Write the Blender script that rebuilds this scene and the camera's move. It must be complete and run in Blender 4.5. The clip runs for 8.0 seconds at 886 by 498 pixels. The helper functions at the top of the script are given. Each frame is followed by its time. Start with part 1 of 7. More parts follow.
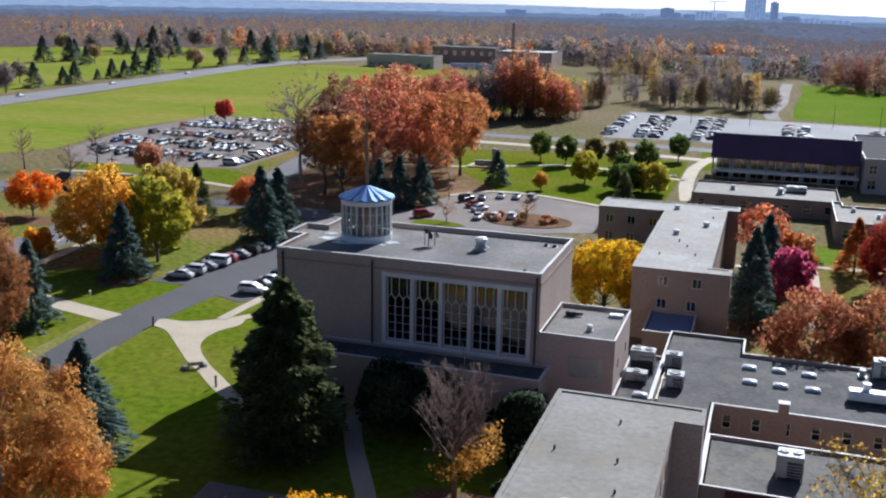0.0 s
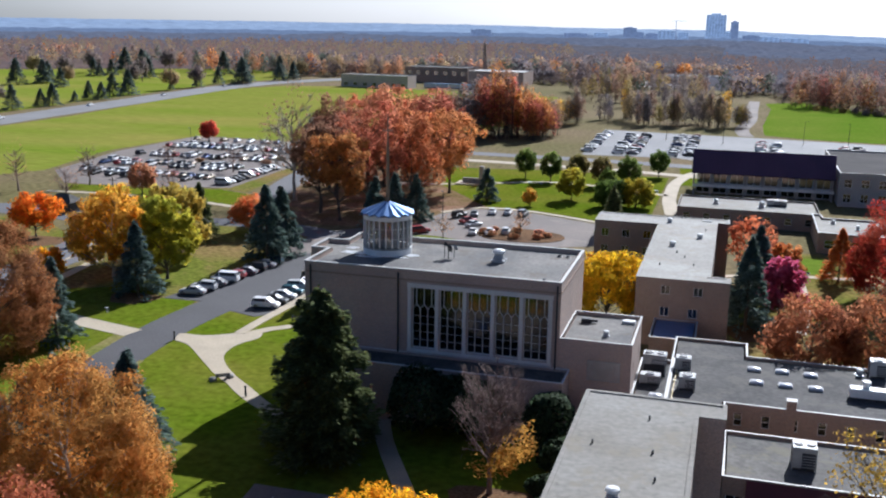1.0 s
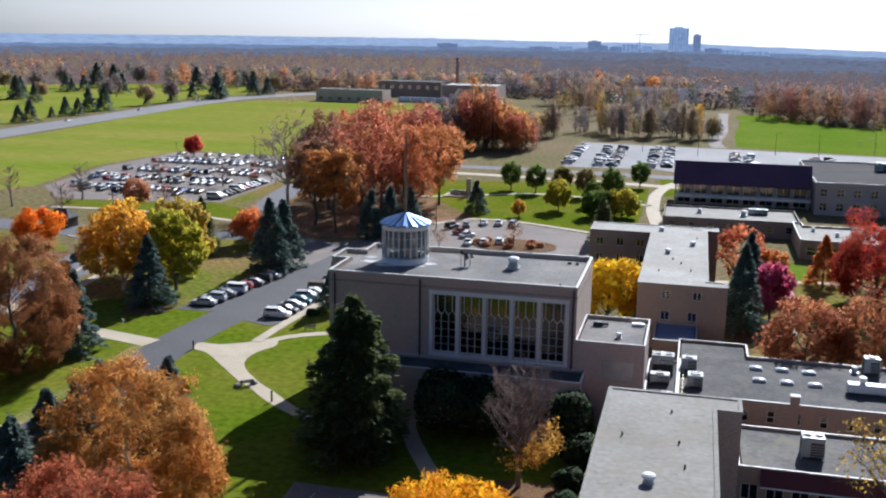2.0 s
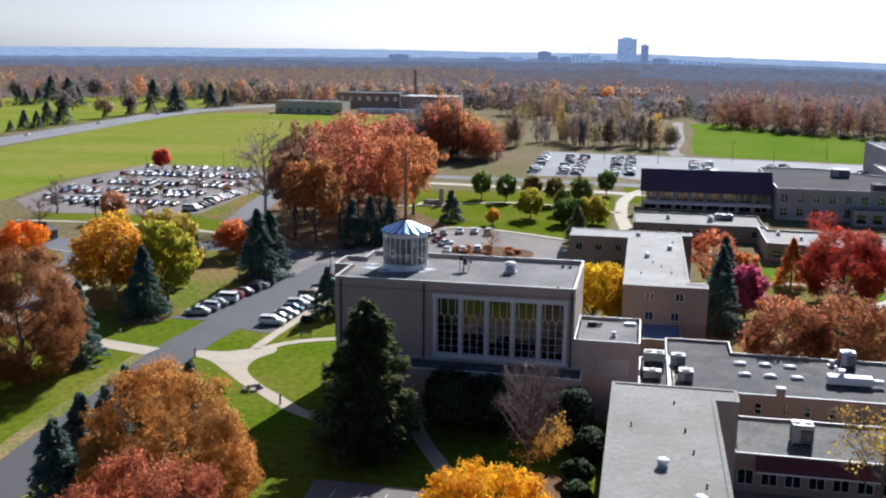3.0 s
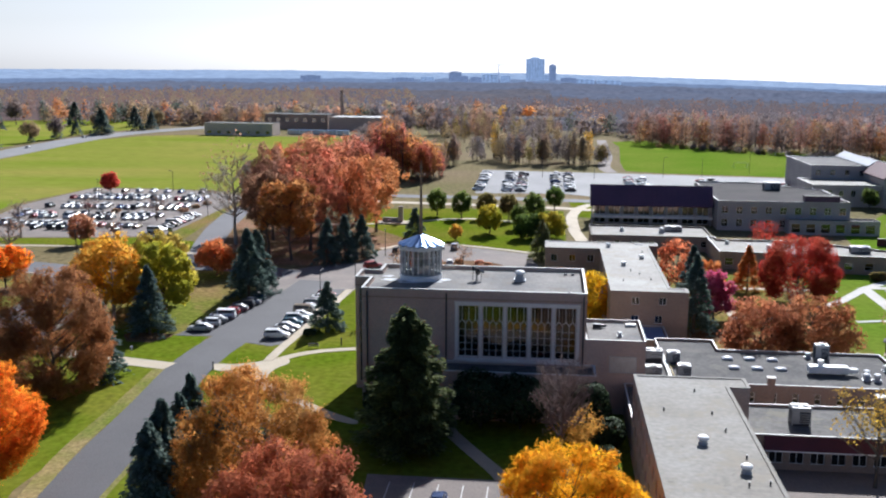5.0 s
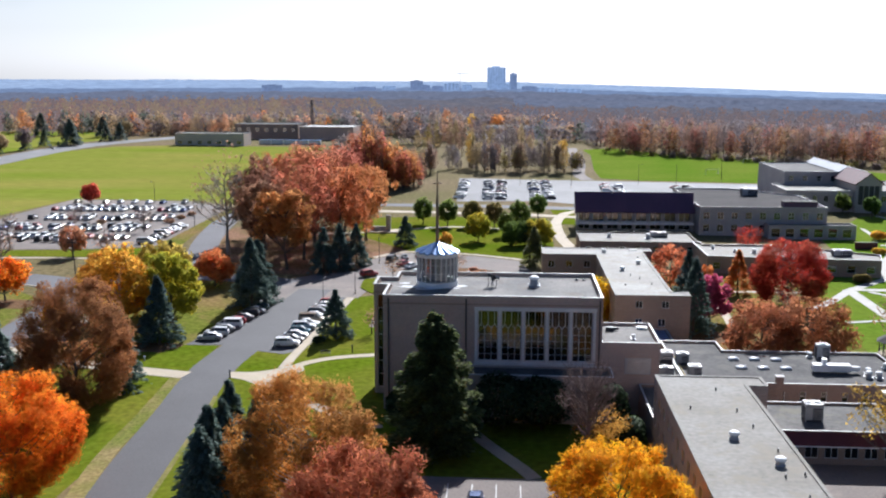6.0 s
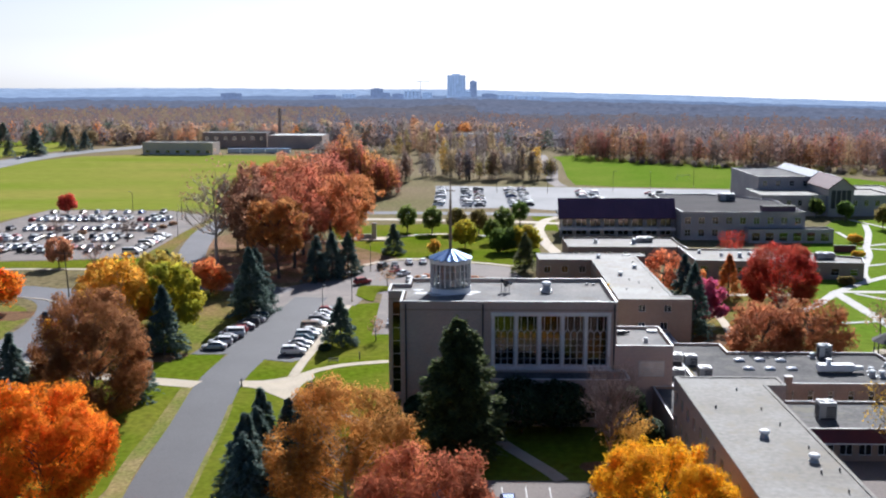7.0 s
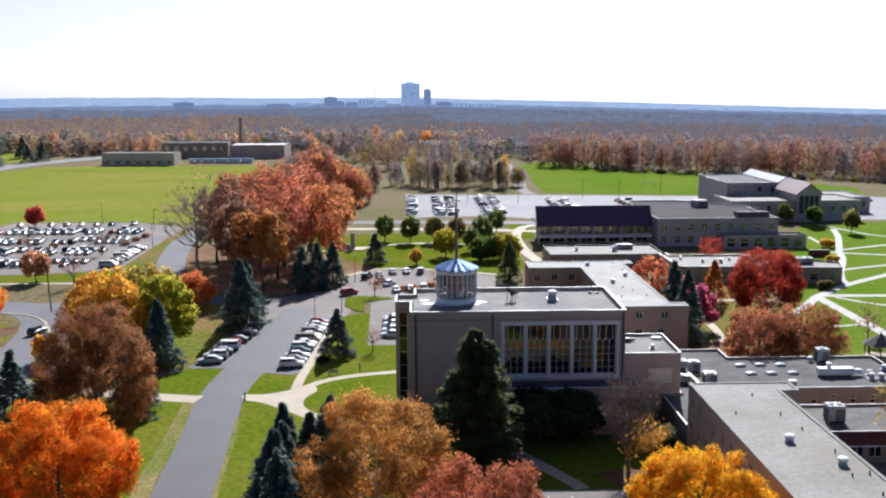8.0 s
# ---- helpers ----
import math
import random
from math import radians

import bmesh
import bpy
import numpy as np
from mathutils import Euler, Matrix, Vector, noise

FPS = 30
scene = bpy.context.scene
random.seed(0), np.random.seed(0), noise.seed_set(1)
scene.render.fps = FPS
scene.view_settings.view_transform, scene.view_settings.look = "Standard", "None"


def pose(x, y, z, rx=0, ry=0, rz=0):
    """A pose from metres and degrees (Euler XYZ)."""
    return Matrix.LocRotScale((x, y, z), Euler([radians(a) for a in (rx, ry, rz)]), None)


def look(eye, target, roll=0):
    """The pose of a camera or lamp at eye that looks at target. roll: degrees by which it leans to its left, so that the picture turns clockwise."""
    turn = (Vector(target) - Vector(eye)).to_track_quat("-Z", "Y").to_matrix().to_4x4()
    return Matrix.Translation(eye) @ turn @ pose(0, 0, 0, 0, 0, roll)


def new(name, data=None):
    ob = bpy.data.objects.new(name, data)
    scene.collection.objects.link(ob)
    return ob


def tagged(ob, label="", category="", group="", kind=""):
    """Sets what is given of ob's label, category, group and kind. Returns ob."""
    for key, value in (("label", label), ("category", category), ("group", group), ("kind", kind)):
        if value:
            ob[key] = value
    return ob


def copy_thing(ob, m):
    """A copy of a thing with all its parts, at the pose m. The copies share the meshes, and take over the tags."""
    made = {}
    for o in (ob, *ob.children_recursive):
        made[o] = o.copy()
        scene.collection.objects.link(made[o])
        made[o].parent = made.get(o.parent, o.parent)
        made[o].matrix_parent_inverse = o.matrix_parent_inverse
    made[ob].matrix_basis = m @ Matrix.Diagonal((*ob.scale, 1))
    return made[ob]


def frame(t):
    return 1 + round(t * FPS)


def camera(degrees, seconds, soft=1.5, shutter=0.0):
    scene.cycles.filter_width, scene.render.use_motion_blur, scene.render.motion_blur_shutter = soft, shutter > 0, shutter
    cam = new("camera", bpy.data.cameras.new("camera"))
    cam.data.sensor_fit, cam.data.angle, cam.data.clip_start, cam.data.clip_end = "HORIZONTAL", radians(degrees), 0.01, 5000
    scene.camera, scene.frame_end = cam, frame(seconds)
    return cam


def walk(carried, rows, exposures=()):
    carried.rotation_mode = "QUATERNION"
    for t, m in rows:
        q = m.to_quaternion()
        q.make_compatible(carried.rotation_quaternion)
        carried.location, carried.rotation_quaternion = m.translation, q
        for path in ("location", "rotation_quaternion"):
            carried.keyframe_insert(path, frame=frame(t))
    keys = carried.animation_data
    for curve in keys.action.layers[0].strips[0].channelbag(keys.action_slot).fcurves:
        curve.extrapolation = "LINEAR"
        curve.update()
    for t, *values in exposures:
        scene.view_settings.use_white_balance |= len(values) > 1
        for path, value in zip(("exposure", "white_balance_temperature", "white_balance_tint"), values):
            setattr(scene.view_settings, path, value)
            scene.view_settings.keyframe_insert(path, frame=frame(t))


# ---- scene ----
cam = camera(48.2, 8.0, 2.15)
PATH = [
    (0, (-1.447, 3.494, 46.012), (-31.882, 95.484, 21.282), 1.05),
    (0.5, (-3.708, -0.302, 46.235), (-32.679, 92.430, 22.537), 0.93),
    (1, (-6.049, -4.034, 46.496), (-33.349, 89.423, 23.683), 0.84),
    (2.5, (-13.333, -14.875, 47.440), (-35.343, 80.400, 26.505), 0.61),
    (3, (-15.928, -18.258, 47.671), (-35.313, 77.699, 27.261), 0.51),
    (3.5, (-18.817, -21.721, 47.891), (-35.719, 74.804, 27.960), 0.45),
    (4, (-21.999, -24.943, 48.105), (-36.667, 72.054, 28.702), 0.39),
    (4.5, (-25.433, -28.002, 48.309), (-37.924, 69.398, 29.408), 0.34),
    (6, (-37.273, -35.192, 49.017), (-43.758, 63.037, 31.436), 0.07),
    (6.5, (-41.440, -36.417, 49.126), (-45.798, 61.995, 31.918), -0.03),
    (7, (-45.594, -37.209, 49.180), (-47.913, 61.336, 32.345), -0.09),
    (7.5, (-49.720, -37.460, 49.365), (-49.739, 61.178, 32.917), -0.24),
    (8, (-53.798, -37.074, 49.555), (-51.366, 61.597, 33.491), -0.32),
]
walk(cam, [(t, look(eye, target, roll)) for t, eye, target, roll in PATH],
     exposures=((0.0, 0.50, 5620, 11), (3.5, 0.64, 5740, 11), (8.0, 0.72, 5800, 12)))

# ---- world, sun, exposure ----
SUN_AZ, SUN_EL = 11.5, 34.0          # degrees right of +y, degrees above the horizon
world = bpy.data.worlds.new("sky")
scene.world = world
world.use_nodes = True
wt = world.node_tree
wt.nodes.clear()
w_out = wt.nodes.new("ShaderNodeOutputWorld")
w_bg = wt.nodes.new("ShaderNodeBackground")
w_sky = wt.nodes.new("ShaderNodeTexSky")
w_sky.sky_type = "NISHITA"
w_sky.sun_disc = False
w_sky.sun_elevation = radians(SUN_EL)
w_sky.sun_rotation = radians(SUN_AZ)
w_sky.air_density, w_sky.dust_density, w_sky.ozone_density = 1.0, 0.6, 1.5
w_co = wt.nodes.new("ShaderNodeTexCoord")
w_map = wt.nodes.new("ShaderNodeMapping")
w_map.inputs["Scale"].default_value = (1.6, 1.6, 7.0)
w_noise = wt.nodes.new("ShaderNodeTexNoise")
w_noise.inputs["Scale"].default_value = 1.7
w_noise.inputs["Detail"].default_value = 6.0
w_noise.inputs["Roughness"].default_value = 0.55
w_ramp = wt.nodes.new("ShaderNodeValToRGB")
w_ramp.color_ramp.elements[0].position, w_ramp.color_ramp.elements[0].color = 0.38, (0.86, 0.86, 0.86, 1)
w_ramp.color_ramp.elements[1].position, w_ramp.color_ramp.elements[1].color = 0.56, (1, 1, 1, 1)
w_mix = wt.nodes.new("ShaderNodeMix")
w_mix.data_type = "RGBA"
w_hs = wt.nodes.new("ShaderNodeHueSaturation")
w_hs.inputs["Saturation"].default_value, w_hs.inputs["Value"].default_value = 0.20, 1.24
wt.links.new(w_sky.outputs["Color"], w_hs.inputs["Color"])
wt.links.new(w_hs.outputs["Color"], w_mix.inputs["B"])
wt.links.new(w_co.outputs["Generated"], w_map.inputs["Vector"])
wt.links.new(w_map.outputs["Vector"], w_noise.inputs["Vector"])
wt.links.new(w_noise.outputs["Fac"], w_ramp.inputs["Fac"])
w_sep = wt.nodes.new("ShaderNodeSeparateXYZ")       # thin cloud towards the sun, clear blue sky on the other side
w_side = wt.nodes.new("ShaderNodeMapRange")
w_side.inputs["From Min"].default_value, w_side.inputs["From Max"].default_value = 0.42, 0.82
w_side.inputs["To Min"].default_value, w_side.inputs["To Max"].default_value = 0.05, 1.0
w_cov = wt.nodes.new("ShaderNodeMath")
w_cov.operation = "MULTIPLY"
wt.links.new(w_co.outputs["Generated"], w_sep.inputs["Vector"])
wt.links.new(w_sep.outputs["Y"], w_side.inputs["Value"])
wt.links.new(w_ramp.outputs["Color"], w_cov.inputs[0])
wt.links.new(w_side.outputs["Result"], w_cov.inputs[1])
wt.links.new(w_cov.outputs["Value"], w_mix.inputs["Factor"])
w_tint = wt.nodes.new("ShaderNodeMix")
w_tint.data_type, w_tint.blend_type = "RGBA", "MULTIPLY"
w_tint.inputs["Factor"].default_value = 1.0
w_tint.inputs["B"].default_value = (0.482, 0.613, 0.808, 1)
wt.links.new(w_sky.outputs["Color"], w_tint.inputs["A"])
wt.links.new(w_tint.outputs["Result"], w_mix.inputs["A"])
wt.links.new(w_mix.outputs["Result"], w_bg.inputs["Color"])
wt.links.new(w_bg.outputs["Background"], w_out.inputs["Surface"])
w_bg.inputs["Strength"].default_value = 0.05

sun = new("sun", bpy.data.lights.new("sun", "SUN"))
sun.data.energy, sun.data.angle, sun.data.color = 5.0, radians(0.6), (1.0, 0.96, 0.90)
_d = Vector((math.sin(radians(SUN_AZ)) * math.cos(radians(SUN_EL)), math.cos(radians(SUN_AZ)) * math.cos(radians(SUN_EL)), math.sin(radians(SUN_EL))))
sun.matrix_world = look(_d * 200, (0, 0, 0))


# ---- materials ----
def material(name, color, rough=0.8, color2=None, scale=0.3, fine=6.0, fine_amt=0.25, bump=0.0, metal=0.0, island=0.0, per_object=0.0,
             spec=0.4, translucent=0.0, stretch=(1, 1, 1), contrast=0.18, coord="Object"):
    """Two-scale procedural surface: broad stains from color to color2, fine grain, optional relief and random shift per piece or object."""
    m = bpy.data.materials.new(name)
    m.use_nodes = True
    nt = m.node_tree
    bsdf = nt.nodes["Principled BSDF"]
    bsdf.inputs["Roughness"].default_value = rough
    bsdf.inputs["Metallic"].default_value = metal
    bsdf.inputs["Specular IOR Level"].default_value = spec
    tc = nt.nodes.new("ShaderNodeTexCoord")
    mp = nt.nodes.new("ShaderNodeMapping")
    mp.inputs["Scale"].default_value = stretch
    nt.links.new(tc.outputs[coord], mp.inputs["Vector"])
    n1 = nt.nodes.new("ShaderNodeTexNoise")
    n1.inputs["Scale"].default_value, n1.inputs["Detail"].default_value = scale, 5
    n2 = nt.nodes.new("ShaderNodeTexNoise")
    n2.inputs["Scale"].default_value, n2.inputs["Detail"].default_value = fine, 4
    for n in (n1, n2):
        nt.links.new(mp.outputs["Vector"], n.inputs["Vector"])
    rng1 = nt.nodes.new("ShaderNodeMapRange")
    rng1.inputs["From Min"].default_value, rng1.inputs["From Max"].default_value = 0.5 - contrast, 0.5 + contrast
    nt.links.new(n1.outputs["Fac"], rng1.inputs["Value"])
    mix = nt.nodes.new("ShaderNodeMix")
    mix.data_type = "RGBA"
    mix.inputs["A"].default_value = (*color, 1)
    mix.inputs["B"].default_value = (*(color2 or [c * 0.75 for c in color]), 1)
    nt.links.new(rng1.outputs["Result"], mix.inputs["Factor"])
    rng2 = nt.nodes.new("ShaderNodeMapRange")
    rng2.inputs["From Min"].default_value, rng2.inputs["From Max"].default_value = 0.3, 0.7
    rng2.inputs["To Min"].default_value, rng2.inputs["To Max"].default_value = 1 - fine_amt, 1 + fine_amt
    nt.links.new(n2.outputs["Fac"], rng2.inputs["Value"])
    hsv = nt.nodes.new("ShaderNodeHueSaturation")
    nt.links.new(mix.outputs["Result"], hsv.inputs["Color"])
    nt.links.new(rng2.outputs["Result"], hsv.inputs["Value"])
    last = hsv.outputs["Color"]
    if island or per_object:
        h2 = nt.nodes.new("ShaderNodeHueSaturation")
        nt.links.new(last, h2.inputs["Color"])
        if island:
            g = nt.nodes.new("ShaderNodeNewGeometry")
            mr = nt.nodes.new("ShaderNodeMapRange")
            mr.inputs["To Min"].default_value, mr.inputs["To Max"].default_value = 1 - island, 1 + island
            nt.links.new(g.outputs["Random Per Island"], mr.inputs["Value"])
            nt.links.new(mr.outputs["Result"], h2.inputs["Value"])
        if per_object:
            oi = nt.nodes.new("ShaderNodeObjectInfo")
            mr2 = nt.nodes.new("ShaderNodeMapRange")
            mr2.inputs["To Min"].default_value, mr2.inputs["To Max"].default_value = 0.5 - per_object, 0.5 + per_object
            nt.links.new(oi.outputs["Random"], mr2.inputs["Value"])
            nt.links.new(mr2.outputs["Result"], h2.inputs["Hue"])
        last = h2.outputs["Color"]
    nt.links.new(last, bsdf.inputs["Base Color"])
    if bump:
        b = nt.nodes.new("ShaderNodeBump")
        b.inputs["Strength"].default_value, b.inputs["Distance"].default_value = bump, 0.05
        nt.links.new(n2.outputs["Fac"], b.inputs["Height"])
        nt.links.new(b.outputs["Normal"], bsdf.inputs["Normal"])
    if translucent:
        tr = nt.nodes.new("ShaderNodeBsdfTranslucent")
        nt.links.new(last, tr.inputs["Color"])
        ms = nt.nodes.new("ShaderNodeMixShader")
        ms.inputs["Fac"].default_value = translucent
        nt.links.new(bsdf.outputs["BSDF"], ms.inputs[1])
        nt.links.new(tr.outputs["BSDF"], ms.inputs[2])
        nt.links.new(ms.outputs["Shader"], nt.nodes["Material Output"].inputs["Surface"])
    return m


def brick_material(name, c1, c2, mortar):
    """Running-bond brick at true size, with broad weather stains."""
    m = material(name, c1, 0.9, c2, 0.15, 9.0, 0.18, 0.25)
    nt = m.node_tree
    bsdf = nt.nodes["Principled BSDF"]
    geo = nt.nodes.new("ShaderNodeTexCoord")
    sep = nt.nodes.new("ShaderNodeSeparateXYZ")
    add = nt.nodes.new("ShaderNodeMath")
    com = nt.nodes.new("ShaderNodeCombineXYZ")
    nt.links.new(geo.outputs["Object"], sep.inputs["Vector"])
    nt.links.new(sep.outputs["X"], add.inputs[0])
    nt.links.new(sep.outputs["Y"], add.inputs[1])
    nt.links.new(add.outputs["Value"], com.inputs["X"])
    nt.links.new(sep.outputs["Z"], com.inputs["Y"])
    bt = nt.nodes.new("ShaderNodeTexBrick")
    bt.inputs["Scale"].default_value = 1.0
    bt.inputs["Brick Width"].default_value, bt.inputs["Row Height"].default_value, bt.inputs["Mortar Size"].default_value = 0.22, 0.075, 0.006
    bt.inputs["Color1"].default_value, bt.inputs["Color2"].default_value = (1.12, 1.08, 1.05, 1), (0.82, 0.84, 0.86, 1)
    bt.inputs["Mortar"].default_value = (*[mm / cc for mm, cc in zip(mortar, c1)], 1)
    nt.links.new(com.outputs["Vector"], bt.inputs["Vector"])
    mul = nt.nodes.new("ShaderNodeMix")
    mul.data_type, mul.blend_type = "RGBA", "MULTIPLY"
    mul.inputs["Factor"].default_value = 1.0
    src = bsdf.inputs["Base Color"].links[0].from_socket
    nt.links.new(src, mul.inputs["A"])
    nt.links.new(bt.outputs["Color"], mul.inputs["B"])
    nt.links.new(mul.outputs["Result"], bsdf.inputs["Base Color"])
    return m


def glass_material(name, tint):
    """Thin window glass: tinted see-through sheet with a Fresnel gloss."""
    m = bpy.data.materials.new(name)
    m.use_nodes = True
    nt = m.node_tree
    nt.nodes.remove(nt.nodes["Principled BSDF"])
    t, g, f, x = (nt.nodes.new(k) for k in ("ShaderNodeBsdfTransparent", "ShaderNodeBsdfGlossy", "ShaderNodeFresnel", "ShaderNodeMixShader"))
    t.inputs["Color"].default_value = (*tint, 1)
    g.inputs["Roughness"].default_value = 0.04
    f.inputs["IOR"].default_value = 2.0
    nz, bp = nt.nodes.new("ShaderNodeTexNoise"), nt.nodes.new("ShaderNodeBump")      # old glass is slightly wavy
    tc = nt.nodes.new("ShaderNodeTexCoord")
    nz.inputs["Scale"].default_value, nz.inputs["Detail"].default_value = 1.6, 2
    bp.inputs["Strength"].default_value, bp.inputs["Distance"].default_value = 0.5, 0.02
    nt.links.new(tc.outputs["Object"], nz.inputs["Vector"])
    nt.links.new(nz.outputs["Fac"], bp.inputs["Height"])
    nt.links.new(bp.outputs["Normal"], g.inputs["Normal"])
    nt.links.new(f.outputs["Fac"], x.inputs["Fac"])
    nt.links.new(t.outputs["BSDF"], x.inputs[1])
    nt.links.new(g.outputs["BSDF"], x.inputs[2])
    nt.links.new(x.outputs["Shader"], nt.nodes["Material Output"].inputs["Surface"])
    return m


def weathered(m, tint, amount, scale, edge=0.04):
    """Adds stains of their own shape to a surface: ragged patches of another tint, and dark streaks."""
    nt = m.node_tree
    bsdf = nt.nodes["Principled BSDF"]
    src = bsdf.inputs["Base Color"].links[0].from_socket
    for sc, col, amt, lo in ((scale, tint, amount, 0.53), (scale * 2.7, [c * 0.45 for c in tint], amount * 0.7, 0.60)):
        tc = nt.nodes.new("ShaderNodeTexCoord")
        nz = nt.nodes.new("ShaderNodeTexNoise")
        nz.inputs["Scale"].default_value, nz.inputs["Detail"].default_value, nz.inputs["Roughness"].default_value = sc, 9, 0.68
        nt.links.new(tc.outputs["Object"], nz.inputs["Vector"])
        mr = nt.nodes.new("ShaderNodeMapRange")
        mr.inputs["From Min"].default_value, mr.inputs["From Max"].default_value = lo, lo + edge * 2
        mr.inputs["To Max"].default_value = amt
        nt.links.new(nz.outputs["Fac"], mr.inputs["Value"])
        mx = nt.nodes.new("ShaderNodeMix")
        mx.data_type = "RGBA"
        mx.inputs["B"].default_value = (*col, 1)
        nt.links.new(src, mx.inputs["A"])
        nt.links.new(mr.outputs["Result"], mx.inputs["Factor"])
        src = mx.outputs["Result"]
    nt.links.new(src, bsdf.inputs["Base Color"])
    return m


M = {}
M["brick"] = brick_material("tan_brick", (0.515, 0.385, 0.315), (0.44, 0.33, 0.275), (0.42, 0.37, 0.33))
M["brick2"] = brick_material("brown_brick", (0.35, 0.24, 0.185), (0.29, 0.205, 0.16), (0.34, 0.30, 0.26))
M["brick_grey"] = brick_material("grey_brick", (0.42, 0.385, 0.365), (0.36, 0.33, 0.315), (0.36, 0.34, 0.335))
# brick of the distant school, haze put in as a paler colour
M["brick_hazed"] = brick_material("haze_paled_tan_brick", (0.66, 0.54, 0.46), (0.58, 0.48, 0.41), (0.5, 0.45, 0.4))
M["stone"] = material("pale_limestone", (0.76, 0.74, 0.70), 0.75, (0.66, 0.63, 0.59), 0.4, 8, 0.1, 0.1)
M["coping"] = material("pale_metal_coping", (0.54, 0.525, 0.50), 0.55, (0.44, 0.43, 0.41), 0.3, 3, 0.08)
M["roof"] = material("grey_bitumen_roof", (0.222, 0.208, 0.19), 0.82, (0.12, 0.118, 0.118), 0.11, 2.2, 0.18, 0.15, contrast=0.12, spec=0.2)
M["roof_dark"] = material("dark_bitumen_roof", (0.118, 0.112, 0.107), 0.85, (0.075, 0.072, 0.071), 0.16, 1.8, 0.22, 0.15, contrast=0.14, spec=0.15)
M["roof_mid"] = weathered(material("worn_grey_bitumen_roof", (0.16, 0.152, 0.14), 0.85, (0.105, 0.10, 0.094), 0.16, 1.8, 0.22, 0.15, contrast=0.14, spec=0.15), (0.19, 0.175, 0.13), 0.7, 0.3)
M["roof_pale"] = weathered(material("pale_membrane_roof", (0.37, 0.355, 0.325), 0.8, (0.29, 0.272, 0.24), 0.14, 1.6, 0.14, 0.1, contrast=0.16, spec=0.25), (0.30, 0.265, 0.21), 0.6, 0.25)
M["roof_light"] = material("pale_grey_roof", (0.275, 0.26, 0.232), 0.8, (0.21, 0.19, 0.158), 0.14, 1.6, 0.16, 0.1, contrast=0.16, spec=0.25)
weathered(M["roof_light"], (0.235, 0.205, 0.155), 0.7, 0.25)
weathered(M["roof"], (0.15, 0.125, 0.10), 0.75, 0.3)
weathered(M["roof_dark"], (0.14, 0.13, 0.115), 0.7, 0.3)
M["roof_violet"] = material("dark_violet_metal_roof", (0.10, 0.055, 0.105), 0.6, (0.08, 0.045, 0.088), 0.2, 5, 0.15)
M["maroon"] = material("maroon_fascia", (0.115, 0.022, 0.03), 0.55, (0.085, 0.018, 0.026), 0.4, 6, 0.1)
M["white"] = material("white_paint", (0.80, 0.80, 0.78), 0.5, (0.68, 0.68, 0.66), 0.5, 5, 0.08)
M["steel"] = material("galvanised_steel", (0.55, 0.56, 0.57), 0.4, (0.42, 0.43, 0.45), 0.8, 8, 0.12, metal=0.7)
M["machine"] = material("pale_grey_housing", (0.43, 0.43, 0.42), 0.5, (0.30, 0.30, 0.30), 0.7, 6, 0.12)
# on the lantern cone this blue paints in the reflected sky
M["bluesteel"] = material("blue_metal_roof_with_sky_tint", (0.13, 0.24, 0.48), 0.3, (0.11, 0.21, 0.43), 0.5, 5, 0.08, metal=0.45)
M["mast"] = material("weathered_bronze_mast", (0.28, 0.20, 0.14), 0.55, (0.20, 0.15, 0.11), 0.8, 9, 0.15, metal=0.4)
M["dark"] = material("dark_metal", (0.045, 0.045, 0.05), 0.5, (0.03, 0.03, 0.035), 0.8, 8, 0.2)
M["glass"] = glass_material("window_glass", (0.035, 0.045, 0.07))
M["glass_clear"] = glass_material("clear_glass", (0.55, 0.58, 0.60))
M["skylight"] = material("white_skylight_plastic", (0.80, 0.80, 0.80), 0.25, (0.7, 0.7, 0.72), 0.6, 4, 0.06)
M["asphalt"] = material("asphalt", (0.088, 0.084, 0.088), 0.75, (0.07, 0.067, 0.07), 0.10, 5, 0.2, 0.2)
M["asphalt_old"] = material("worn_pale_asphalt", (0.225, 0.185, 0.16), 0.9, (0.165, 0.142, 0.128), 0.05, 3, 0.15, 0.15)
M["asphalt_grey"] = material("grey_asphalt", (0.235, 0.23, 0.23), 0.85, (0.19, 0.187, 0.19), 0.05, 3, 0.12, 0.15)
M["asphalt_drive"] = weathered(material("blue_grey_asphalt", (0.155, 0.152, 0.16), 0.85, (0.125, 0.122, 0.128), 0.06, 3, 0.14, 0.15), (0.12, 0.115, 0.115), 0.4, 0.12)
M["concrete"] = material("pale_concrete", (0.50, 0.42, 0.305), 0.85, (0.42, 0.35, 0.255), 0.25, 4, 0.12, 0.1)
M["concrete_white"] = material("bright_concrete", (0.50, 0.475, 0.43), 0.85, (0.43, 0.41, 0.37), 0.3, 4, 0.1, 0.1)
M["verge"] = material("dry_tan_verge", (0.27, 0.215, 0.10), 0.95, (0.15, 0.175, 0.035), 0.12, 1.6, 0.3, 0.2, contrast=0.14, spec=0.0)
M["roof_brown"] = material("dark_brown_flat_roof", (0.088, 0.08, 0.078), 0.9, (0.062, 0.058, 0.058), 0.12, 2.0, 0.2, 0.15, spec=0.05)
weathered(M["asphalt_old"], (0.30, 0.25, 0.21), 0.4, 0.12)
weathered(M["asphalt_grey"], (0.19, 0.18, 0.175), 0.4, 0.10)
M["leaf_floor"] = material("fallen_leaf_floor", (0.27, 0.165, 0.11), 0.95, (0.17, 0.125, 0.06), 0.12, 1.3, 0.4, 0.3, contrast=0.14, spec=0.0)
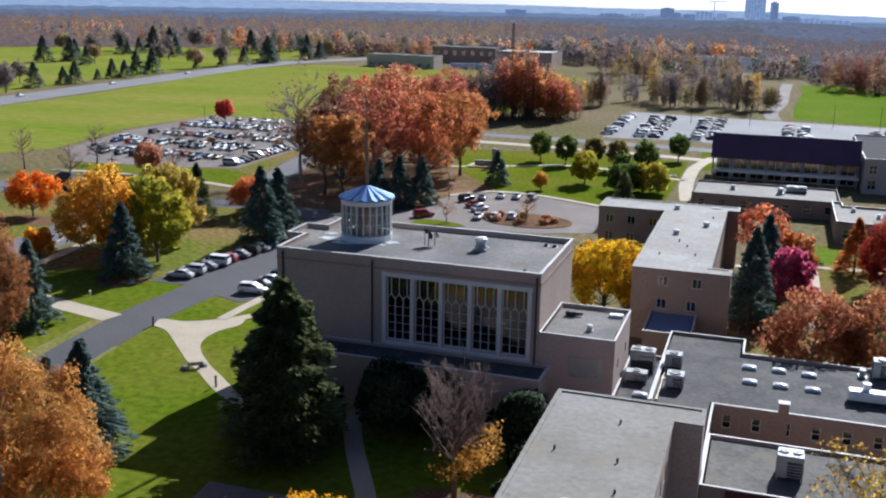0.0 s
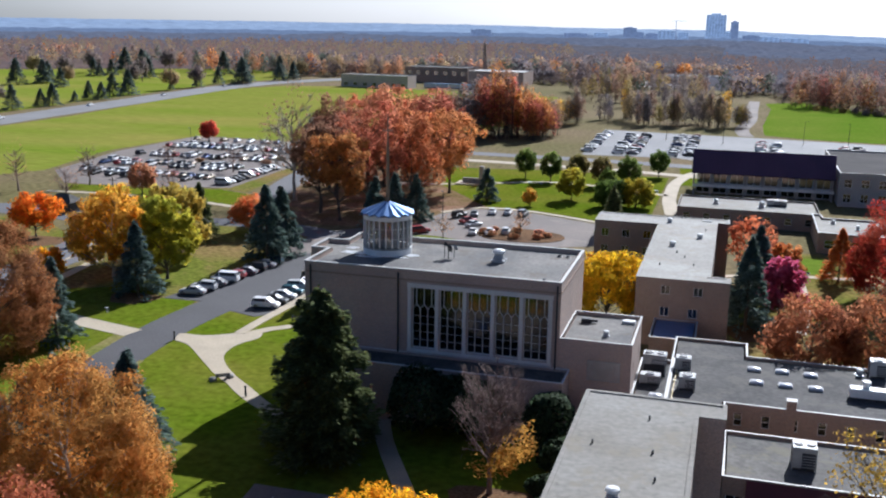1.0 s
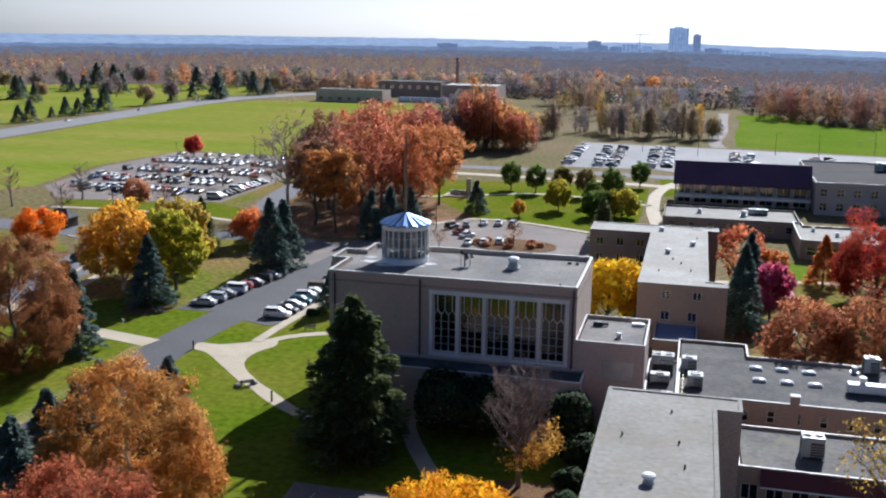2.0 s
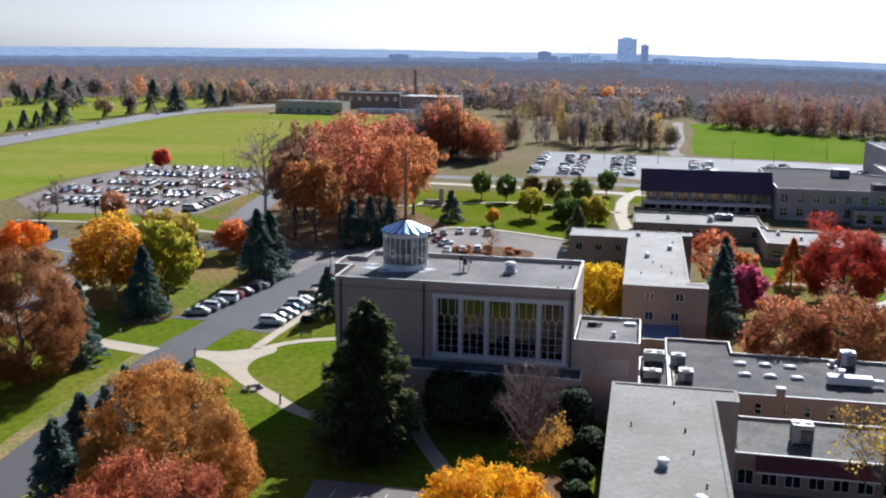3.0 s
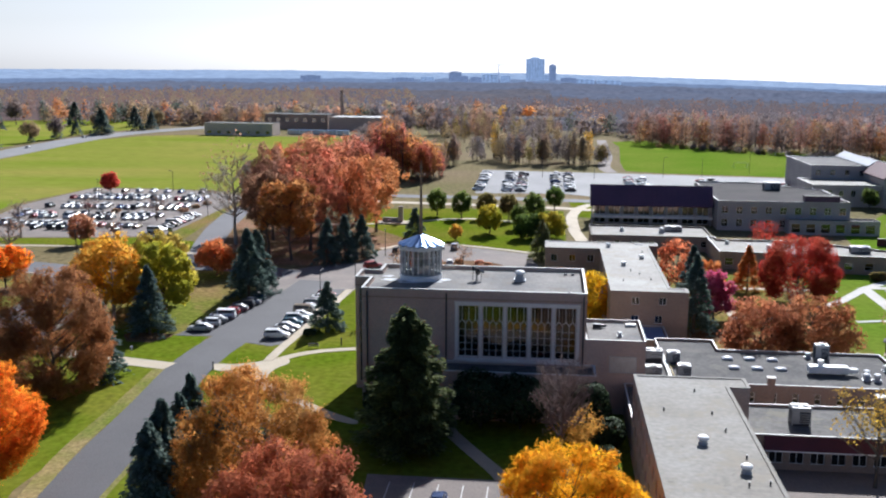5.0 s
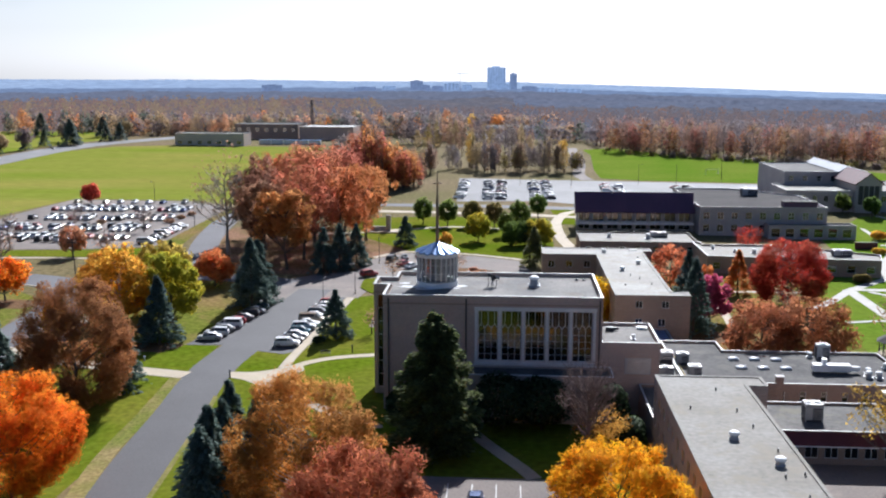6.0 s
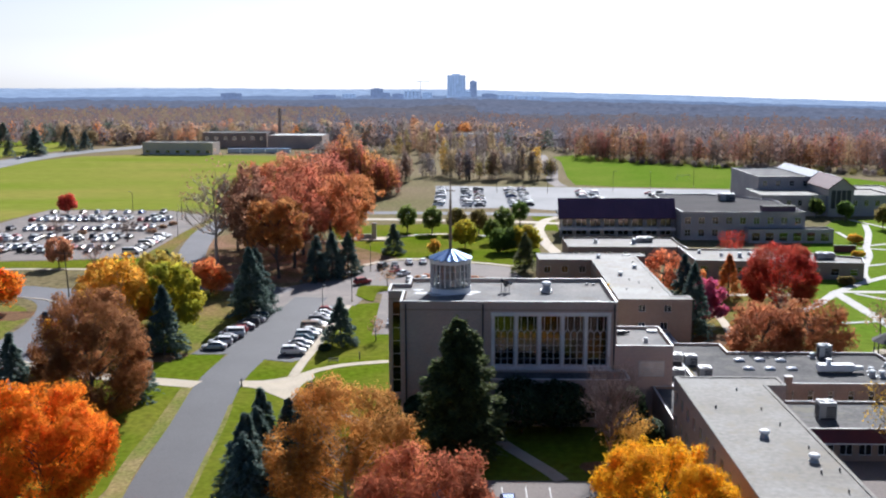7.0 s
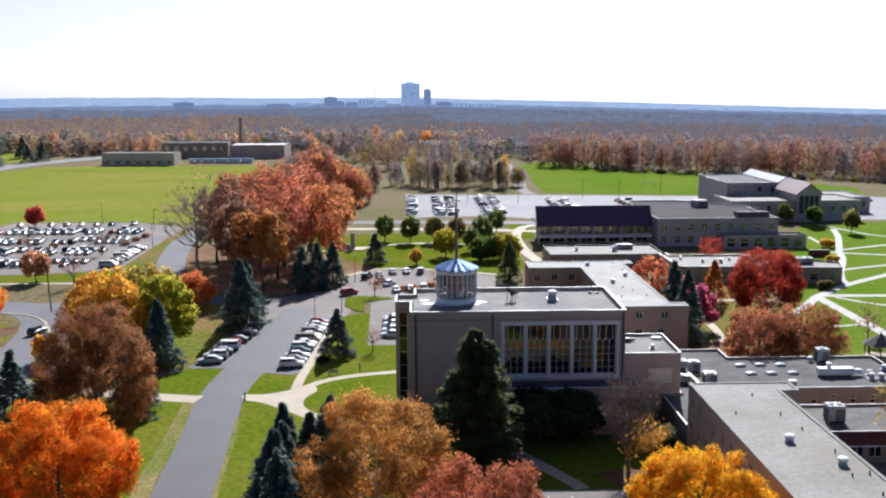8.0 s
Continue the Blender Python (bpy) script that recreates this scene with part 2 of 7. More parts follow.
M["leaf_carpet"] = material("fresh_fallen_leaves", (0.62, 0.26, 0.05), 0.95, (0.12, 0.14, 0.03), 0.45, 2.0, 0.4, 0.3, contrast=0.10, spec=0.0)
# coil sides of the roof units, their shade painted in as dark blue-grey
M["coil"] = material("shade_dark_cooling_coil", (0.075, 0.08, 0.095), 0.55, (0.05, 0.055, 0.065), 0.9, 12, 0.2, 0.2, metal=0.3)
M["pipe"] = material("yellow_painted_pipe", (0.55, 0.40, 0.10), 0.5, (0.42, 0.30, 0.09), 0.8, 8, 0.12)
# white colour standing in for the shine of puddles on the roof
M["puddle"] = material("white_puddle_shine", (0.62, 0.64, 0.66), 0.45, (0.40, 0.41, 0.42), 0.7, 5, 0.2, 0.1, contrast=0.12)
M["rock"] = material("grey_boulder_stone", (0.30, 0.285, 0.27), 0.85, (0.21, 0.20, 0.19), 0.9, 6, 0.25, 0.3)
M["line"] = material("worn_white_line_paint", (0.7, 0.7, 0.66), 0.7, (0.5, 0.5, 0.47), 1.5, 8, 0.15)
M["grass"] = material("mown_grass", (0.102, 0.148, 0.009), 0.95, (0.160, 0.165, 0.022), 0.06, 0.9, 0.26, 0.12, contrast=0.16, spec=0.0)
M["field"] = material("playing_field_grass", (0.165, 0.225, 0.022), 0.95, (0.270, 0.245, 0.060), 0.014, 0.3, 0.16, 0.1, contrast=0.2, stretch=(0.5, 1.8, 1), spec=0.0)
M["pitch"] = material("bright_pitch_grass", (0.115, 0.195, 0.018), 0.95, (0.165, 0.215, 0.032), 0.03, 0.6, 0.16, 0.1, spec=0.0)
M["litter"] = material("leaf_strewn_grass", (0.145, 0.165, 0.03), 0.95, (0.235, 0.165, 0.07), 0.055, 1.1, 0.4, 0.3, contrast=0.12, spec=0.0)
weathered(M["litter"], (0.27, 0.165, 0.09), 0.55, 0.16, 0.08)
weathered(M["grass"], (0.20, 0.165, 0.05), 0.35, 0.09, 0.10)
M["ground"] = material("dry_autumn_ground", (0.155, 0.135, 0.055), 0.95, (0.20, 0.15, 0.085), 0.02, 0.6, 0.35, 0.2, spec=0.03)
M["mulch"] = material("brown_leaf_bed", (0.20, 0.115, 0.06), 0.95, (0.14, 0.085, 0.05), 0.2, 3, 0.4, 0.3, spec=0.03)
M["bark"] = material("grey_brown_bark", (0.12, 0.095, 0.075), 0.95, (0.08, 0.065, 0.052), 0.8, 9, 0.3, 0.4, stretch=(1, 1, 0.25))
M["bark_pale"] = material("pale_bark", (0.46, 0.40, 0.33), 0.9, (0.27, 0.22, 0.18), 0.5, 6, 0.3, 0.3, stretch=(1, 1, 0.3))
M["twig"] = material("purple_brown_twigs", (0.27, 0.19, 0.16), 0.95, (0.20, 0.145, 0.125), 0.6, 6, 0.25)


def leaf_material(name, a, b, shift=0.015, isl=0.11, tr=0.7):
    return material(name, a, 0.75, b, 0.16, 1.2, 0.15, 0, 0, isl, shift, 0.08, tr, contrast=0.12)


LEAF = {
    "orange": leaf_material("orange_leaves", (0.74, 0.31, 0.075), (0.66, 0.35, 0.11)),
    "vivid": leaf_material("vivid_orange_leaves", (0.98, 0.36, 0.025), (0.95, 0.45, 0.03)),
    "rust": leaf_material("rust_leaves", (0.72, 0.36, 0.19), (0.64, 0.35, 0.2)),
    "brown": leaf_material("brown_leaves", (0.48, 0.275, 0.165), (0.4, 0.25, 0.165)),
    "red": leaf_material("red_leaves", (0.55, 0.065, 0.042), (0.50, 0.11, 0.05)),
    "brick": leaf_material("brick_red_leaves", (0.72, 0.32, 0.215), (0.64, 0.3, 0.21)),
    "magenta": leaf_material("magenta_leaves", (0.74, 0.16, 0.27), (0.62, 0.14, 0.23)),
    "yellow": leaf_material("yellow_leaves", (0.95, 0.53, 0.015), (0.90, 0.44, 0.02)),
    "oak": leaf_material("dark_oak_leaves", (0.43, 0.165, 0.07), (0.36, 0.165, 0.08)),
    "tawny": leaf_material("tawny_leaves", (0.66, 0.295, 0.07), (0.54, 0.29, 0.085)),
    "maroon": leaf_material("red_brown_leaves", (0.54, 0.185, 0.075), (0.47, 0.185, 0.085)),
    "russet": leaf_material("russet_leaves", (0.56, 0.205, 0.095), (0.48, 0.20, 0.105)),
    "scarlet": leaf_material("scarlet_leaves", (0.90, 0.20, 0.12), (0.82, 0.22, 0.12)),
    "grove_umber": leaf_material("grove_umber_leaves", (0.44, 0.22, 0.13), (0.38, 0.21, 0.14), tr=0.72),
    "grove_rust": leaf_material("grove_rust_leaves", (0.76, 0.31, 0.11), (0.66, 0.28, 0.12), tr=0.72),
    "grove_brick": leaf_material("grove_brick_leaves", (0.68, 0.24, 0.13), (0.62, 0.27, 0.14), tr=0.72),
    "grove_crimson": leaf_material("grove_crimson_leaves", (0.62, 0.20, 0.135), (0.56, 0.23, 0.14), tr=0.72),
    "birch": leaf_material("bright_birch_leaves", (0.90, 0.56, 0.06), (0.84, 0.48, 0.08), tr=0.75),
    "olive_gold": leaf_material("olive_gold_leaves", (0.70, 0.47, 0.10), (0.58, 0.42, 0.10)),
    "gold_bright": leaf_material("bright_gold_leaves", (0.90, 0.60, 0.02), (0.86, 0.50, 0.02)),
    # spruce needles again, lightened and greyed with haze in the colour
    "hazed_needles": leaf_material("golf_course_hazed_needles", (0.18, 0.22, 0.195), (0.14, 0.175, 0.155), 0.01, 0.4, 0.5),
    "coral": leaf_material("coral_red_leaves", (0.90, 0.27, 0.11), (0.82, 0.30, 0.12)),
    "amber": leaf_material("amber_leaves", (0.68, 0.40, 0.07), (0.58, 0.33, 0.07)),
    "gold": leaf_material("gold_leaves", (0.85, 0.5, 0.07), (0.74, 0.48, 0.1)),
    "lime": leaf_material("yellow_green_leaves", (0.66, 0.52, 0.05), (0.46, 0.45, 0.06)),
    "green": leaf_material("green_leaves", (0.20, 0.27, 0.055), (0.16, 0.215, 0.05)),
    "olive": leaf_material("olive_leaves", (0.3, 0.27, 0.08), (0.34, 0.24, 0.1)),
    # most far_ tones carry painted haze: greyed, paler, drawn towards lilac
    "far_orange": leaf_material("haze_dulled_orange_leaves", (0.58, 0.32, 0.17), (0.50, 0.30, 0.18), isl=0.05, tr=0.5),
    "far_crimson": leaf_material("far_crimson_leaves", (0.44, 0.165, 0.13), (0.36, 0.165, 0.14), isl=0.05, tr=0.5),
    "far_rust": leaf_material("haze_dulled_rust_leaves", (0.40, 0.215, 0.155), (0.33, 0.205, 0.16), isl=0.05, tr=0.5),
    "far_brown": leaf_material("haze_dulled_brown_leaves", (0.30, 0.23, 0.205), (0.26, 0.21, 0.20), isl=0.05, tr=0.5),
    "far_gold": leaf_material("haze_dulled_gold_leaves", (0.52, 0.385, 0.20), (0.43, 0.33, 0.19), isl=0.05, tr=0.5),
    "far_green": leaf_material("haze_dulled_green_leaves", (0.15, 0.165, 0.12), (0.13, 0.15, 0.12), isl=0.05, tr=0.5),
    "far_lilac": leaf_material("haze_lilac_leaves", (0.275, 0.225, 0.235), (0.24, 0.215, 0.23), isl=0.05, tr=0.5),
    "pine": leaf_material("dark_green_needles", (0.18, 0.195, 0.075), (0.13, 0.15, 0.06), 0.01, 0.5, 0.45),
    "spruce": leaf_material("blue_green_needles", (0.16, 0.215, 0.18), (0.11, 0.155, 0.13), 0.015, 0.5, 0.4),
    "yew": leaf_material("dark_yew_leaves", (0.045, 0.068, 0.028), (0.033, 0.052, 0.024), 0.01, 0.5, 0.1),
}


# ---- mesh helpers ----
def thing(name, label, category, at=(0, 0, 0), rz=0.0, group="", kind=""):
    ob = new(name)
    ob.empty_display_size = 0.2
    ob.matrix_basis = pose(*at, 0, 0, rz)
    return tagged(ob, label, category, group, kind)


def part(name, bm, mat, parent=None, label="", smooth=False):
    """Links a bmesh as ONE mesh object under a thing or a part (in the parent's own space)."""
    me = bpy.data.meshes.new(name)
    bm.to_mesh(me)
    bm.free()
    me.materials.append(mat)
    if smooth:
        me.shade_smooth()
    ob = new(name, me)
    ob.parent = parent
    if label:
        ob["label"] = label
    return ob


def sheet(name, co, faces_per, mat, parent=None, label="", normals=None):
    """A mesh of separate polygons, faces_per corners each, from an array of corners."""
    co = np.asarray(co, dtype=np.float32).reshape(-1, 3)
    n = len(co) // faces_per
    me = bpy.data.meshes.new(name)
    me.vertices.add(len(co))
    me.vertices.foreach_set("co", co.ravel())
    me.loops.add(len(co))
    me.loops.foreach_set("vertex_index", np.arange(len(co), dtype=np.int32))
    me.polygons.add(n)
    me.polygons.foreach_set("loop_start", np.arange(n, dtype=np.int32) * faces_per)
    me.update(calc_edges=True)
    if normals is not None:
        me.shade_smooth()
        me.normals_split_custom_set_from_vertices(np.repeat(normals, faces_per, axis=0).astype(np.float32))
    me.materials.append(mat)
    ob = new(name, me)
    ob.parent = parent
    if label:
        ob["label"] = label
    return ob


def box(bm, x0, x1, y0, y1, z0, z1):
    v = [bm.verts.new(p) for p in ((x0, y0, z0), (x1, y0, z0), (x1, y1, z0), (x0, y1, z0), (x0, y0, z1), (x1, y0, z1), (x1, y1, z1), (x0, y1, z1))]
    for f in ((3, 2, 1, 0), (4, 5, 6, 7), (0, 1, 5, 4), (1, 2, 6, 5), (2, 3, 7, 6), (3, 0, 4, 7)):
        bm.faces.new([v[i] for i in f])


def boxed(*dims):
    bm = bmesh.new()
    for d in dims:
        box(bm, *d)
    return bm


def bevelled(bm, w):
    bmesh.ops.bevel(bm, geom=bm.edges[:], offset=w, segments=1, affect="EDGES")
    return bm


def tube(bm, p0, p1, r0, r1, n=8, caps=True):
    p0, p1 = Vector(p0), Vector(p1)
    d = (p1 - p0).normalized()
    u = d.orthogonal().normalized()
    w = d.cross(u)
    a, b = [], []
    for i in range(n):
        t = 2 * math.pi * i / n
        o = u * math.cos(t) + w * math.sin(t)
        a.append(bm.verts.new(p0 + o * r0))
        b.append(bm.verts.new(p1 + o * max(r1, 0.001)))
    for i in range(n):
        bm.faces.new((a[i], a[(i + 1) % n], b[(i + 1) % n], b[i]))
    if caps:
        bm.faces.new(a[::-1])
        bm.faces.new(b)


def prism(bm, poly, z0, z1):
    """A polygon (counter-clockwise) extruded from z0 to z1."""
    a = [bm.verts.new((x, y, z0)) for x, y in poly]
    b = [bm.verts.new((x, y, z1)) for x, y in poly]
    n = len(poly)
    for i in range(n):
        bm.faces.new((a[i], a[(i + 1) % n], b[(i + 1) % n], b[i]))
    bm.faces.new(b)
    bm.faces.new(a[::-1])


def inset(poly, d):
    """The polygon moved inwards by d (mitred)."""
    out, n = [], len(poly)
    for i in range(n):
        p, q, r = Vector(poly[i - 1]), Vector(poly[i]), Vector(poly[(i + 1) % n])
        a, b = (q - p).normalized(), (r - q).normalized()
        na, nb = Vector((-a.y, a.x)), Vector((-b.y, b.x))
        m = (na + nb)
        m = m / max(m.length_squared / 2, 1e-6)
        out.append(tuple(q + m * d))
    return out


def ring(bm, outer, inner, z0, z1):
    n = len(outer)
    vs = [[bm.verts.new((x, y, z)) for x, y in loop] for loop, z in ((outer, z0), (outer, z1), (inner, z1), (inner, z0))]
    for k in range(4):
        a, b = vs[k], vs[(k + 1) % 4]
        for i in range(n):
            j = (i + 1) % n
            bm.faces.new((a[i], a[j], b[j], b[i]))


def curve_points(pts, step=3.0):
    """A smooth line (Catmull-Rom) through the points."""
    P = [np.array(p, float) for p in pts]
    P = [2 * P[0] - P[1]] + P + [2 * P[-1] - P[-2]]
    out = []
    for i in range(1, len(P) - 2):
        n = max(2, int(np.linalg.norm(P[i + 1] - P[i]) / step))
        for k in range(n):
            t = k / n
            out.append(0.5 * (2 * P[i] + (P[i + 1] - P[i - 1]) * t + (2 * P[i - 1] - 5 * P[i] + 4 * P[i + 1] - P[i + 2]) * t * t + (3 * P[i] - P[i - 1] - 3 * P[i + 1] + P[i + 2]) * t ** 3))
    out.append(P[-2])
    return np.array(out)


def ribbon(name, pts, width, z0, z1, mat, label="", category="path", kind="structure", parent=None):
    c = curve_points(pts)
    d = np.gradient(c, axis=0)
    d /= np.linalg.norm(d, axis=1)[:, None]
    nrm = np.stack([-d[:, 1], d[:, 0]], 1) * width / 2
    L, R = c + nrm, c - nrm
    bm = bmesh.new()
    rows = [[bm.verts.new((*p, z)) for p, z in ((L[i], z0), (L[i], z1), (R[i], z1), (R[i], z0))] for i in range(len(c))]
    for a, b in zip(rows, rows[1:]):
        for k in range(3):
            bm.faces.new((a[k], a[k + 1], b[k + 1], b[k]))
    bmesh.ops.recalc_face_normals(bm, faces=bm.faces[:])
    ob = part(name, bm, mat, parent)
    if parent is None:
        tagged(ob, label, category, "", kind)
    return ob


def slab(name, poly, z0, z1, mat, label, category, smooth_edge=0):
    """A flat area of ground: the outline (rounded if asked), with thin sides."""
    if smooth_edge:
        poly = [tuple(p) for p in curve_points(list(poly) + [poly[0]], smooth_edge)[:-1]]
    bm = bmesh.new()
    a = [bm.verts.new((x, y, z1)) for x, y in poly]
    b = [bm.verts.new((x, y, z0)) for x, y in poly]
    f = bm.faces.new(a)
    for i in range(len(a)):
        j = (i + 1) % len(a)
        bm.faces.new((b[i], b[j], a[j], a[i]))
    f.normal_update()
    if f.normal.z < 0:
        f.normal_flip()
    bmesh.ops.triangulate(bm, faces=[f])
    return tagged(part(name, bm, mat), label, category, "", "structure")


# ---- ground ----
def land(x, y):
    """Height of the land: level near by, then falling gently to a river valley and rising to far hills."""
    d = math.hypot(x + 30, y)
    z = 0.0 if d < 900 else -0.006 * (d - 900)
    east = math.degrees(math.atan2(x + 30, y)) if y > 0 else 0.0
    tilt = 0.0006 * max(0.0, min(30.0, east)) * max(0.0, d - 900)
    if d > 3300:
        k = min(1.0, (d - 3300) / 1000)
        z = z * (1 - k) + k * (-4.0 + 7.0 * noise.noise((x * 0.0011, y * 0.0011, 3.0)) + 0.5 * max(0.0, min(25.0, -east)))
    return z - tilt


def build_ground():
    rings = [0, 60, 120, 200, 300, 420, 560, 720, 900, 1000, 1150, 1350, 1600, 1900, 2200, 2600, 3000, 3300, 3500, 3700, 3900, 4100, 4300, 4450, 4600]
    n = 160
    bm = bmesh.new()
    c = bm.verts.new((-30, 0, 0))
    prev = None
    for r in rings[1:]:
        cur = []
        for i in range(n):
            a = 2 * math.pi * i / n
            x, y = -30 + r * math.sin(a), r * math.cos(a)
            cur.append(bm.verts.new((x, y, land(x, y))))
        for i in range(n):
            j = (i + 1) % n
            if prev is None:
                bm.faces.new((c, cur[j], cur[i]))
            else:
                bm.faces.new((prev[i], prev[j], cur[j], cur[i]))
        prev = cur
    bmesh.ops.recalc_face_normals(bm, faces=bm.faces[:])
    if bm.faces[0].normal.z < 0:
        bmesh.ops.reverse_faces(bm, faces=bm.faces[:])
    tagged(part("ground", bm, M["ground"]), "dry autumn ground with fallen leaves, falling to a valley", "ground", "", "structure")


build_ground()

# lawns and fields
slab("lawn", [(-81.5, 30), (-80.5, 70), (-80, 95), (-82.2, 114), (-82.3, 124), (-82, 132.9), (-76.4, 131.1), (-74, 134), (-72.5, 176), (-66, 179), (-58, 176), (-30, 150), (-19, 150), (-17, 60), (-20, 30)], 0, 0.02, M["grass"], "sunlit mown green lawn beside the chapel", "lawn")
slab("lawn", [(-89.6, 70), (-88.4, 100), (-89.4, 120), (-89.4, 135.9), (-95.6, 135.9), (-104, 141), (-121, 132), (-124, 118), (-118, 90), (-108, 60), (-86, 55)], 0, 0.02, M["grass"], "mown green lawn across the drive", "lawn")
slab("lawn", [(-121, 132), (-104, 141), (-96, 137), (-91.5, 166), (-92, 185), (-105, 197), (-121, 190), (-123, 158)], 0, 0.015, M["litter"], "shaded lawn strewn with fallen leaves", "lawn", 4)
slab("lawn", [(-93, 200), (-74, 206), (-73, 223), (-64, 234), (-84, 262), (-112, 290), (-126, 262), (-118, 215), (-105, 199)], 0, 0.015, M["leaf_floor"], "leaf-strewn ground under tall maples", "lawn", 4)
slab("lawn", [(-64, 234), (-54, 232), (-33, 224), (-24, 232), (-24, 300), (-60, 302), (-92, 296), (-84, 262)], 0, 0.02, M["grass"], "green lawn with rows of young trees", "lawn")
slab("lawn", [(27, 137), (32, 126), (160, 140), (190, 250), (170, 318), (118, 320), (84, 312), (56, 262), (52, 232), (40, 205), (31, 190), (28, 160)], 0, 0.02, M["pitch"], "bright green college quad lawn", "lawn")
slab("lawn", [(-15, 286), (-14, 322), (-22, 322), (-20, 288)], 0, 0.02, M["grass"], "narrow green lawn beside the hall", "lawn")
slab("playing_field", [(-296, 240), (-297, 330), (-297, 380), (-306, 461), (-314, 568), (-298, 610), (-262, 624), (-160, 614), (-110, 598), (-102, 430), (-118, 350), (-140, 328), (-160, 338), (-206, 340), (-213, 290), (-204, 245), (-220, 215)], 0, 0.02, M["field"], "wide mown green playing field", "field")
slab("golf_course", [(-342, 250), (-334, 358), (-340, 460), (-344, 600), (-330, 690), (-370, 760), (-520, 800), (-660, 760), (-720, 560), (-560, 280)], 0, 0.02, M["field"], "green golf course with scattered trees", "field")
slab("soccer_pitch", [(6, 432), (6, 470), (12, 567), (10, 606), (30, 622), (66, 560), (118, 532), (160, 440), (150, 405), (86, 414), (22, 424)], 0, 0.02, M["pitch"], "bright green soccer pitch", "field")
slab("lawn", [(-176, 219), (-139, 219), (-122, 212), (-124, 228), (-139, 234), (-156, 230), (-182, 227)], 0, 0.02, M["grass"], "green strip between path and car park", "lawn")
slab("lawn", [(-140, 235), (-130, 232), (-133, 262), (-134, 300), (-137, 316)], 0, 0.02, M["litter"], "grass verge beside the car park", "lawn")
slab("lawn", [(-170, 110), (-136, 132), (-136.5, 152), (-138, 164), (-146, 176), (-168, 184)], 0, 0.02, M["litter"], "lawn inside the bend of the drive", "lawn", 4)

slab("lawn", [(-4, 129), (27, 124), (32, 126), (27, 137), (28, 160), (31, 190), (40, 205), (12, 208), (-3, 206), (-4.5, 142)], 0, 0.016, M["litter"], "leaf-strewn ground beside the dormitory", "lawn")
slab("lawn", [(8.8, 190), (13, 190), (13, 203), (8.8, 203)], 0, 0.03, M["pitch"], "small bright lawn patch", "lawn")

# roads and drives
ribbon("road", [(-62, 8), (-74, 38), (-80.5, 60), (-83.3, 79), (-84.6, 99), (-86, 116), (-86, 126), (-84.5, 140), (-83, 156), (-82, 172), (-81, 184)], 7.6, 0, 0.05, M["asphalt"], "dark asphalt campus drive", "road")
slab("parking_strip", [(-95.5, 136.0), (-89, 136.3), (-82, 133.2), (-76.4, 131.2), (-74.2, 133.6), (-72.8, 176.5), (-91, 172), (-91.2, 165)], 0, 0.045, M["asphalt"], "asphalt parking bays along the drive", "car park")
slab("turning_circle", [(-92, 168), (-92, 192), (-84, 201), (-75.5, 205), (-73, 222), (-66, 231), (-55, 231.5), (-44, 227), (-34, 222), (-31, 206), (-33, 199), (-44, 194), (-54, 192), (-55, 151), (-64, 151), (-65, 188), (-68, 190), (-70, 176)], 0, 0.04, M["asphalt_old"], "worn asphalt turning circle behind the chapel", "road")
slab("planted_island", [(-60, 206), (-56, 199.5), (-46, 198), (-40, 202), (-41, 208), (-50, 211)], 0.0, 0.16, M["mulch"], "kerbed island with brown leaf bed", "island", 2)
slab("planted_island", [(-71, 186), (-66.5, 180), (-66, 190), (-60, 194), (-66, 197), (-71, 196)], 0.0, 0.16, M["grass"], "kerbed grass island at the turning circle", "island", 2)
ribbon("drive", [(-122, 100), (-127, 128), (-129.5, 146), (-130.5, 160), (-136, 178), (-146, 188), (-165, 192), (-200, 190)], 11.0, 0, 0.04, M["asphalt_drive"], "pale grey curving access drive", "road")
ribbon("drive", [(-146, 188), (-128, 192), (-112, 196), (-98, 194), (-88, 190)], 8.0, 0, 0.043, M["asphalt_drive"], "grey drive joining the turning circle", "road")
ribbon("drive", [(-112, 196), (-118, 215), (-124, 240), (-128, 262), (-131, 290), (-128, 318), (-112, 330), (-80, 331), (-40, 329), (-5, 325)], 8.0, 0, 0.041, M["asphalt_drive"], "grey drive beside the car park", "road")
slab("car_park", [(-201, 246), (-209, 290), (-206, 337), (-158, 335), (-139, 320), (-137.5, 237), (-155, 231.5), (-184, 228)], 0, 0.04, M["asphalt_old"], "worn pale asphalt car park", "car park")
slab("car_park", [(-57, 343), (-60, 428), (-33, 424), (0, 421), (84, 410), (150, 402), (190, 380), (170, 320), (118, 326), (-9, 336), (-24, 346)], 0, 0.04, M["asphalt_grey"], "pale grey asphalt car park", "car park")
ribbon("road", [(-285, 60), (-300, 200), (-311, 340), (-318, 460), (-325, 575), (-316, 640), (-288, 700), (-250, 790)], 22.0, 0, 0.06, M["asphalt_grey"], "pale two-lane road past the golf course", "road")
ribbon("track", [(-1, 424), (-3, 450), (1, 500), (2, 548), (4, 620)], 6.0, 0, 0.04, M["asphalt_old"], "gravel track beside the pitch", "track")
ribbon("road", [(-130, 308), (-100, 314), (-62, 312), (-30, 308), (-10, 303)], 5.0, 0, 0.045, M["concrete"], "pale concrete service road", "road")
slab("car_park", [(-100, 720), (-20, 715), (0, 775), (-95, 782)], 0, 0.05, M["asphalt_grey"], "distant pale car park among trees", "car park")
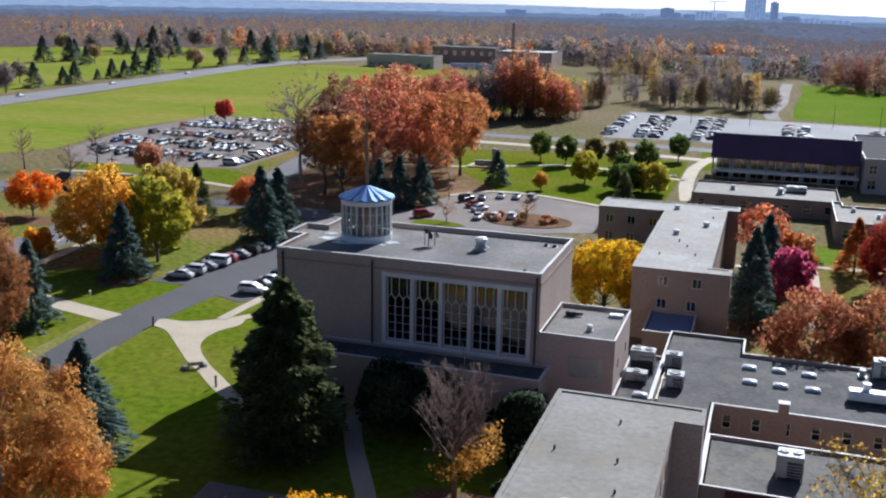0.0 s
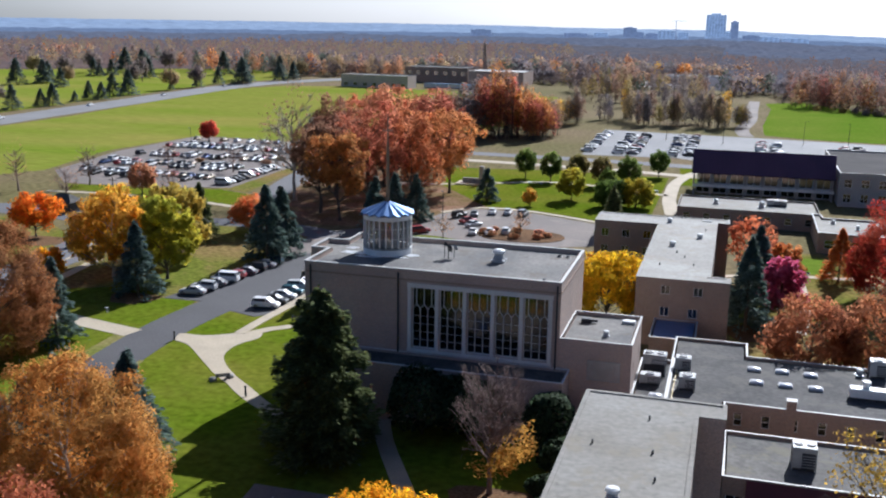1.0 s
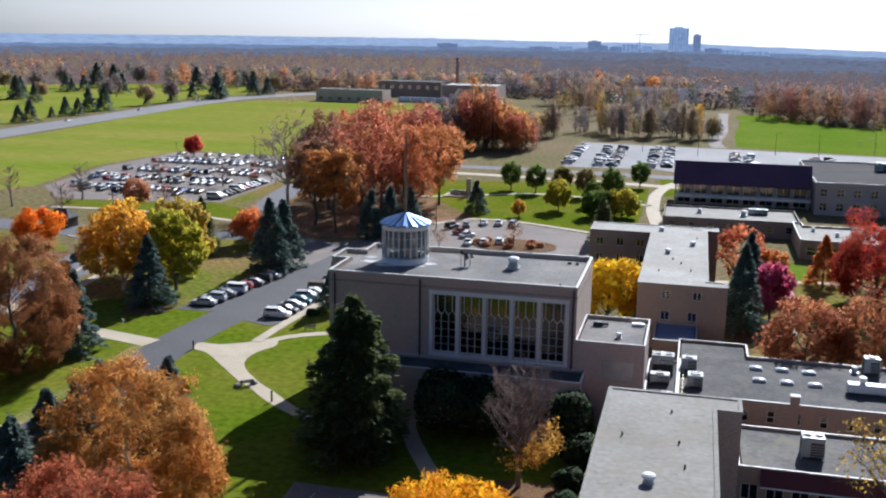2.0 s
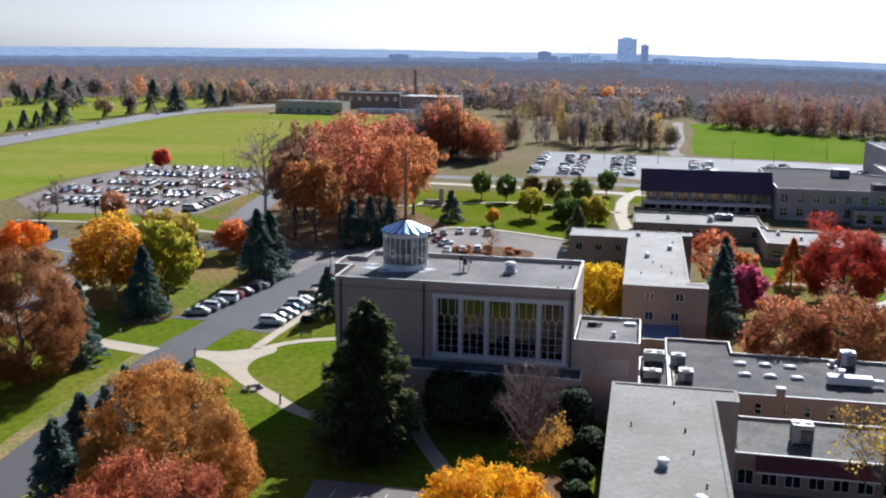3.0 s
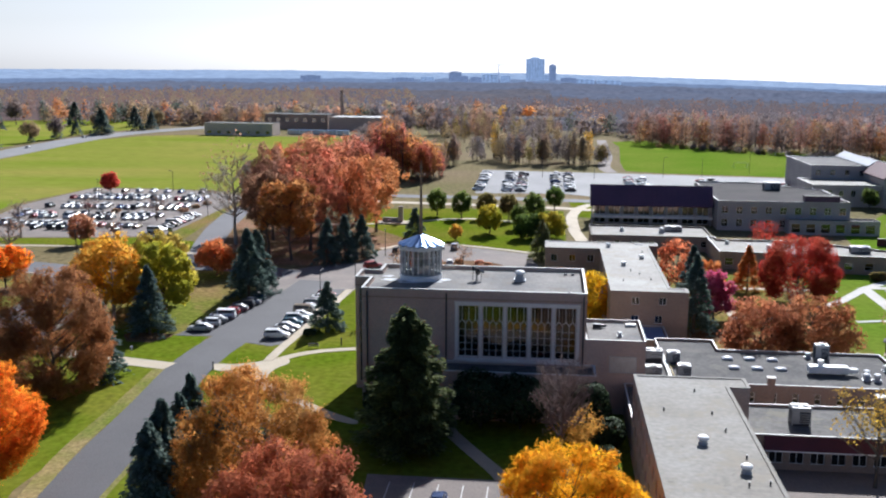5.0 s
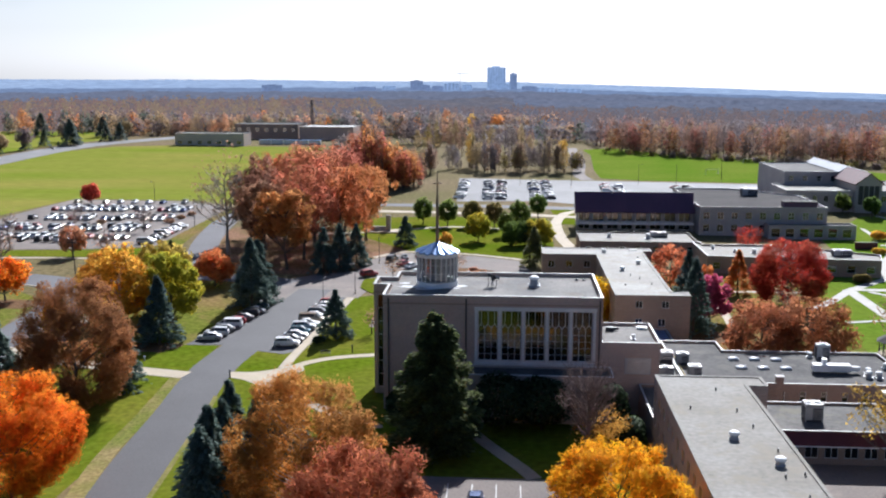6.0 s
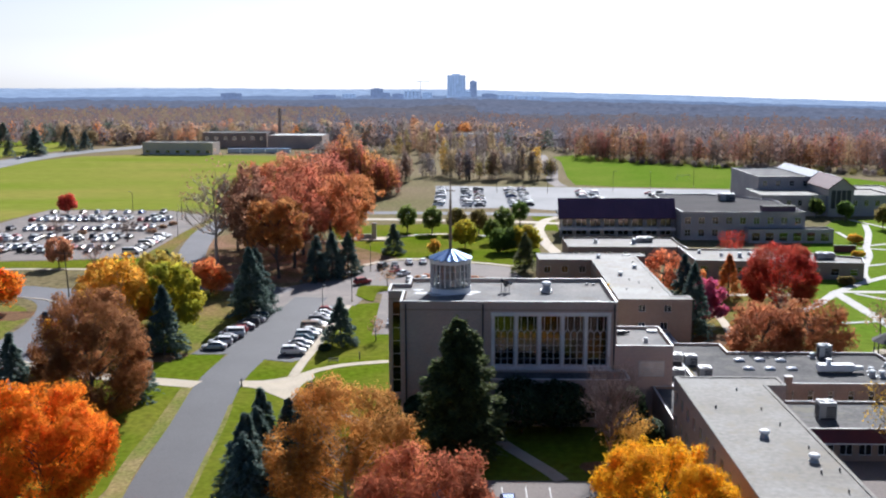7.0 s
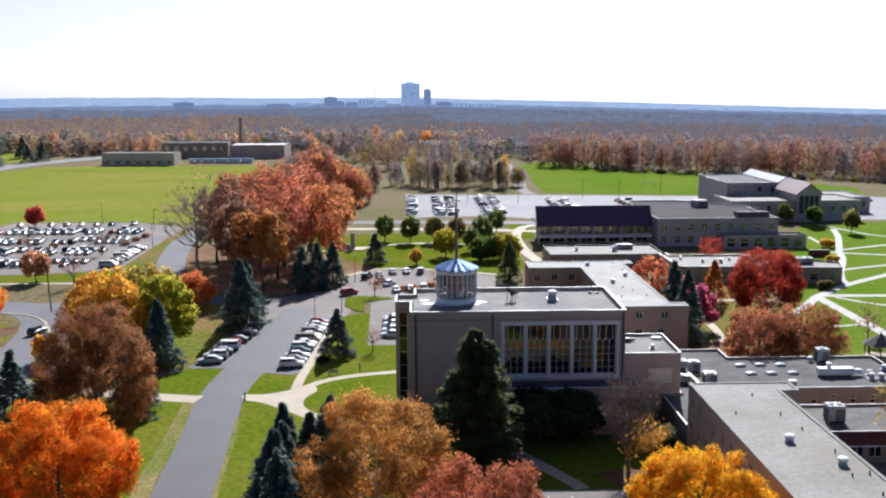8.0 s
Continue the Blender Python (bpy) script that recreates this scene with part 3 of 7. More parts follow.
slab("car_park", [(-48.5, 62), (-27.5, 62), (-27.5, 79.5), (-50, 79.5)], 0, 0.05, M["asphalt_old"], "small asphalt car park before the chapel", "car park")
for k in range(5):
    tagged(part("parking_line", boxed((-47 + k * 2.9, -46.88 + k * 2.9, 72, 77.5, 0.05, 0.055)), M["line"]), "worn white parking line", "line", "parking lines", "structure")

ribbon("verge", [(-76, 30), (-84.1, 55), (-88.5, 79), (-89.5, 99), (-90.6, 117)], 2.4, 0, 0.035, M["verge"], "dry tan verge beside the drive", "verge")
ribbon("verge", [(-68.6, 26), (-77.2, 60), (-79.2, 79), (-80.5, 97), (-81.6, 108)], 0.7, 0, 0.052, M["verge"], "pale worn edge of the drive", "verge")

# walks
ribbon("path", [(-128, 131), (-118, 126.5), (-107, 122.2), (-89.6, 118)], 3.6, 0, 0.06, M["concrete"], "pale concrete footpath")
ribbon("path", [(-118, 126), (-119.5, 134), (-120, 142), (-122, 156)], 2.0, 0, 0.06, M["concrete"], "pale concrete footpath")
slab("path", [(-82.1, 117.1), (-79.1, 115.8), (-74.4, 111.2), (-69.9, 106.7), (-66.7, 104.1), (-63.4, 101.0), (-59.8, 98.2), (-55.3, 95.8), (-54.5, 96.9), (-58.7, 99.9), (-62.7, 103.4), (-66.4, 106.5), (-69.7, 109.9), (-71.7, 112.8), (-72.5, 115.6), (-72.2, 118.8), (-70.9, 122.0), (-72.1, 125.1), (-74.2, 124.0), (-76.2, 122.0), (-79.3, 120.3), (-82.8, 120.1)], 0, 0.06, M["concrete"], "pale concrete path widening at the drive", "path", 0.8)
ribbon("path", [(-73.6, 122.8), (-71, 126.6), (-67, 129.6), (-62, 131.4), (-57.6, 132.5)], 1.8, 0, 0.063, M["concrete"], "pale concrete path to the chapel side")
ribbon("pavement", [(-74.6, 123), (-74.4, 130), (-73.6, 142), (-72.6, 158), (-71.6, 176)], 1.7, 0, 0.12, M["concrete"], "raised concrete pavement along the parked cars", "pavement")
ribbon("path", [(-43.6, 101.5), (-42.6, 97), (-39.4, 90.4), (-35.2, 83), (-33.6, 79.6)], 2.0, 0, 0.06, M["concrete"], "narrow concrete path in shade")
ribbon("path", [(-19, 240), (-21, 258), (-21.6, 275), (-21.2, 292), (-17.5, 311), (-12, 320)], 3.6, 0, 0.06, M["concrete"], "pale concrete path beside the hall")
ribbon("path", [(-100, 262), (-84, 265), (-70, 272), (-56, 279), (-40, 276), (-22, 268)], 2.2, 0, 0.06, M["concrete"], "pale path among young trees")
ribbon("path", [(-73, 224), (-66, 232.6), (-55, 233), (-43, 228.5), (-33, 223.5)], 1.8, 0, 0.1, M["concrete"], "pale kerbside pavement", "pavement")
ribbon("path", [(-180, 215.5), (-160, 217.5), (-139, 216.5), (-114, 210)], 2.0, 0, 0.06, M["concrete"], "pale footpath beside the green strip")
ribbon("kerb", [(-126.5, 150), (-131, 166), (-138.5, 178.5), (-150, 184)], 0.5, 0, 0.16, M["concrete"], "pale concrete kerb", "kerb")
ribbon("path", [(7, 196), (7.6, 180), (7.4, 163), (6, 150)], 1.8, 0, 0.06, M["concrete"], "narrow concrete path between trees")
ribbon("path", [(-6, 183), (6, 187), (20, 188.5), (34, 188)], 1.8, 0, 0.063, M["concrete"], "narrow concrete path along the wing")
for k, (w, *pts) in enumerate(((2.6, (26, 171.5), (32.3, 178.7), (41, 191.7)), (2.6, (41, 191.7), (53.8, 204.7), (70, 217.6), (115, 251)), (3.2, (40.7, 192), (40.4, 173.7), (40.0, 146)), (3.0, (41, 192.4), (115, 188.8)), (1.7, (44.9, 190.2), (52.5, 181.2), (80, 161)),
                               (2.4, (53.8, 204.7), (55.5, 212), (60.2, 223.8), (68.3, 241.2), (73.4, 255.9), (76.5, 263)), (1.8, (61, 225), (76.3, 231.5), (115, 243)), (2.2, (70, 253.8), (115, 236)), (1.8, (74.8, 257.9), (92.9, 266.8), (135, 287)),
                               (1.8, (90.3, 313.8), (96.9, 290.9), (103, 283.5), (135, 260)), (2.4, (76.5, 263), (85.1, 284), (91, 302)), (1.5, (30.3, 161.2), (41, 163.7)), (1.6, (75.5, 285), (73.5, 267)))):
    ribbon("path", pts, w * 0.85, 0, 0.06 + 0.003 * k, M["concrete_white"], "pale concrete path across the quad")
slab("courtyard_paving", [(-7, 58), (44, 58), (44, 86.7), (-7, 86.7)], 0, 0.03, M["asphalt_old"], "worn grey paving before the refectory", "paving")
slab("lawn", [(6, 58.5), (40, 58.5), (40, 70), (9, 70)], 0, 0.05, M["litter"], "small leaf-strewn lawn in the paved court", "lawn")
# unseen ground, added orange so that the chapel windows mirror it
slab("leaf_bed", [(-54, 57.6), (-46, 56.8), (-36, 57.4), (-30, 55), (-19.5, 54), (-19.5, 60), (-27, 61.6), (-36, 61.2), (-46, 61.4), (-53, 61)], 0, 0.034, M["leaf_carpet"], "orange carpet of fallen leaves between the maples", "leaf bed", 3)
# fallen-leaf beds round the trunks
for x, y, r, lab in ((-100.4, 134, 5.0, "brown leaf bed under a spruce"), (-25.5, 82.5, 6.0, "brown leaf bed under a bare tree"), (-22.6, 70, 4.6, "tan leaf bed beside the classroom wing"), (-16, 98, 0, ""), (0, 148, 7, "brown leaf bed under spruces"), (-142, 165, 7, "rust-red fallen leaves under a maple")):
    if r:
        slab("leaf_bed", [(x + r * (0.8 + 0.2 * math.sin(3 * a)) * math.cos(a), y + r * (0.8 + 0.2 * math.cos(2 * a)) * math.sin(a)) for a in [k * math.pi / 10 for k in range(20)]], 0, 0.03, M["mulch"], lab, "leaf bed")


# ---- buildings ----
def wall_face(bm, a, b, z0, z1, holes, depth):
    """One wall's outer face from a to b (seen from outside, left to right) with openings and their reveals."""
    ax, ay = a
    L = math.hypot(b[0] - ax, b[1] - ay)
    ux, uy = (b[0] - ax) / L, (b[1] - ay) / L
    nx, ny = uy, -ux

    def P(s, z, d=0.0):
        return bm.verts.new((ax + ux * s - nx * d, ay + uy * s - ny * d, z))
    S = sorted({0.0, L, *[h[0] for h in holes], *[h[1] for h in holes]})
    Z = sorted({z0, z1, *[h[2] for h in holes], *[h[3] for h in holes]})
    for s0, s1 in zip(S, S[1:]):
        for q0, q1 in zip(Z, Z[1:]):
            cs, cz = (s0 + s1) / 2, (q0 + q1) / 2
            if not any(h[0] < cs < h[1] and h[2] < cz < h[3] for h in holes):
                bm.faces.new((P(s0, q0), P(s1, q0), P(s1, q1), P(s0, q1)))
    for s0, s1, q0, q1 in holes:
        for (sa, za), (sb, zb) in (((s0, q0), (s1, q0)), ((s1, q0), (s1, q1)), ((s1, q1), (s0, q1)), ((s0, q1), (s0, q0))):
            bm.faces.new((P(sa, za), P(sa, za, depth), P(sb, zb, depth), P(sb, zb)))


def window_part(parent, a, b, hole, depth, cols=1, rows=1, fm="stone", gm="glass", name="window", bar=0.07):
    """A window in an opening: frame with bars, and one pane under it."""
    ax, ay = a
    L = math.hypot(b[0] - ax, b[1] - ay)
    ux, uy = (b[0] - ax) / L, (b[1] - ay) / L
    s0, s1, z0, z1 = hole
    m = Matrix(((ux, -uy, 0, ax + ux * s0), (uy, ux, 0, ay + uy * s0), (0, 0, 1, z0), (0, 0, 0, 1)))
    w, h = s1 - s0, z1 - z0
    bm = bmesh.new()
    d0, d1 = depth - 0.12, depth - 0.04
    for x in (0, w - bar):
        box(bm, x, x + bar, d0, d1, 0, h)
    for z in (0, h - bar):
        box(bm, bar, w - bar, d0, d1, z, z + bar)
    for k in range(1, cols):
        box(bm, w * k / cols - bar / 2, w * k / cols + bar / 2, d0, d1, bar, h - bar)
    for k in range(1, rows):
        box(bm, bar, w - bar, d0 + 0.01, d1 - 0.01, h * k / rows - bar / 2, h * k / rows + bar / 2)
    bm.transform(m)
    win = part(name, bm, M[fm], parent)
    bm = bmesh.new()
    vs = [bm.verts.new(p) for p in ((0.01, depth - 0.07, 0.01), (w - 0.01, depth - 0.07, 0.01), (w - 0.01, depth - 0.07, h - 0.01), (0.01, depth - 0.07, h - 0.01))]
    bm.faces.new(vs)
    bm.transform(m)
    part("pane", bm, M[gm], win)
    return win


def flat_building(name, poly, h, wall="brick", roof="roof", label="", holes=None, coping=0.18, top="coping", z0=0.0, parapet=0.35, cols=1, rows=2, depth=0.25, fm="stone", thick=0.35):
    """A flat-roofed block: walls with openings and thickness, roof sheet inside a parapet, metal coping, windows."""
    holes = holes or {}
    ob = thing(name, label, "building")
    bm = bmesh.new()
    n = len(poly)
    inner = inset(poly, thick)
    for i in range(n):
        wall_face(bm, poly[i], poly[(i + 1) % n], z0, h, holes.get(i, []), depth)
        a, b = inner[i], inner[(i + 1) % n]
        bm.faces.new([bm.verts.new(p) for p in ((*b, h - parapet - 0.3), (*a, h - parapet - 0.3), (*a, h), (*b, h))])
    part("wall", bm, M[wall], ob)
    bm = bmesh.new()
    f = bm.faces.new([bm.verts.new((x, y, h - parapet)) for x, y in inset(poly, thick - 0.02)])
    f.normal_update()
    bmesh.ops.triangulate(bm, faces=[f])
    part("roof", bm, M[roof], ob, "")
    bm = bmesh.new()
    ring(bm, inset(poly, -0.06), inset(poly, coping), h, h + 0.09)
    part("coping", bm, M[top], ob, "pale metal coping")
    for i, hs in holes.items():
        for q in hs:
            window_part(ob, poly[i], poly[(i + 1) % n], q, depth, cols, rows, fm)
    return ob


def row_holes(length, n, w, z0, z1, start=None, step=None):
    step = step or length / n
    start = step / 2 if start is None else start
    return [(start + k * step - w / 2, start + k * step + w / 2, z0, z1) for k in range(n)]


# chapel: main block with a bay on its west side
CH = [(-55.2, 104), (-23.5, 104), (-23.5, 121.2), (-54.6, 121.2), (-54.6, 116.6), (-57.5, 116.6), (-57.5, 111.2), (-55.2, 111.2)]
CH_H = 17.2
bay_x0, bay_w = -41.35, 3.4
chapel_holes = {0: [(bay_x0 + 55.2 + k * bay_w, bay_x0 + 55.2 + k * bay_w + 2.83, 7.6, 15.2) for k in range(5)], 6: [], 5: [], 1: []}
chapel_holes[6] = [(0.55, 1.85, 1.0, 15.6)]


def build_chapel():
    ob = thing("chapel", "tan brick chapel with tall stone-framed windows and flat roof", "chapel")
    n = len(CH)
    bm = bmesh.new()
    inner = inset(CH, 0.5)
    for i in range(n):
        wall_face(bm, CH[i], CH[(i + 1) % n], 0, CH_H, chapel_holes.get(i, []), 0.5)
        a, b = inner[i], inner[(i + 1) % n]
        bm.faces.new([bm.verts.new(p) for p in ((*b, CH_H - 0.9), (*a, CH_H - 0.9), (*a, CH_H), (*b, CH_H))])
    part("wall", bm, M["brick"], ob)
    bm = bmesh.new()
    f = bm.faces.new([bm.verts.new((x, y, CH_H - 0.45)) for x, y in inset(CH, 0.47)])
    f.normal_update()
    bmesh.ops.triangulate(bm, faces=[f])
    part("roof", bm, M["roof"], ob)
    bm = bmesh.new()
    ring(bm, inset(CH, -0.06), inset(CH, 0.30), CH_H, CH_H + 0.14)
    part("coping", bm, M["coping"], ob, "white metal coping")
    # string course under the roof edge
    bm = bmesh.new()
    ring(bm, inset(CH, -0.06), inset(CH, -0.002), 15.95, 16.15)
    part("string_course", bm, M["brick2"], ob)
    # rain pipe between blank wall and windows, and corner pipes
    for x in (-43.1, -23.9, -54.4):
        bm = bmesh.new()
        tube(bm, (x, 103.86, 0.4), (x, 103.86, 16.9), 0.11, 0.11, 8)
        part("downpipe", bm, M["dark"], ob)
    # stone surround of the window wall
    x0, x1 = bay_x0 - 0.57, bay_x0 + 4 * bay_w + 2.83 + 0.57
    bm = boxed((x0, x1, 103.82, 103.998, 15.2, 15.7), (x0, x1, 103.72, 103.998, 7.2, 7.6))
    part("window_surround", bm, M["stone"], ob, "pale stone lintel and sill")
    for k in range(6):
        xa = bay_x0 - 0.57 + k * bay_w
        part("pier", boxed((xa + 0.08, xa + 0.49, 103.74, 103.998, 7.6, 15.2)), M["stone"], ob, "pale stone pier")
    # each bay: three lights below, a row of pointed tracery, four lights above
    for k in range(5):
        bx = bay_x0 + k * bay_w
        W = 2.83
        bm = bmesh.new()
        t = 0.075
        y0, y1 = 104.22, 104.36
        box(bm, bx, bx + t, y0, y1, 7.6, 15.2)
        box(bm, bx + W - t, bx + W, y0, y1, 7.6, 15.2)
        box(bm, bx + t, bx + W - t, y0, y1, 7.6, 7.75)
        box(bm, bx + t, bx + W - t, y0, y1, 15.05, 15.2)
        for j in (1, 2):
            xm = bx + W * j / 3
            box(bm, xm - t / 2, xm + t / 2, y0, y1, 7.75, 12.5)
        for j in (1, 3, 5):
            xm = bx + W * j / 6
            box(bm, xm - t / 2, xm + t / 2, y0, y1, 13.1, 15.05)
        for j in range(3):
            xa, xb, xm = bx + W * j / 3, bx + W * (j + 1) / 3, bx + W * (2 * j + 1) / 6
            for p, q in (((xa, 12.5), (xm, 13.1)), ((xm, 13.1), (xb, 12.5))):
                vs = [bm.verts.new(v) for v in ((p[0], y0, p[1] - 0.06), (q[0], y0, q[1] - 0.06), (q[0], y0, q[1] + 0.06), (p[0], y0, p[1] + 0.06))]
                ws = [bm.verts.new((v.co.x, y1, v.co.z)) for v in vs]
                for i in range(4):
                    bm.faces.new((vs[i], vs[(i + 1) % 4], ws[(i + 1) % 4], ws[i]))
                bm.faces.new(vs)
                bm.faces.new(ws[::-1])
        win = part("window", bm, M["stone"], ob, "tall window with pointed stone tracery")
        for j in range(1, 5):
            z = 7.7 + j * 0.98
            part("glazing_bar", boxed((bx + t, bx + W - t, y0 + 0.05, y1 - 0.03, z - 0.016, z + 0.016)), M["stone"], win)
        for j in range(3):
            bm = boxed((bx + W * j / 3 + 0.01, bx + W * (j + 1) / 3 - 0.01, 104.40, 104.41, 7.65, 15.15))
            part("pane", bm, M["glass"], win)
    # west bay: a narrow stained-glass strip on its south face
    window_part(ob, CH[6], CH[7], chapel_holes[6][0], 0.4, 1, 7, "stone", "glass")
    # floor inside, so that the windows open on a room
    part("floor", boxed((-54.7, -24, 104.6, 120.7, 0.05, 0.3)), M["mulch"], ob)
    # stepped aisle roof in front of the window wall
    return ob


build_chapel()
flat_building("chapel_aisle", [(-50.5, 99.2), (-22.2, 99.2), (-22.2, 103.98), (-50.5, 103.98)], 7.0, "brick", "roof_dark", "low brick aisle with dark flat roof below the chapel windows",
              {0: row_holes(28.3, 8, 1.2, 1.2, 3.2)}, parapet=0.25, top="stone")
flat_building("sacristy", [(-23.48, 104), (-15.2, 104), (-15.2, 115.6), (-23.48, 115.6)], 10.7, "brick", "roof", "tan brick annex with flat grey roof beside the chapel", {1: row_holes(11.6, 2, 1.0, 6.6, 7.8)})
part_door = thing("louvre_panel", "pale blue-grey louvred panel on the annex wall", "louvre", (-18.3, 103.9, 6.1))
part("louvre_frame", boxed((-1.9, 1.9, 0, 0.09, 0, 0.1), (-1.9, 1.9, 0, 0.09, 2.3, 2.4), (-1.9, -1.8, 0, 0.09, 0.1, 2.3), (1.8, 1.9, 0, 0.09, 0.1, 2.3)), M["machine"], part_door)
for k in range(10):
    part("slat", boxed((-1.8, 1.8, 0.02, 0.085, 0.12 + k * 0.22, 0.27 + k * 0.22)), M["steel"], part_door)

# lantern on the chapel roof
def build_lantern():
    ob = thing("roof_lantern", "round glazed roof lantern with sky-tinted metal cone and bronze mast", "lantern", (-48.0, 114.0, CH_H - 0.45))
    n, r = 24, 3.02
    bm = bmesh.new()
    tube(bm, (0, 0, 0), (0, 0, 0.8), r + 0.15, r + 0.15, 48)
    part("base", bm, M["white"], ob, "white curved base")
    bm = bmesh.new()
    tube(bm, (0, 0, 4.55), (0, 0, 5.1), r + 0.12, r + 0.2, 48)
    part("cornice", bm, M["white"], ob)
    for i in range(n):
        a = 2 * math.pi * i / n
        m = Matrix.Rotation(a, 4, "Z")
        bm = boxed((r - 0.08, r + 0.14, -0.085, 0.085, 0.95, 4.55))
        bm.transform(m)
        part("mullion", bm, M["stone"], ob)
        b = a + 2 * math.pi / n
        bm = bmesh.new()
        q = [(r * math.cos(a), r * math.sin(a)), (r * math.cos(b), r * math.sin(b))]
        bm.faces.new([bm.verts.new(p) for p in ((*q[0], 0.95), (*q[1], 0.95), (*q[1], 4.55), (*q[0], 4.55))])
        part("pane", bm, M["glass_clear"], ob)
        for z in (2.2, 3.5):
            bm = bmesh.new()
            vs = [bm.verts.new((x * k, y * k, zz)) for zz in (z - 0.04, z + 0.04) for (x, y) in q for k in (1.0, 1.02)]
            bm.faces.new((vs[1], vs[3], vs[7], vs[5]))
            bm.faces.new((vs[4], vs[5], vs[7], vs[6]))
            part("glazing_bar", bm, M["stone"], ob)
    bm = bmesh.new()
    tube(bm, (0, 0, 0.8), (0, 0, 4.5), 1.5, 1.5, 16)
    part("inner_drum", bm, M["stone"], ob)
    # folded metal cone
    bm = bmesh.new()
    tip = bm.verts.new((0, 0, 6.75))
    k = 16
    rim = []
    for i in range(2 * k):
        a = math.pi * i / k
        rr, z = (3.5, 5.2) if i % 2 == 0 else (3.3, 5.45)
        rim.append((bm.verts.new((rr * math.cos(a), rr * math.sin(a), z)), bm.verts.new((rr * math.cos(a), rr * math.sin(a), z - 0.12))))
    for i in range(2 * k):
        j = (i + 1) % (2 * k)
        bm.faces.new((rim[i][0], rim[j][0], tip))
        bm.faces.new((rim[i][1], rim[j][1], rim[j][0], rim[i][0]))
    bm.faces.new([v[1] for v in rim[::-1]])
    part("cone_roof", bm, M["bluesteel"], ob, "folded metal cone roof with sky reflection in its blue")
    bm = bmesh.new()
    tube(bm, (0, 0, 6.6), (0, 0, 13.5), 0.25, 0.2, 8)
    tube(bm, (0, 0, 13.5), (0, 0, 17.6), 0.16, 0.07, 8)
    mast = part("mast", bm, M["mast"], ob, "tall slender bronze mast")
    part("cross_arm", boxed((-0.7, 0.7, -0.06, 0.06, 15.6, 15.75)), M["mast"], mast)


build_lantern()

# pale ragged patches round the lantern's foot: shine of wet puddles, painted as flat white sheets
rp = random.Random(17)
for x, y, rx, ry in ((-51.6, 112.2, 2.3, 0.9), (-49.6, 110.6, 2.0, 0.55), (-44.3, 113.0, 1.1, 0.8), (-45.3, 111.4, 1.0, 0.45), (-53.0, 114.6, 0.9, 0.7)):
    pts = [(x + rx * rp.uniform(0.65, 1.1) * math.cos(k * math.pi / 9), y + ry * rp.uniform(0.65, 1.1) * math.sin(k * math.pi / 9)) for k in range(18)]
    bm = bmesh.new()
    prism(bm, pts, CH_H - 0.45, CH_H - 0.435)
    tagged(part("puddle_patch", bm, M["puddle"]), "flat white patch painted as puddle shine beside the lantern", "roof patch", "roof coating patches")

# dormitory: L-shaped block with pale roof
DO = [(-18.1, 137.5), (-4.9, 137.5), (-4.9, 140.6), (-7.7, 140.6), (-7.7, 181.6), (-5.6, 181.6), (-5.6, 185.3), (-29.6, 185.3), (-29.6, 177.2), (-18.1, 177.2)]
flat_building("dormitory", DO, 10.2, "brick2", "roof_pale", "three-storey brown brick dormitory with pale flat roof",
              {0: [(3.6, 4.9, 7.9, 9.2), (8.2, 9.5, 7.9, 9.2), (3.6, 4.9, 4.6, 6.0), (7.6, 8.9, 4.6, 6.0)],
               3: row_holes(41, 12, 1.3, 1.2, 2.6) + row_holes(41, 12, 1.3, 4.4, 5.8) + row_holes(41, 12, 1.3, 7.5, 8.9),
               7: row_holes(8.1, 2, 1.3, 4.4, 5.8), 8: row_holes(11.5, 3, 1.4, 4.2, 5.7) + row_holes(11.5, 3, 1.4, 7.3, 8.8),
               9: row_holes(39.7, 12, 1.3, 1.2, 2.6) + row_holes(39.7, 12, 1.3, 4.4, 5.8) + row_holes(39.7, 12, 1.3, 7.5, 8.9)}, coping=0.5, top="roof_pale", cols=2, rows=1, parapet=0.03)
# glazed link before the dormitory
flat_building("link_passage", [(-15.1, 128.3), (-9.0, 128.3), (-9.0, 137.4), (-15.1, 137.4)], 4.2, "brick2", "bluesteel", "low link with blue-grey metal roof", {}, parapet=0.1)
# long wing with pale roof
WI = [(-18.1, 26), (-7.2, 26), (-7.2, 85.4), (-4.7, 85.4), (-4.7, 89.1), (-18.1, 89.1)]
flat_building("classroom_wing", WI, 10.6, "brick", "roof_light", "long tan brick classroom wing with pale flat roof",
              {1: row_holes(59.4, 18, 1.3, 1.0, 2.6) + row_holes(59.4, 18, 1.3, 4.2, 5.8) + row_holes(59.4, 18, 1.3, 7.4, 9.0),
               5: row_holes(63.1, 19, 1.3, 1.0, 2.6) + row_holes(63.1, 19, 1.3, 4.2, 5.8) + row_holes(63.1, 19, 1.3, 7.4, 9.0)}, coping=0.36, top="roof_light", cols=2, rows=1, parapet=0.03)
# low building behind the wing, round a sunken court
LO = [(-18.0, 89.2), (-4.7, 89.2), (-4.7, 105.6), (22.2, 105.6), (22.2, 122.8), (-2.2, 122.8), (-2.2, 128.2), (-11.4, 128.2), (-11.4, 118), (-15.1, 118), (-15.1, 103.9), (-18.0, 103.9)]
flat_building("low_building", LO, 4.6, "brick2", "roof_dark", "low brick building with dark flat roof and skylights",
              {2: row_holes(26.9, 9, 0.9, 2.0, 3.5), 4: row_holes(24.4, 7, 1.2, 1.2, 3.0)}, parapet=0.3, coping=0.17)
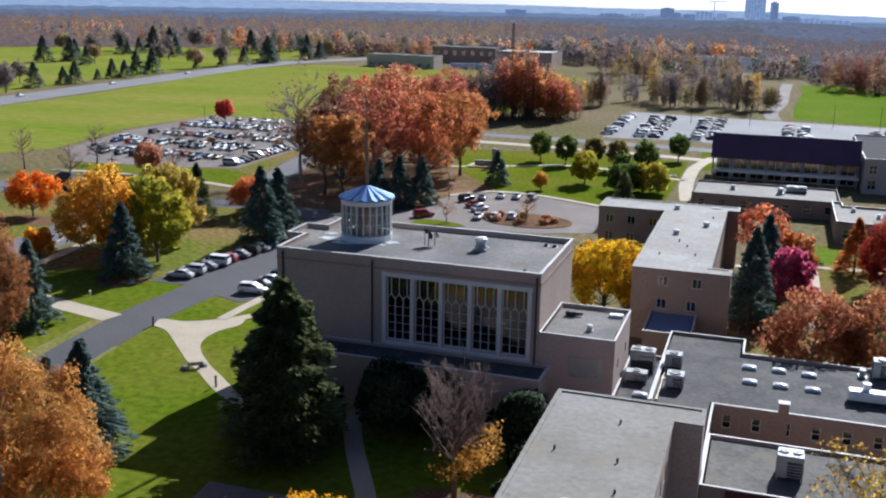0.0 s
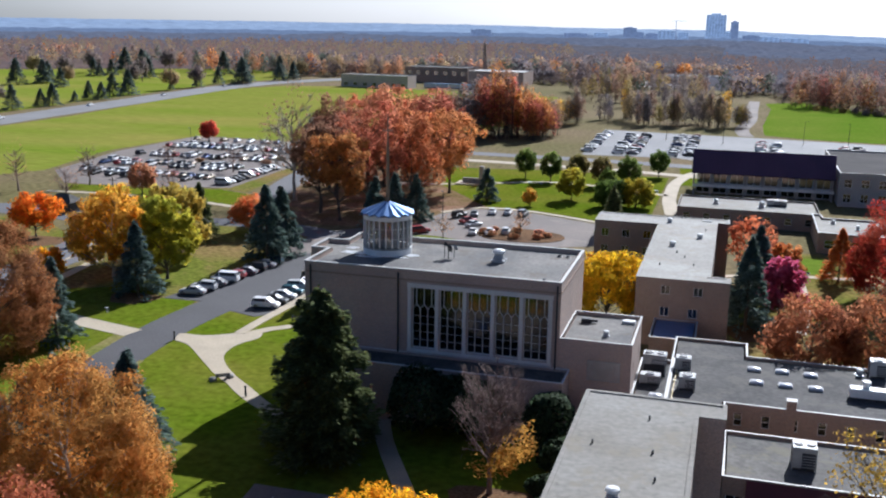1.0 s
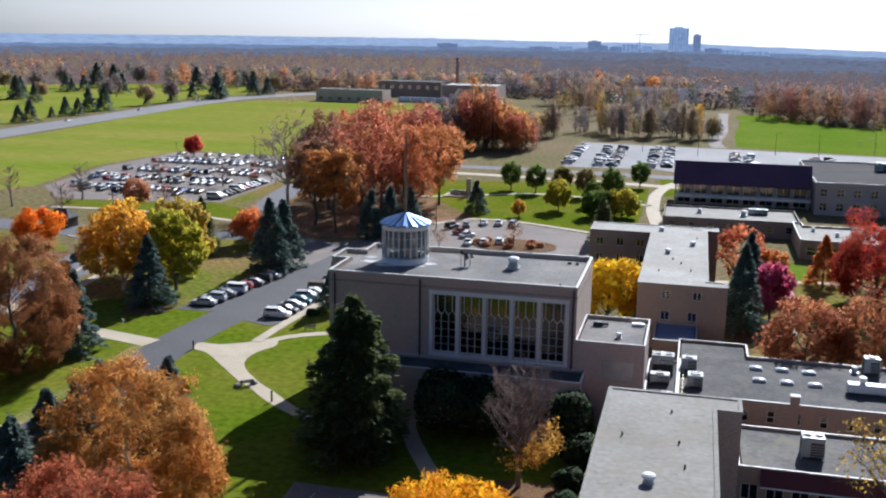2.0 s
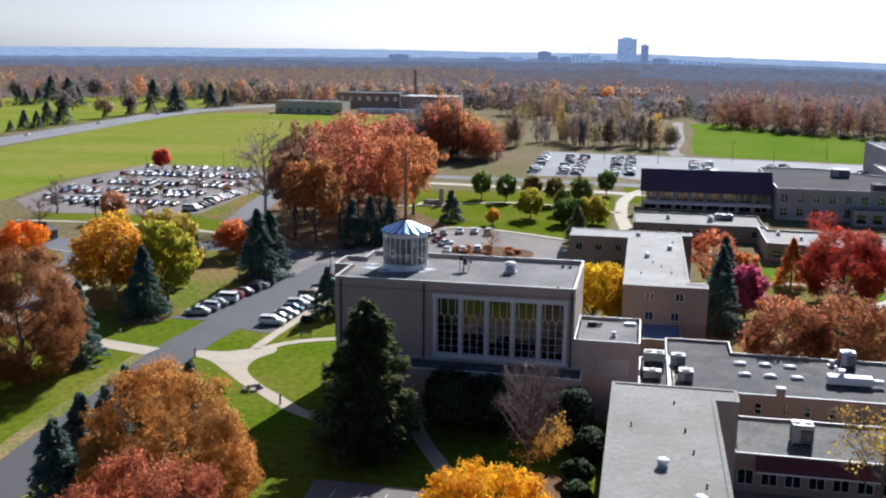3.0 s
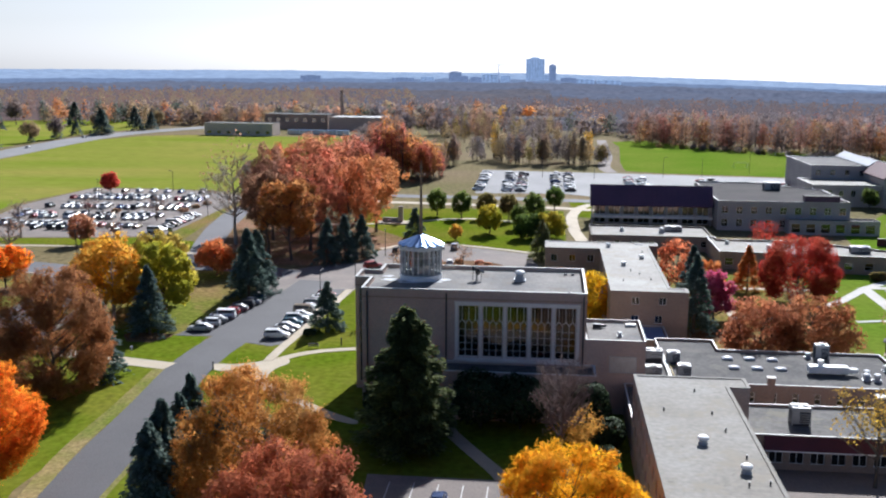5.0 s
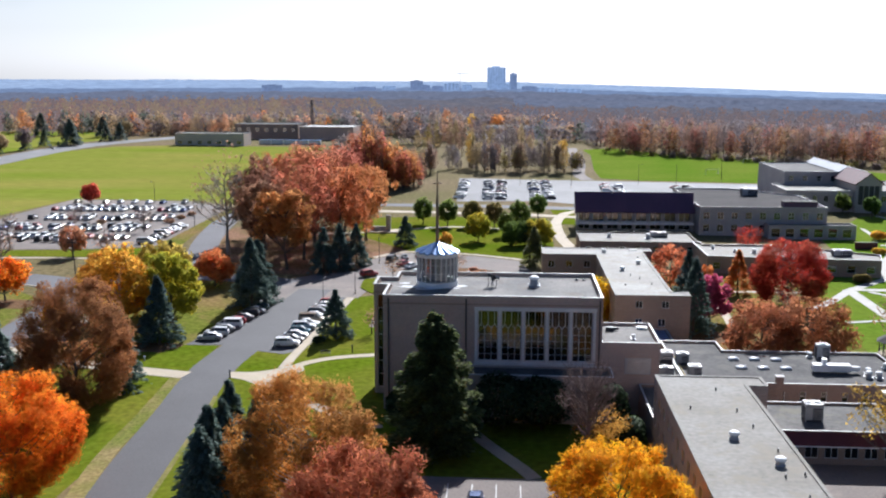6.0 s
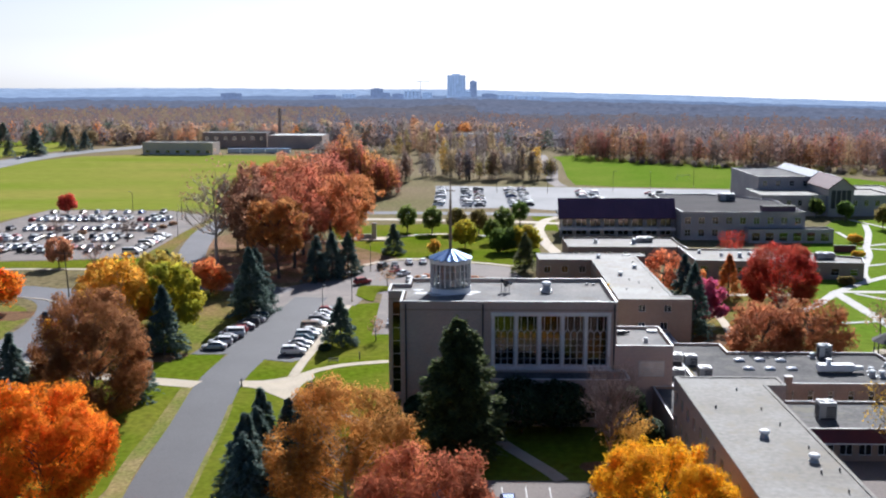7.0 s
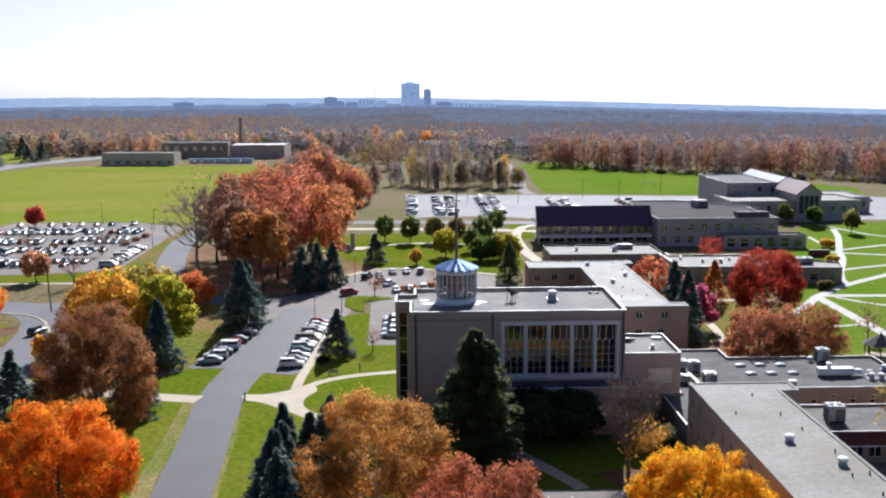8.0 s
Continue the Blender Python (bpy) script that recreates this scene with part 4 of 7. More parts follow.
flat_building("refectory", [(-4.6, 86.8), (30, 86.8), (30, 98.0), (-4.6, 98.0)], 4.4, "brick2", "roof_mid", "low brick range with maroon fascia and dark flat roof",
              {0: row_holes(34.6, 14, 1.7, 0.8, 2.5)}, parapet=0.25, cols=2, rows=1, fm="white", coping=0.17)
fas = thing("fascia_band", "maroon sloping fascia along the roof edge", "fascia", (-4.6, 86.8, 2.75))
bm = bmesh.new()
a = [bm.verts.new(p) for p in ((2.2, -0.9, 0), (34.6, -0.9, 0), (34.6, -0.02, 1.55), (2.2, -0.02, 1.55), (2.2, -0.02, 0), (34.6, -0.02, 0))]
for f in ((0, 1, 2, 3), (0, 4, 5, 1), (0, 3, 4), (1, 5, 2), (3, 2, 5, 4)):
    bm.faces.new([a[i] for i in f])
part("fascia_sheet", bm, M["maroon"], fas)
part("fascia_drip", boxed((2.2, 34.6, -0.98, -0.86, -0.12, 0.02)), M["white"], fas)
flat_building("stub_wing", [(22.3, 100.2), (44, 100.2), (44, 118), (22.3, 118)], 4.2, "brick2", "roof_dark", "low brick wing with dark flat roof", {})

# hall with violet roof and gallery
def build_hall():
    ob = thing("assembly_hall", "grey brick hall with dark violet sloping roof and glazed gallery", "building")
    x0, x1 = -16.0, 20.6
    part("wall", boxed((x0 + 1.5, x1 - 0.4, 276.6, 290, 0, 6.2)), M["brick_grey"], ob)
    part("parapet", boxed((x0, x1, 277.6, 278.1, 6.2, 12.0)), M["brick_grey"], ob)
    bm = bmesh.new()
    vs = [bm.verts.new(p) for p in ((x0 - 0.4, 273.4, 6.1), (x1, 273.4, 6.1), (x1, 277.4, 12.0), (x0 - 0.4, 277.4, 12.0), (x0 - 0.4, 273.6, 5.8), (x1, 273.6, 5.8), (x1, 277.6, 11.7), (x0 - 0.4, 277.6, 11.7))]
    for f in ((0, 1, 2, 3), (7, 6, 5, 4), (0, 4, 5, 1), (1, 5, 6, 2), (2, 6, 7, 3), (3, 7, 4, 0)):
        bm.faces.new([vs[i] for i in f])
    roof = part("roof", bm, M["roof_violet"], ob, "dark violet metal roof slope")
    for k in range(19):
        x = x0 + k * (x1 - x0) / 18.5
        bm = bmesh.new()
        tube(bm, (x, 273.35, 6.17), (x, 277.35, 12.07), 0.06, 0.06, 4)
        part("seam", bm, M["roof_violet"], roof)
    part("flat_roof", boxed((x0, x1, 278.1, 290, 6.2, 6.6)), M["roof_dark"], ob)
    for k in range(9):
        x = x0 + 0.3 + k * (x1 - x0 - 0.9) / 8
        part("post", boxed((x - 0.22, x + 0.22, 273.8, 274.25, 0, 6.0)), M["brick_grey"], ob)
    for k in range(8):
        x = x0 + 0.9 + k * (x1 - x0 - 0.9) / 8
        lw = part("window", boxed((x, x + 3.6, 276.45, 276.58, 0.3, 0.42), (x, x + 3.6, 276.45, 276.58, 2.0, 2.12), (x, x + 0.12, 276.45, 276.58, 0.42, 2.0), (x + 3.48, x + 3.6, 276.45, 276.58, 0.42, 2.0), (x + 1.74, x + 1.86, 276.45, 276.58, 0.42, 2.0)), M["stone"], ob)
        part("pane", boxed((x + 0.1, x + 3.5, 276.5, 276.52, 0.4, 2.02)), M["glass"], lw)
    part("gallery_floor", boxed((x0, x1, 273.5, 276.5, 2.2, 2.55)), M["stone"], ob, "pale gallery slab")
    part("gallery_rail", boxed((x0, x1, 273.55, 273.65, 3.3, 3.4), (x0, x1, 273.55, 273.65, 2.55, 3.0)), M["stone"], ob)
    for k in range(8):
        x = x0 + 0.9 + k * (x1 - x0 - 0.9) / 8
        win = part("window", boxed((x, x + 3.6, 276.45, 276.58, 2.7, 2.85), (x, x + 3.6, 276.45, 276.58, 5.5, 5.65), (x, x + 0.12, 276.45, 276.58, 2.85, 5.5), (x + 3.48, x + 3.6, 276.45, 276.58, 2.85, 5.5), (x + 1.74, x + 1.86, 276.45, 276.58, 2.85, 5.5)), M["white"], ob)
        part("pane", boxed((x + 0.1, x + 3.5, 276.5, 276.52, 2.84, 5.52)), M["glass_clear"], win)


build_hall()
flat_building("low_range", [(-17.6, 231), (14, 231), (14, 248), (-17.6, 248)], 4.0, "brick2", "roof_light", "low brick range with grey flat roof and pale edge", {0: row_holes(31.6, 7, 1.6, 1.2, 2.8)}, top="roof_light")
flat_building("low_corridor", [(12.2, 209.6), (53, 206), (55.5, 214), (34, 226.5), (14.2, 226.5), (14.2, 230.5), (12.2, 230.5)], 4.3, "brick2", "roof_light", "low brick corridor block with pale flat roof", {0: row_holes(40.9, 9, 2.0, 1.0, 2.8)}, top="coping")
flat_building("residence_hall", [(21.0, 268), (59, 268), (59, 300), (40, 318), (21.0, 318)], 8.8, "brick_grey", "roof_brown", "two-storey grey brick residence with dark flat roof",
              {0: row_holes(38, 9, 1.9, 5.0, 7.2) + row_holes(38, 9, 1.9, 1.2, 3.4)}, top="coping", cols=2, rows=2, fm="white")
flat_building("entrance_block", [(40.5, 262.5), (66, 262.5), (66, 267.9), (40.5, 267.9)], 4.2, "brick_grey", "roof_dark", "low grey brick entrance block", {0: row_holes(25, 6, 2.6, 0.6, 3.2)}, top="brick_grey")
flat_building("library", [(62, 324), (110, 324), (110, 346), (62, 346)], 7.6, "brick_grey", "roof_light", "grey brick library with pale flat roof", {0: row_holes(48, 12, 1.6, 3.6, 5.8)}, top="coping", cols=2, rows=1)
flat_building("library_upper", [(67, 346.2), (98, 346.2), (98, 386), (67, 386)], 12.2, "brick_grey", "roof_dark", "upper storey of a grey brick library with dark roof", {0: row_holes(31, 6, 1.8, 8.6, 10.6)}, top="coping")
def build_atrium():
    ob = thing("library_atrium", "gabled glazed atrium with ridge skylight", "atrium", (90, 322, 0))
    bm = bmesh.new()
    prism(bm, [(-4.5, 0), (4.5, 0), (4.5, 24), (-4.5, 24)], 0, 10.5)
    part("wall", bm, M["brick_grey"], ob)
    for s, nm, mt in ((-1, "roof", "maroon"), (1, "roof", "maroon")):
        bm = bmesh.new()
        v = [bm.verts.new(p) for p in ((s * 5.2, -0.8, 10.2), (0, -0.8, 14.2), (0, 24, 14.2), (s * 5.2, 24, 10.2), (s * 5.2, -0.8, 9.9), (0, -0.8, 13.9), (0, 24, 13.9), (s * 5.2, 24, 9.9))]
        for f in ((0, 1, 2, 3), (4, 7, 6, 5), (0, 4, 5, 1), (0, 3, 7, 4), (3, 2, 6, 7)):
            bm.faces.new([v[i] for i in f])
        part(nm, bm, M[mt], ob, "maroon tiled gable roof")
    bm = bmesh.new()
    bm.faces.new([bm.verts.new(p) for p in ((-4.5, -0.01, 10.5), (4.5, -0.01, 10.5), (0, -0.01, 13.9))])
    part("gable", bm, M["brick_grey"], ob)
    for k in range(4):
        part("window", boxed((-3.6 + k * 1.85, -2.1 + k * 1.85, -0.12, -0.02, 3, 9.6)), M["dark"], ob)
    bm = bmesh.new()
    v = [bm.verts.new(p) for p in ((-3.2, 24, 12.2), (3.2, 24, 12.2), (0, 24, 14.3), (-3.2, 66, 12.2), (3.2, 66, 12.2), (0, 66, 14.3))]
    for f in ((0, 1, 2), (3, 5, 4), (0, 2, 5, 3), (1, 4, 5, 2), (0, 3, 4, 1)):
        bm.faces.new([v[i] for i in f])
    part("ridge_skylight", bm, M["skylight"], ob, "long white ridge skylight")


build_atrium()
flat_building("rear_block", [(100, 346.5), (124, 346.5), (124, 372), (100, 372)], 6.2, "brick_grey", "roof_light", "low grey brick block with pale roof", {0: row_holes(24, 5, 1.6, 2.4, 4.4)}, top="coping")
# distant school
flat_building("school", [(-263, 625), (-214.5, 621), (-213.4, 636), (-262, 640)], 8.2, "brick_hazed", "roof_light", "distant tan brick school with flat roof", {0: row_holes(48.6, 7, 3.0, 1.0, 3.0)}, top="coping")
flat_building("school_block", [(-240, 692), (-192, 689), (-191, 716), (-239, 720)], 11.0, "brick2", "roof_dark", "distant brown brick school block", {0: row_holes(48, 7, 3.0, 5.5, 8.5)}, top="coping")
flat_building("gymnasium", [(-190, 684), (-150, 682), (-149, 712), (-189, 714)], 9.6, "brick", "coping", "distant tan gymnasium with white roof", {}, top="coping")
bm = bmesh.new()
tube(bm, (-188, 722, 0), (-188, 722, 28), 1.6, 1.1, 12)
tagged(part("chimney", bm, M["brick2"]), "tall brown brick chimney beyond the school", "chimney")
for k in range(5):
    bl = thing("portable_classroom", "white portable classroom beyond the field", "cabin", (-208 + k * 8.6, 636, 0), 0, "portable classrooms")
    part("wall", boxed((0, 8.0, 0, 4, 0.4, 3.0)), M["white"], bl)
    part("roof", boxed((-0.2, 8.2, -0.2, 4.2, 3.0, 3.2)), M["bluesteel"], bl)
    part("skirt", boxed((0.1, 7.9, 0.1, 3.9, 0, 0.4)), M["dark"], bl)


# ---- trees ----
def leaf_quads(P, out, size, rng):
    """Small diamond-shaped leaf clumps at the points P, turned roughly outwards."""
    n = len(P)
    nrm = out * 0.7 + rng.normal(size=(n, 3)) * 0.75 + np.array([0, 0, 0.35])
    nrm /= np.linalg.norm(nrm, axis=1)[:, None] + 1e-9
    h = rng.normal(size=(n, 3))
    u = np.cross(nrm, h)
    u /= np.linalg.norm(u, axis=1)[:, None] + 1e-9
    v = np.cross(nrm, u)
    s = size * rng.uniform(0.6, 1.35, n)[:, None]
    e = rng.uniform(0.55, 0.95, n)[:, None]
    return np.stack([P - u * s, P - v * s * e, P + u * s, P + v * s * e], 1)


def crown_frame(rng, n, H, R, low, fullness, lumps, rise, dense=0.0):
    """The clumps of a broad crown: centre, leaning axis and radius of each, spread over an uneven egg-shaped form with some left out."""
    nb = 170 if n > 40000 else (90 if n > 9000 else (56 if n > 2000 else 22))
    span = H - low
    i = np.arange(nb) + rng.uniform(-0.4, 0.4, nb)
    uz = np.clip(1 - (i + 0.5) / nb * 1.86, -0.86, 1)
    th = i * 2.39996 + rng.normal(size=nb) * 0.25
    c = np.sqrt(1 - np.clip(uz, -1, 1) ** 2) ** 0.85
    p = rng.uniform(0, 6.28, 4)
    wob = 1 + lumps * (0.5 * np.sin(2 * th + p[0]) * c + 0.4 * np.sin(3 * th + p[1]) * c + 0.4 * np.sin(4.5 * uz + p[2]) + 0.3 * np.sin(5 * th + 3 * uz + p[3])) + rng.normal(size=nb) * 0.05
    zc = low + span * (0.30 + 0.22 * fullness)
    rb = R * math.sqrt(4.3 / nb) * rng.uniform(0.75, 1.35, nb)
    k = np.maximum(0.3, wob - 0.75 * rb / R)
    B = np.stack([R * k * c * np.cos(th), R * k * c * np.sin(th), zc + np.where(uz > 0, H - zc, zc - low) * k * uz], 1)
    keep = rng.uniform(size=nb) > (0.05 + 0.14 * (1 - dense)) * np.where(uz > 0.75, 0.3, 1)
    A = np.stack([np.cos(th) * c, np.sin(th) * c, rise + np.maximum(uz, 0) * 0.6], 1)
    return B[keep], (A / np.linalg.norm(A, axis=1)[:, None])[keep], rb[keep]


def crown_points(rng, n, H, R, low, boughs, dense=0.0):
    """Leaf points of a broad-leaved crown: sprays in the clumps, and thinner growth within."""
    B, A, rb = boughs
    nb, span = len(B), H - low
    w = rb ** 2
    ib = rng.choice(nb, n, p=w / w.sum())
    mid = np.array([0, 0, low + span * 0.36])
    out = B - mid
    out /= np.linalg.norm(out, axis=1)[:, None] + 1e-9
    d = rng.normal(size=(n, 3)) + out[ib] * 0.55
    d /= np.linalg.norm(d, axis=1)[:, None]
    # small sprays inside each clump
    kk = 9
    sp = rng.normal(size=(nb, kk, 3))
    sp = sp / np.linalg.norm(sp, axis=2)[:, :, None] * rb[:, None, None] * rng.uniform(0.45, 0.85, (nb, kk, 1))
    spray = sp[ib, rng.integers(0, kk, n)]
    near = rng.uniform(size=n) < 0.62
    P = np.where(near[:, None], B[ib] + spray + rng.normal(size=(n, 3)) * (rb[ib] * 0.17)[:, None], B[ib] + d * (rb[ib] * rng.uniform(0.3, 1.0, n) ** 0.5)[:, None])
    P += A[ib] * (rb[ib] * rng.normal(size=n) * 0.16)[:, None]
    m = int(n * 0.12)
    P[:m] = mid + (P[:m] - mid) * rng.uniform(0.55, 0.9, m)[:, None]
    P[:, 2] = np.clip(P[:, 2], low * 0.55, H + 0.02 * span)
    o = (P - mid) / np.array([R, R, span * 0.6])
    o /= np.linalg.norm(o, axis=1)[:, None] + 1e-9
    dd = P - B[ib]
    dd /= np.linalg.norm(dd, axis=1)[:, None] + 1e-9
    o = 0.42 * o + 0.6 * dd
    return P, o / (np.linalg.norm(o, axis=1)[:, None] + 1e-9)


def bough_limbs(rng, H, low, r0, boughs):
    """Trunk, and a bent limb with side branches out to every bough of the crown."""
    B, A, rb = boughs
    bm = bmesh.new()
    top = low + (H - low) * 0.62
    pts = [Vector((0, 0, -0.1))] + [Vector((rng.normal() * 0.010 * H, rng.normal() * 0.010 * H, top * i / 6)) for i in range(1, 7)]
    for i in range(6):
        tube(bm, pts[i], pts[i + 1], r0 * (1 - i / 7.5) * (1.3 if i == 0 else 1), r0 * (1 - (i + 1) / 7.5), 7, False)
    for j in range(0, len(B), 1 if len(B) < 40 else (2 if len(B) < 100 else 3)):
        c = Vector(B[j])
        z = max(low * 0.7, min(top * 0.98, c.z - 0.55 * math.hypot(c.x, c.y) - 0.12 * H))
        i = min(5, int(z / top * 6))
        base = pts[i].lerp(pts[i + 1], z / top * 6 - i)
        mid = base.lerp(c, 0.5) + Vector((0, 0, -0.06 * (c - base).length))
        r = r0 * 0.34 * (1 - 0.45 * z / top)
        end = c + Vector(A[j]) * float(rb[j]) * 0.8
        tube(bm, base, mid, r, r * 0.65, 5, False)
        tube(bm, mid, c, r * 0.65, r * 0.4, 5, False)
        tube(bm, c, end, r * 0.4, r * 0.1, 4, False)
        for q in range(5):
            b0 = mid.lerp(end, rng.uniform(0.1, 0.9))
            dd = (Vector(A[j]) + Vector(rng.normal(size=3) * 0.6)).normalized()
            tube(bm, b0, b0 + dd * float(rb[j]) * rng.uniform(0.7, 1.5), r * 0.26, r * 0.06, 4, False)
    return bm


def soft_normals(o, rng, rough=0.34):
    """Shading directions of leaves: mostly those of their clump."""
    m = o + rng.normal(size=o.shape) * rough + np.array([0, 0, 0.35])
    return m / (np.linalg.norm(m, axis=1)[:, None] + 1e-9)


def limbs(rng, H, R, low, r0, n_limb=9, sub=3, lift=0.55, twigs=0):
    """Trunk, limbs and smaller branches as tapered tubes."""
    bm = bmesh.new()
    pts = [Vector((0, 0, -0.1))]
    top = H * 0.8
    for i in range(1, 6):
        pts.append(Vector((rng.normal() * 0.012 * H, rng.normal() * 0.012 * H, top * i / 5)))
    for i in range(5):
        tube(bm, pts[i], pts[i + 1], r0 * (1 - i / 5.6) * (1.25 if i == 0 else 1), r0 * (1 - (i + 1) / 5.6), 7, False)
    for k in range(n_limb):
        f = rng.uniform(0.0, 0.85)
        z = low * 0.9 + (top - low * 0.9) * f
        i = min(4, int(z / top * 5))
        base = pts[i].lerp(pts[i + 1], (z / top * 5) - i)
        a = 2.4 * k + rng.uniform(-0.4, 0.4)
        ln = R * (1.0 - 0.45 * f) * rng.uniform(0.65, 0.95)
        d = Vector((math.cos(a), math.sin(a), lift * rng.uniform(0.6, 1.6)))
        mid = base + d * ln * 0.5
        end = base + d * ln + Vector((0, 0, ln * 0.18))
        rb = r0 * 0.42 * (1 - 0.5 * f)
        tube(bm, base, mid, rb, rb * 0.6, 5, False)
        tube(bm, mid, end, rb * 0.6, rb * 0.15, 5, False)
        for j in range(sub):
            t = rng.uniform(0.25, 0.95)
            b0 = base.lerp(mid, t * 2) if t < 0.5 else mid.lerp(end, t * 2 - 1)
            dd = (d.normalized() + Vector(rng.normal(size=3) * 0.55) + Vector((0, 0, 0.35))).normalized()
            b1 = b0 + dd * ln * rng.uniform(0.25, 0.5)
            tube(bm, b0, b1, max(rb * 0.3, 0.0026 * H), max(rb * 0.06, 0.0012 * H), 4, False)
            for q in range(twigs):
                t2 = rng.uniform(0.1, 1)
                c0 = b0.lerp(b1, t2)
                d3 = (dd + Vector(rng.normal(size=3) * 0.5) + Vector((0, 0, 0.3))).normalized()
                tube(bm, c0, c0 + d3 * ln * rng.uniform(0.15, 0.42), max(rb * 0.10, 0.0018 * H), 0.0008 * H, 3, False)
    return bm


def broad_tree(name, label, H, R, leaf, n, size, seed, low=None, bark="bark", fullness=0.5, at=(0, 0, 0), lumps=0.2, r0=None, group="", twigs=0, category="tree", n_limb=9, extra=None, rise=0.55, dense=0.2):
    rng = np.random.default_rng(seed)
    low = H * 0.2 if low is None else low
    ob = thing(name, label, category, at, 0, group)
    r0 = r0 or 0.014 * H + 0.07
    boughs = crown_frame(rng, n, H, R, low, fullness, lumps, rise, dense)
    if twigs:
        part("trunk", limbs(rng, H, R, low, r0, n_limb, 3 if n_limb < 50 else 4, 0.55 if n_limb < 50 else 1.05, twigs), M[bark], ob, smooth=True)
    else:
        part("trunk", bough_limbs(rng, H, low, r0, boughs), M[bark], ob, smooth=True)
    P, o = crown_points(rng, n, H, R, low, boughs, dense)
    if extra:
        keep = extra(P)
        P, o = P[keep], o[keep]
    corners = 3 if n > 40000 else 4
    sheet("crown", leaf_quads(P, o, size, rng)[:, :corners], corners, LEAF[leaf], ob, "", soft_normals(o, rng))
    return ob


def conifer(name, label, H, R, leaf, n, seed, at=(0, 0, 0), droop=0.28, group="", size=0.26, power=0.85, low=0.05, jag=0.22):
    """Whorled boughs of needle sprays round a straight stem."""
    rng = np.random.default_rng(seed)
    ob = thing(name, label, "conifer", at, 0, group)
    bm = bmesh.new()
    tube(bm, (0, 0, -0.1), (0, 0, H * 0.97), 0.02 * H + 0.05, 0.02, 7, False)
    part("trunk", bm, M["bark"], ob)
    whorls = int(10 + H * 0.9)
    nb = 7 if n < 8000 else 10
    m = max(8, n // (whorls * nb))
    allP, allD = [], []
    for w in range(whorls):
        f = (w + rng.uniform(0, 0.6)) / whorls
        z = H * (low + (1 - low) * f)
        for b in range(nb):
            a = rng.uniform(0, 2 * math.pi)
            ln = R * 1.28 * max(0.06, (1 - f) ** power) * rng.uniform(1 - jag * 1.2, 1 + jag * 0.5)
            t = rng.uniform(0.12, 1.0, m) ** 0.6
            r = ln * t
            side = rng.normal(size=m) * ln * 0.17 * (1.15 - t * 0.7)
            zz = z - droop * r * t + rng.normal(size=m) * 0.018 * H - 0.25 * np.abs(side) + 0.12 * ln + rng.uniform(-0.2, 0.2) * H / whorls
            P = np.stack([r * math.cos(a) - side * math.sin(a), r * math.sin(a) + side * math.cos(a), zz], 1)
            allP.append(P)
            aa = a + side / np.maximum(r, 0.3) * 0.8
            allD.append(np.stack([np.cos(aa), np.sin(aa), np.full(m, 0.05) - droop * t], 1))
    P, D = np.concatenate(allP), np.concatenate(allD)
    P[:, 2] = np.clip(P[:, 2], 0.1, None)
    k = len(P)
    up = rng.normal(size=(k, 3)) * 0.5 + np.array([0, 0, 1.0])
    v = np.cross(D + rng.normal(size=(k, 3)) * 0.25, up)
    v /= np.linalg.norm(v, axis=1)[:, None]
    u = D / np.linalg.norm(D, axis=1)[:, None]
    s = size * rng.uniform(0.7, 1.5, k)[:, None]
    Q = np.stack([P - u * s * 1.1, P - v * s * 0.55, P + u * s * 1.3, P + v * s * 0.55], 1)
    sheet("crown", Q, 4, LEAF[leaf], ob)
    return ob


def shrub(name, label, R, H, leaf, n, size, seed, at):
    rng = np.random.default_rng(seed)
    ob = thing(name, label, "shrub", at)
    d = rng.normal(size=(n, 3))
    d /= np.linalg.norm(d, axis=1)[:, None]
    d[:, 2] = np.abs(d[:, 2]) * np.where(rng.uniform(size=n) < 0.8, 1, -0.6)
    lump = 1 + 0.08 * np.sin(4 * d[:, 0] + seed) + 0.08 * np.sin(5 * d[:, 1] + 2 * seed)
    P = d * (rng.uniform(0.75, 1.0, n) * lump)[:, None] * np.array([R, R, H * 0.55]) + np.array([0, 0, H * 0.45])
    P[:, 2] = np.clip(P[:, 2], 0.05, None)
    sheet("crown", leaf_quads(P, d, size, rng), 4, LEAF[leaf], ob, "", soft_normals(d, rng))
    for k in range(4):
        bm = bmesh.new()
        tube(bm, (0, 0, -0.05), (R * 0.4 * math.cos(k * 1.6), R * 0.4 * math.sin(k * 1.6), H * 0.7), 0.07, 0.02, 5, False)
        part("stem", bm, M["bark"], ob)
    return ob


# trees round the chapel and the drive
broad_tree("oak_tree", "rust-brown oak with full low crown beside the drive", 19.6, 8.5, "oak", 96000, 0.165, 11, 0.5, at=(-100.4, 101, 0), fullness=0.34, lumps=0.06, rise=0.35, dense=1.0)
broad_tree("maple_tree", "vivid orange maple beside the drive", 15.2, 8.0, "vivid", 82000, 0.175, 12, 1.2, at=(-94.6, 70, 0), fullness=0.45, lumps=0.14, dense=0.35)
broad_tree("maple_tree", "orange-brown maple on the chapel lawn", 17.7, 8.5, "tawny", 82000, 0.165, 13, 1.8, "bark_pale", at=(-58.4, 62, 0), fullness=0.42, lumps=0.10, rise=1.1, dense=1.0)
broad_tree("maple_tree", "brick-red maple on the lawn", 19.1, 7.7, "maroon", 82000, 0.165, 14, 2.5, at=(-48.8, 40, 0), fullness=0.5, lumps=0.10, rise=0.8, dense=0.9)
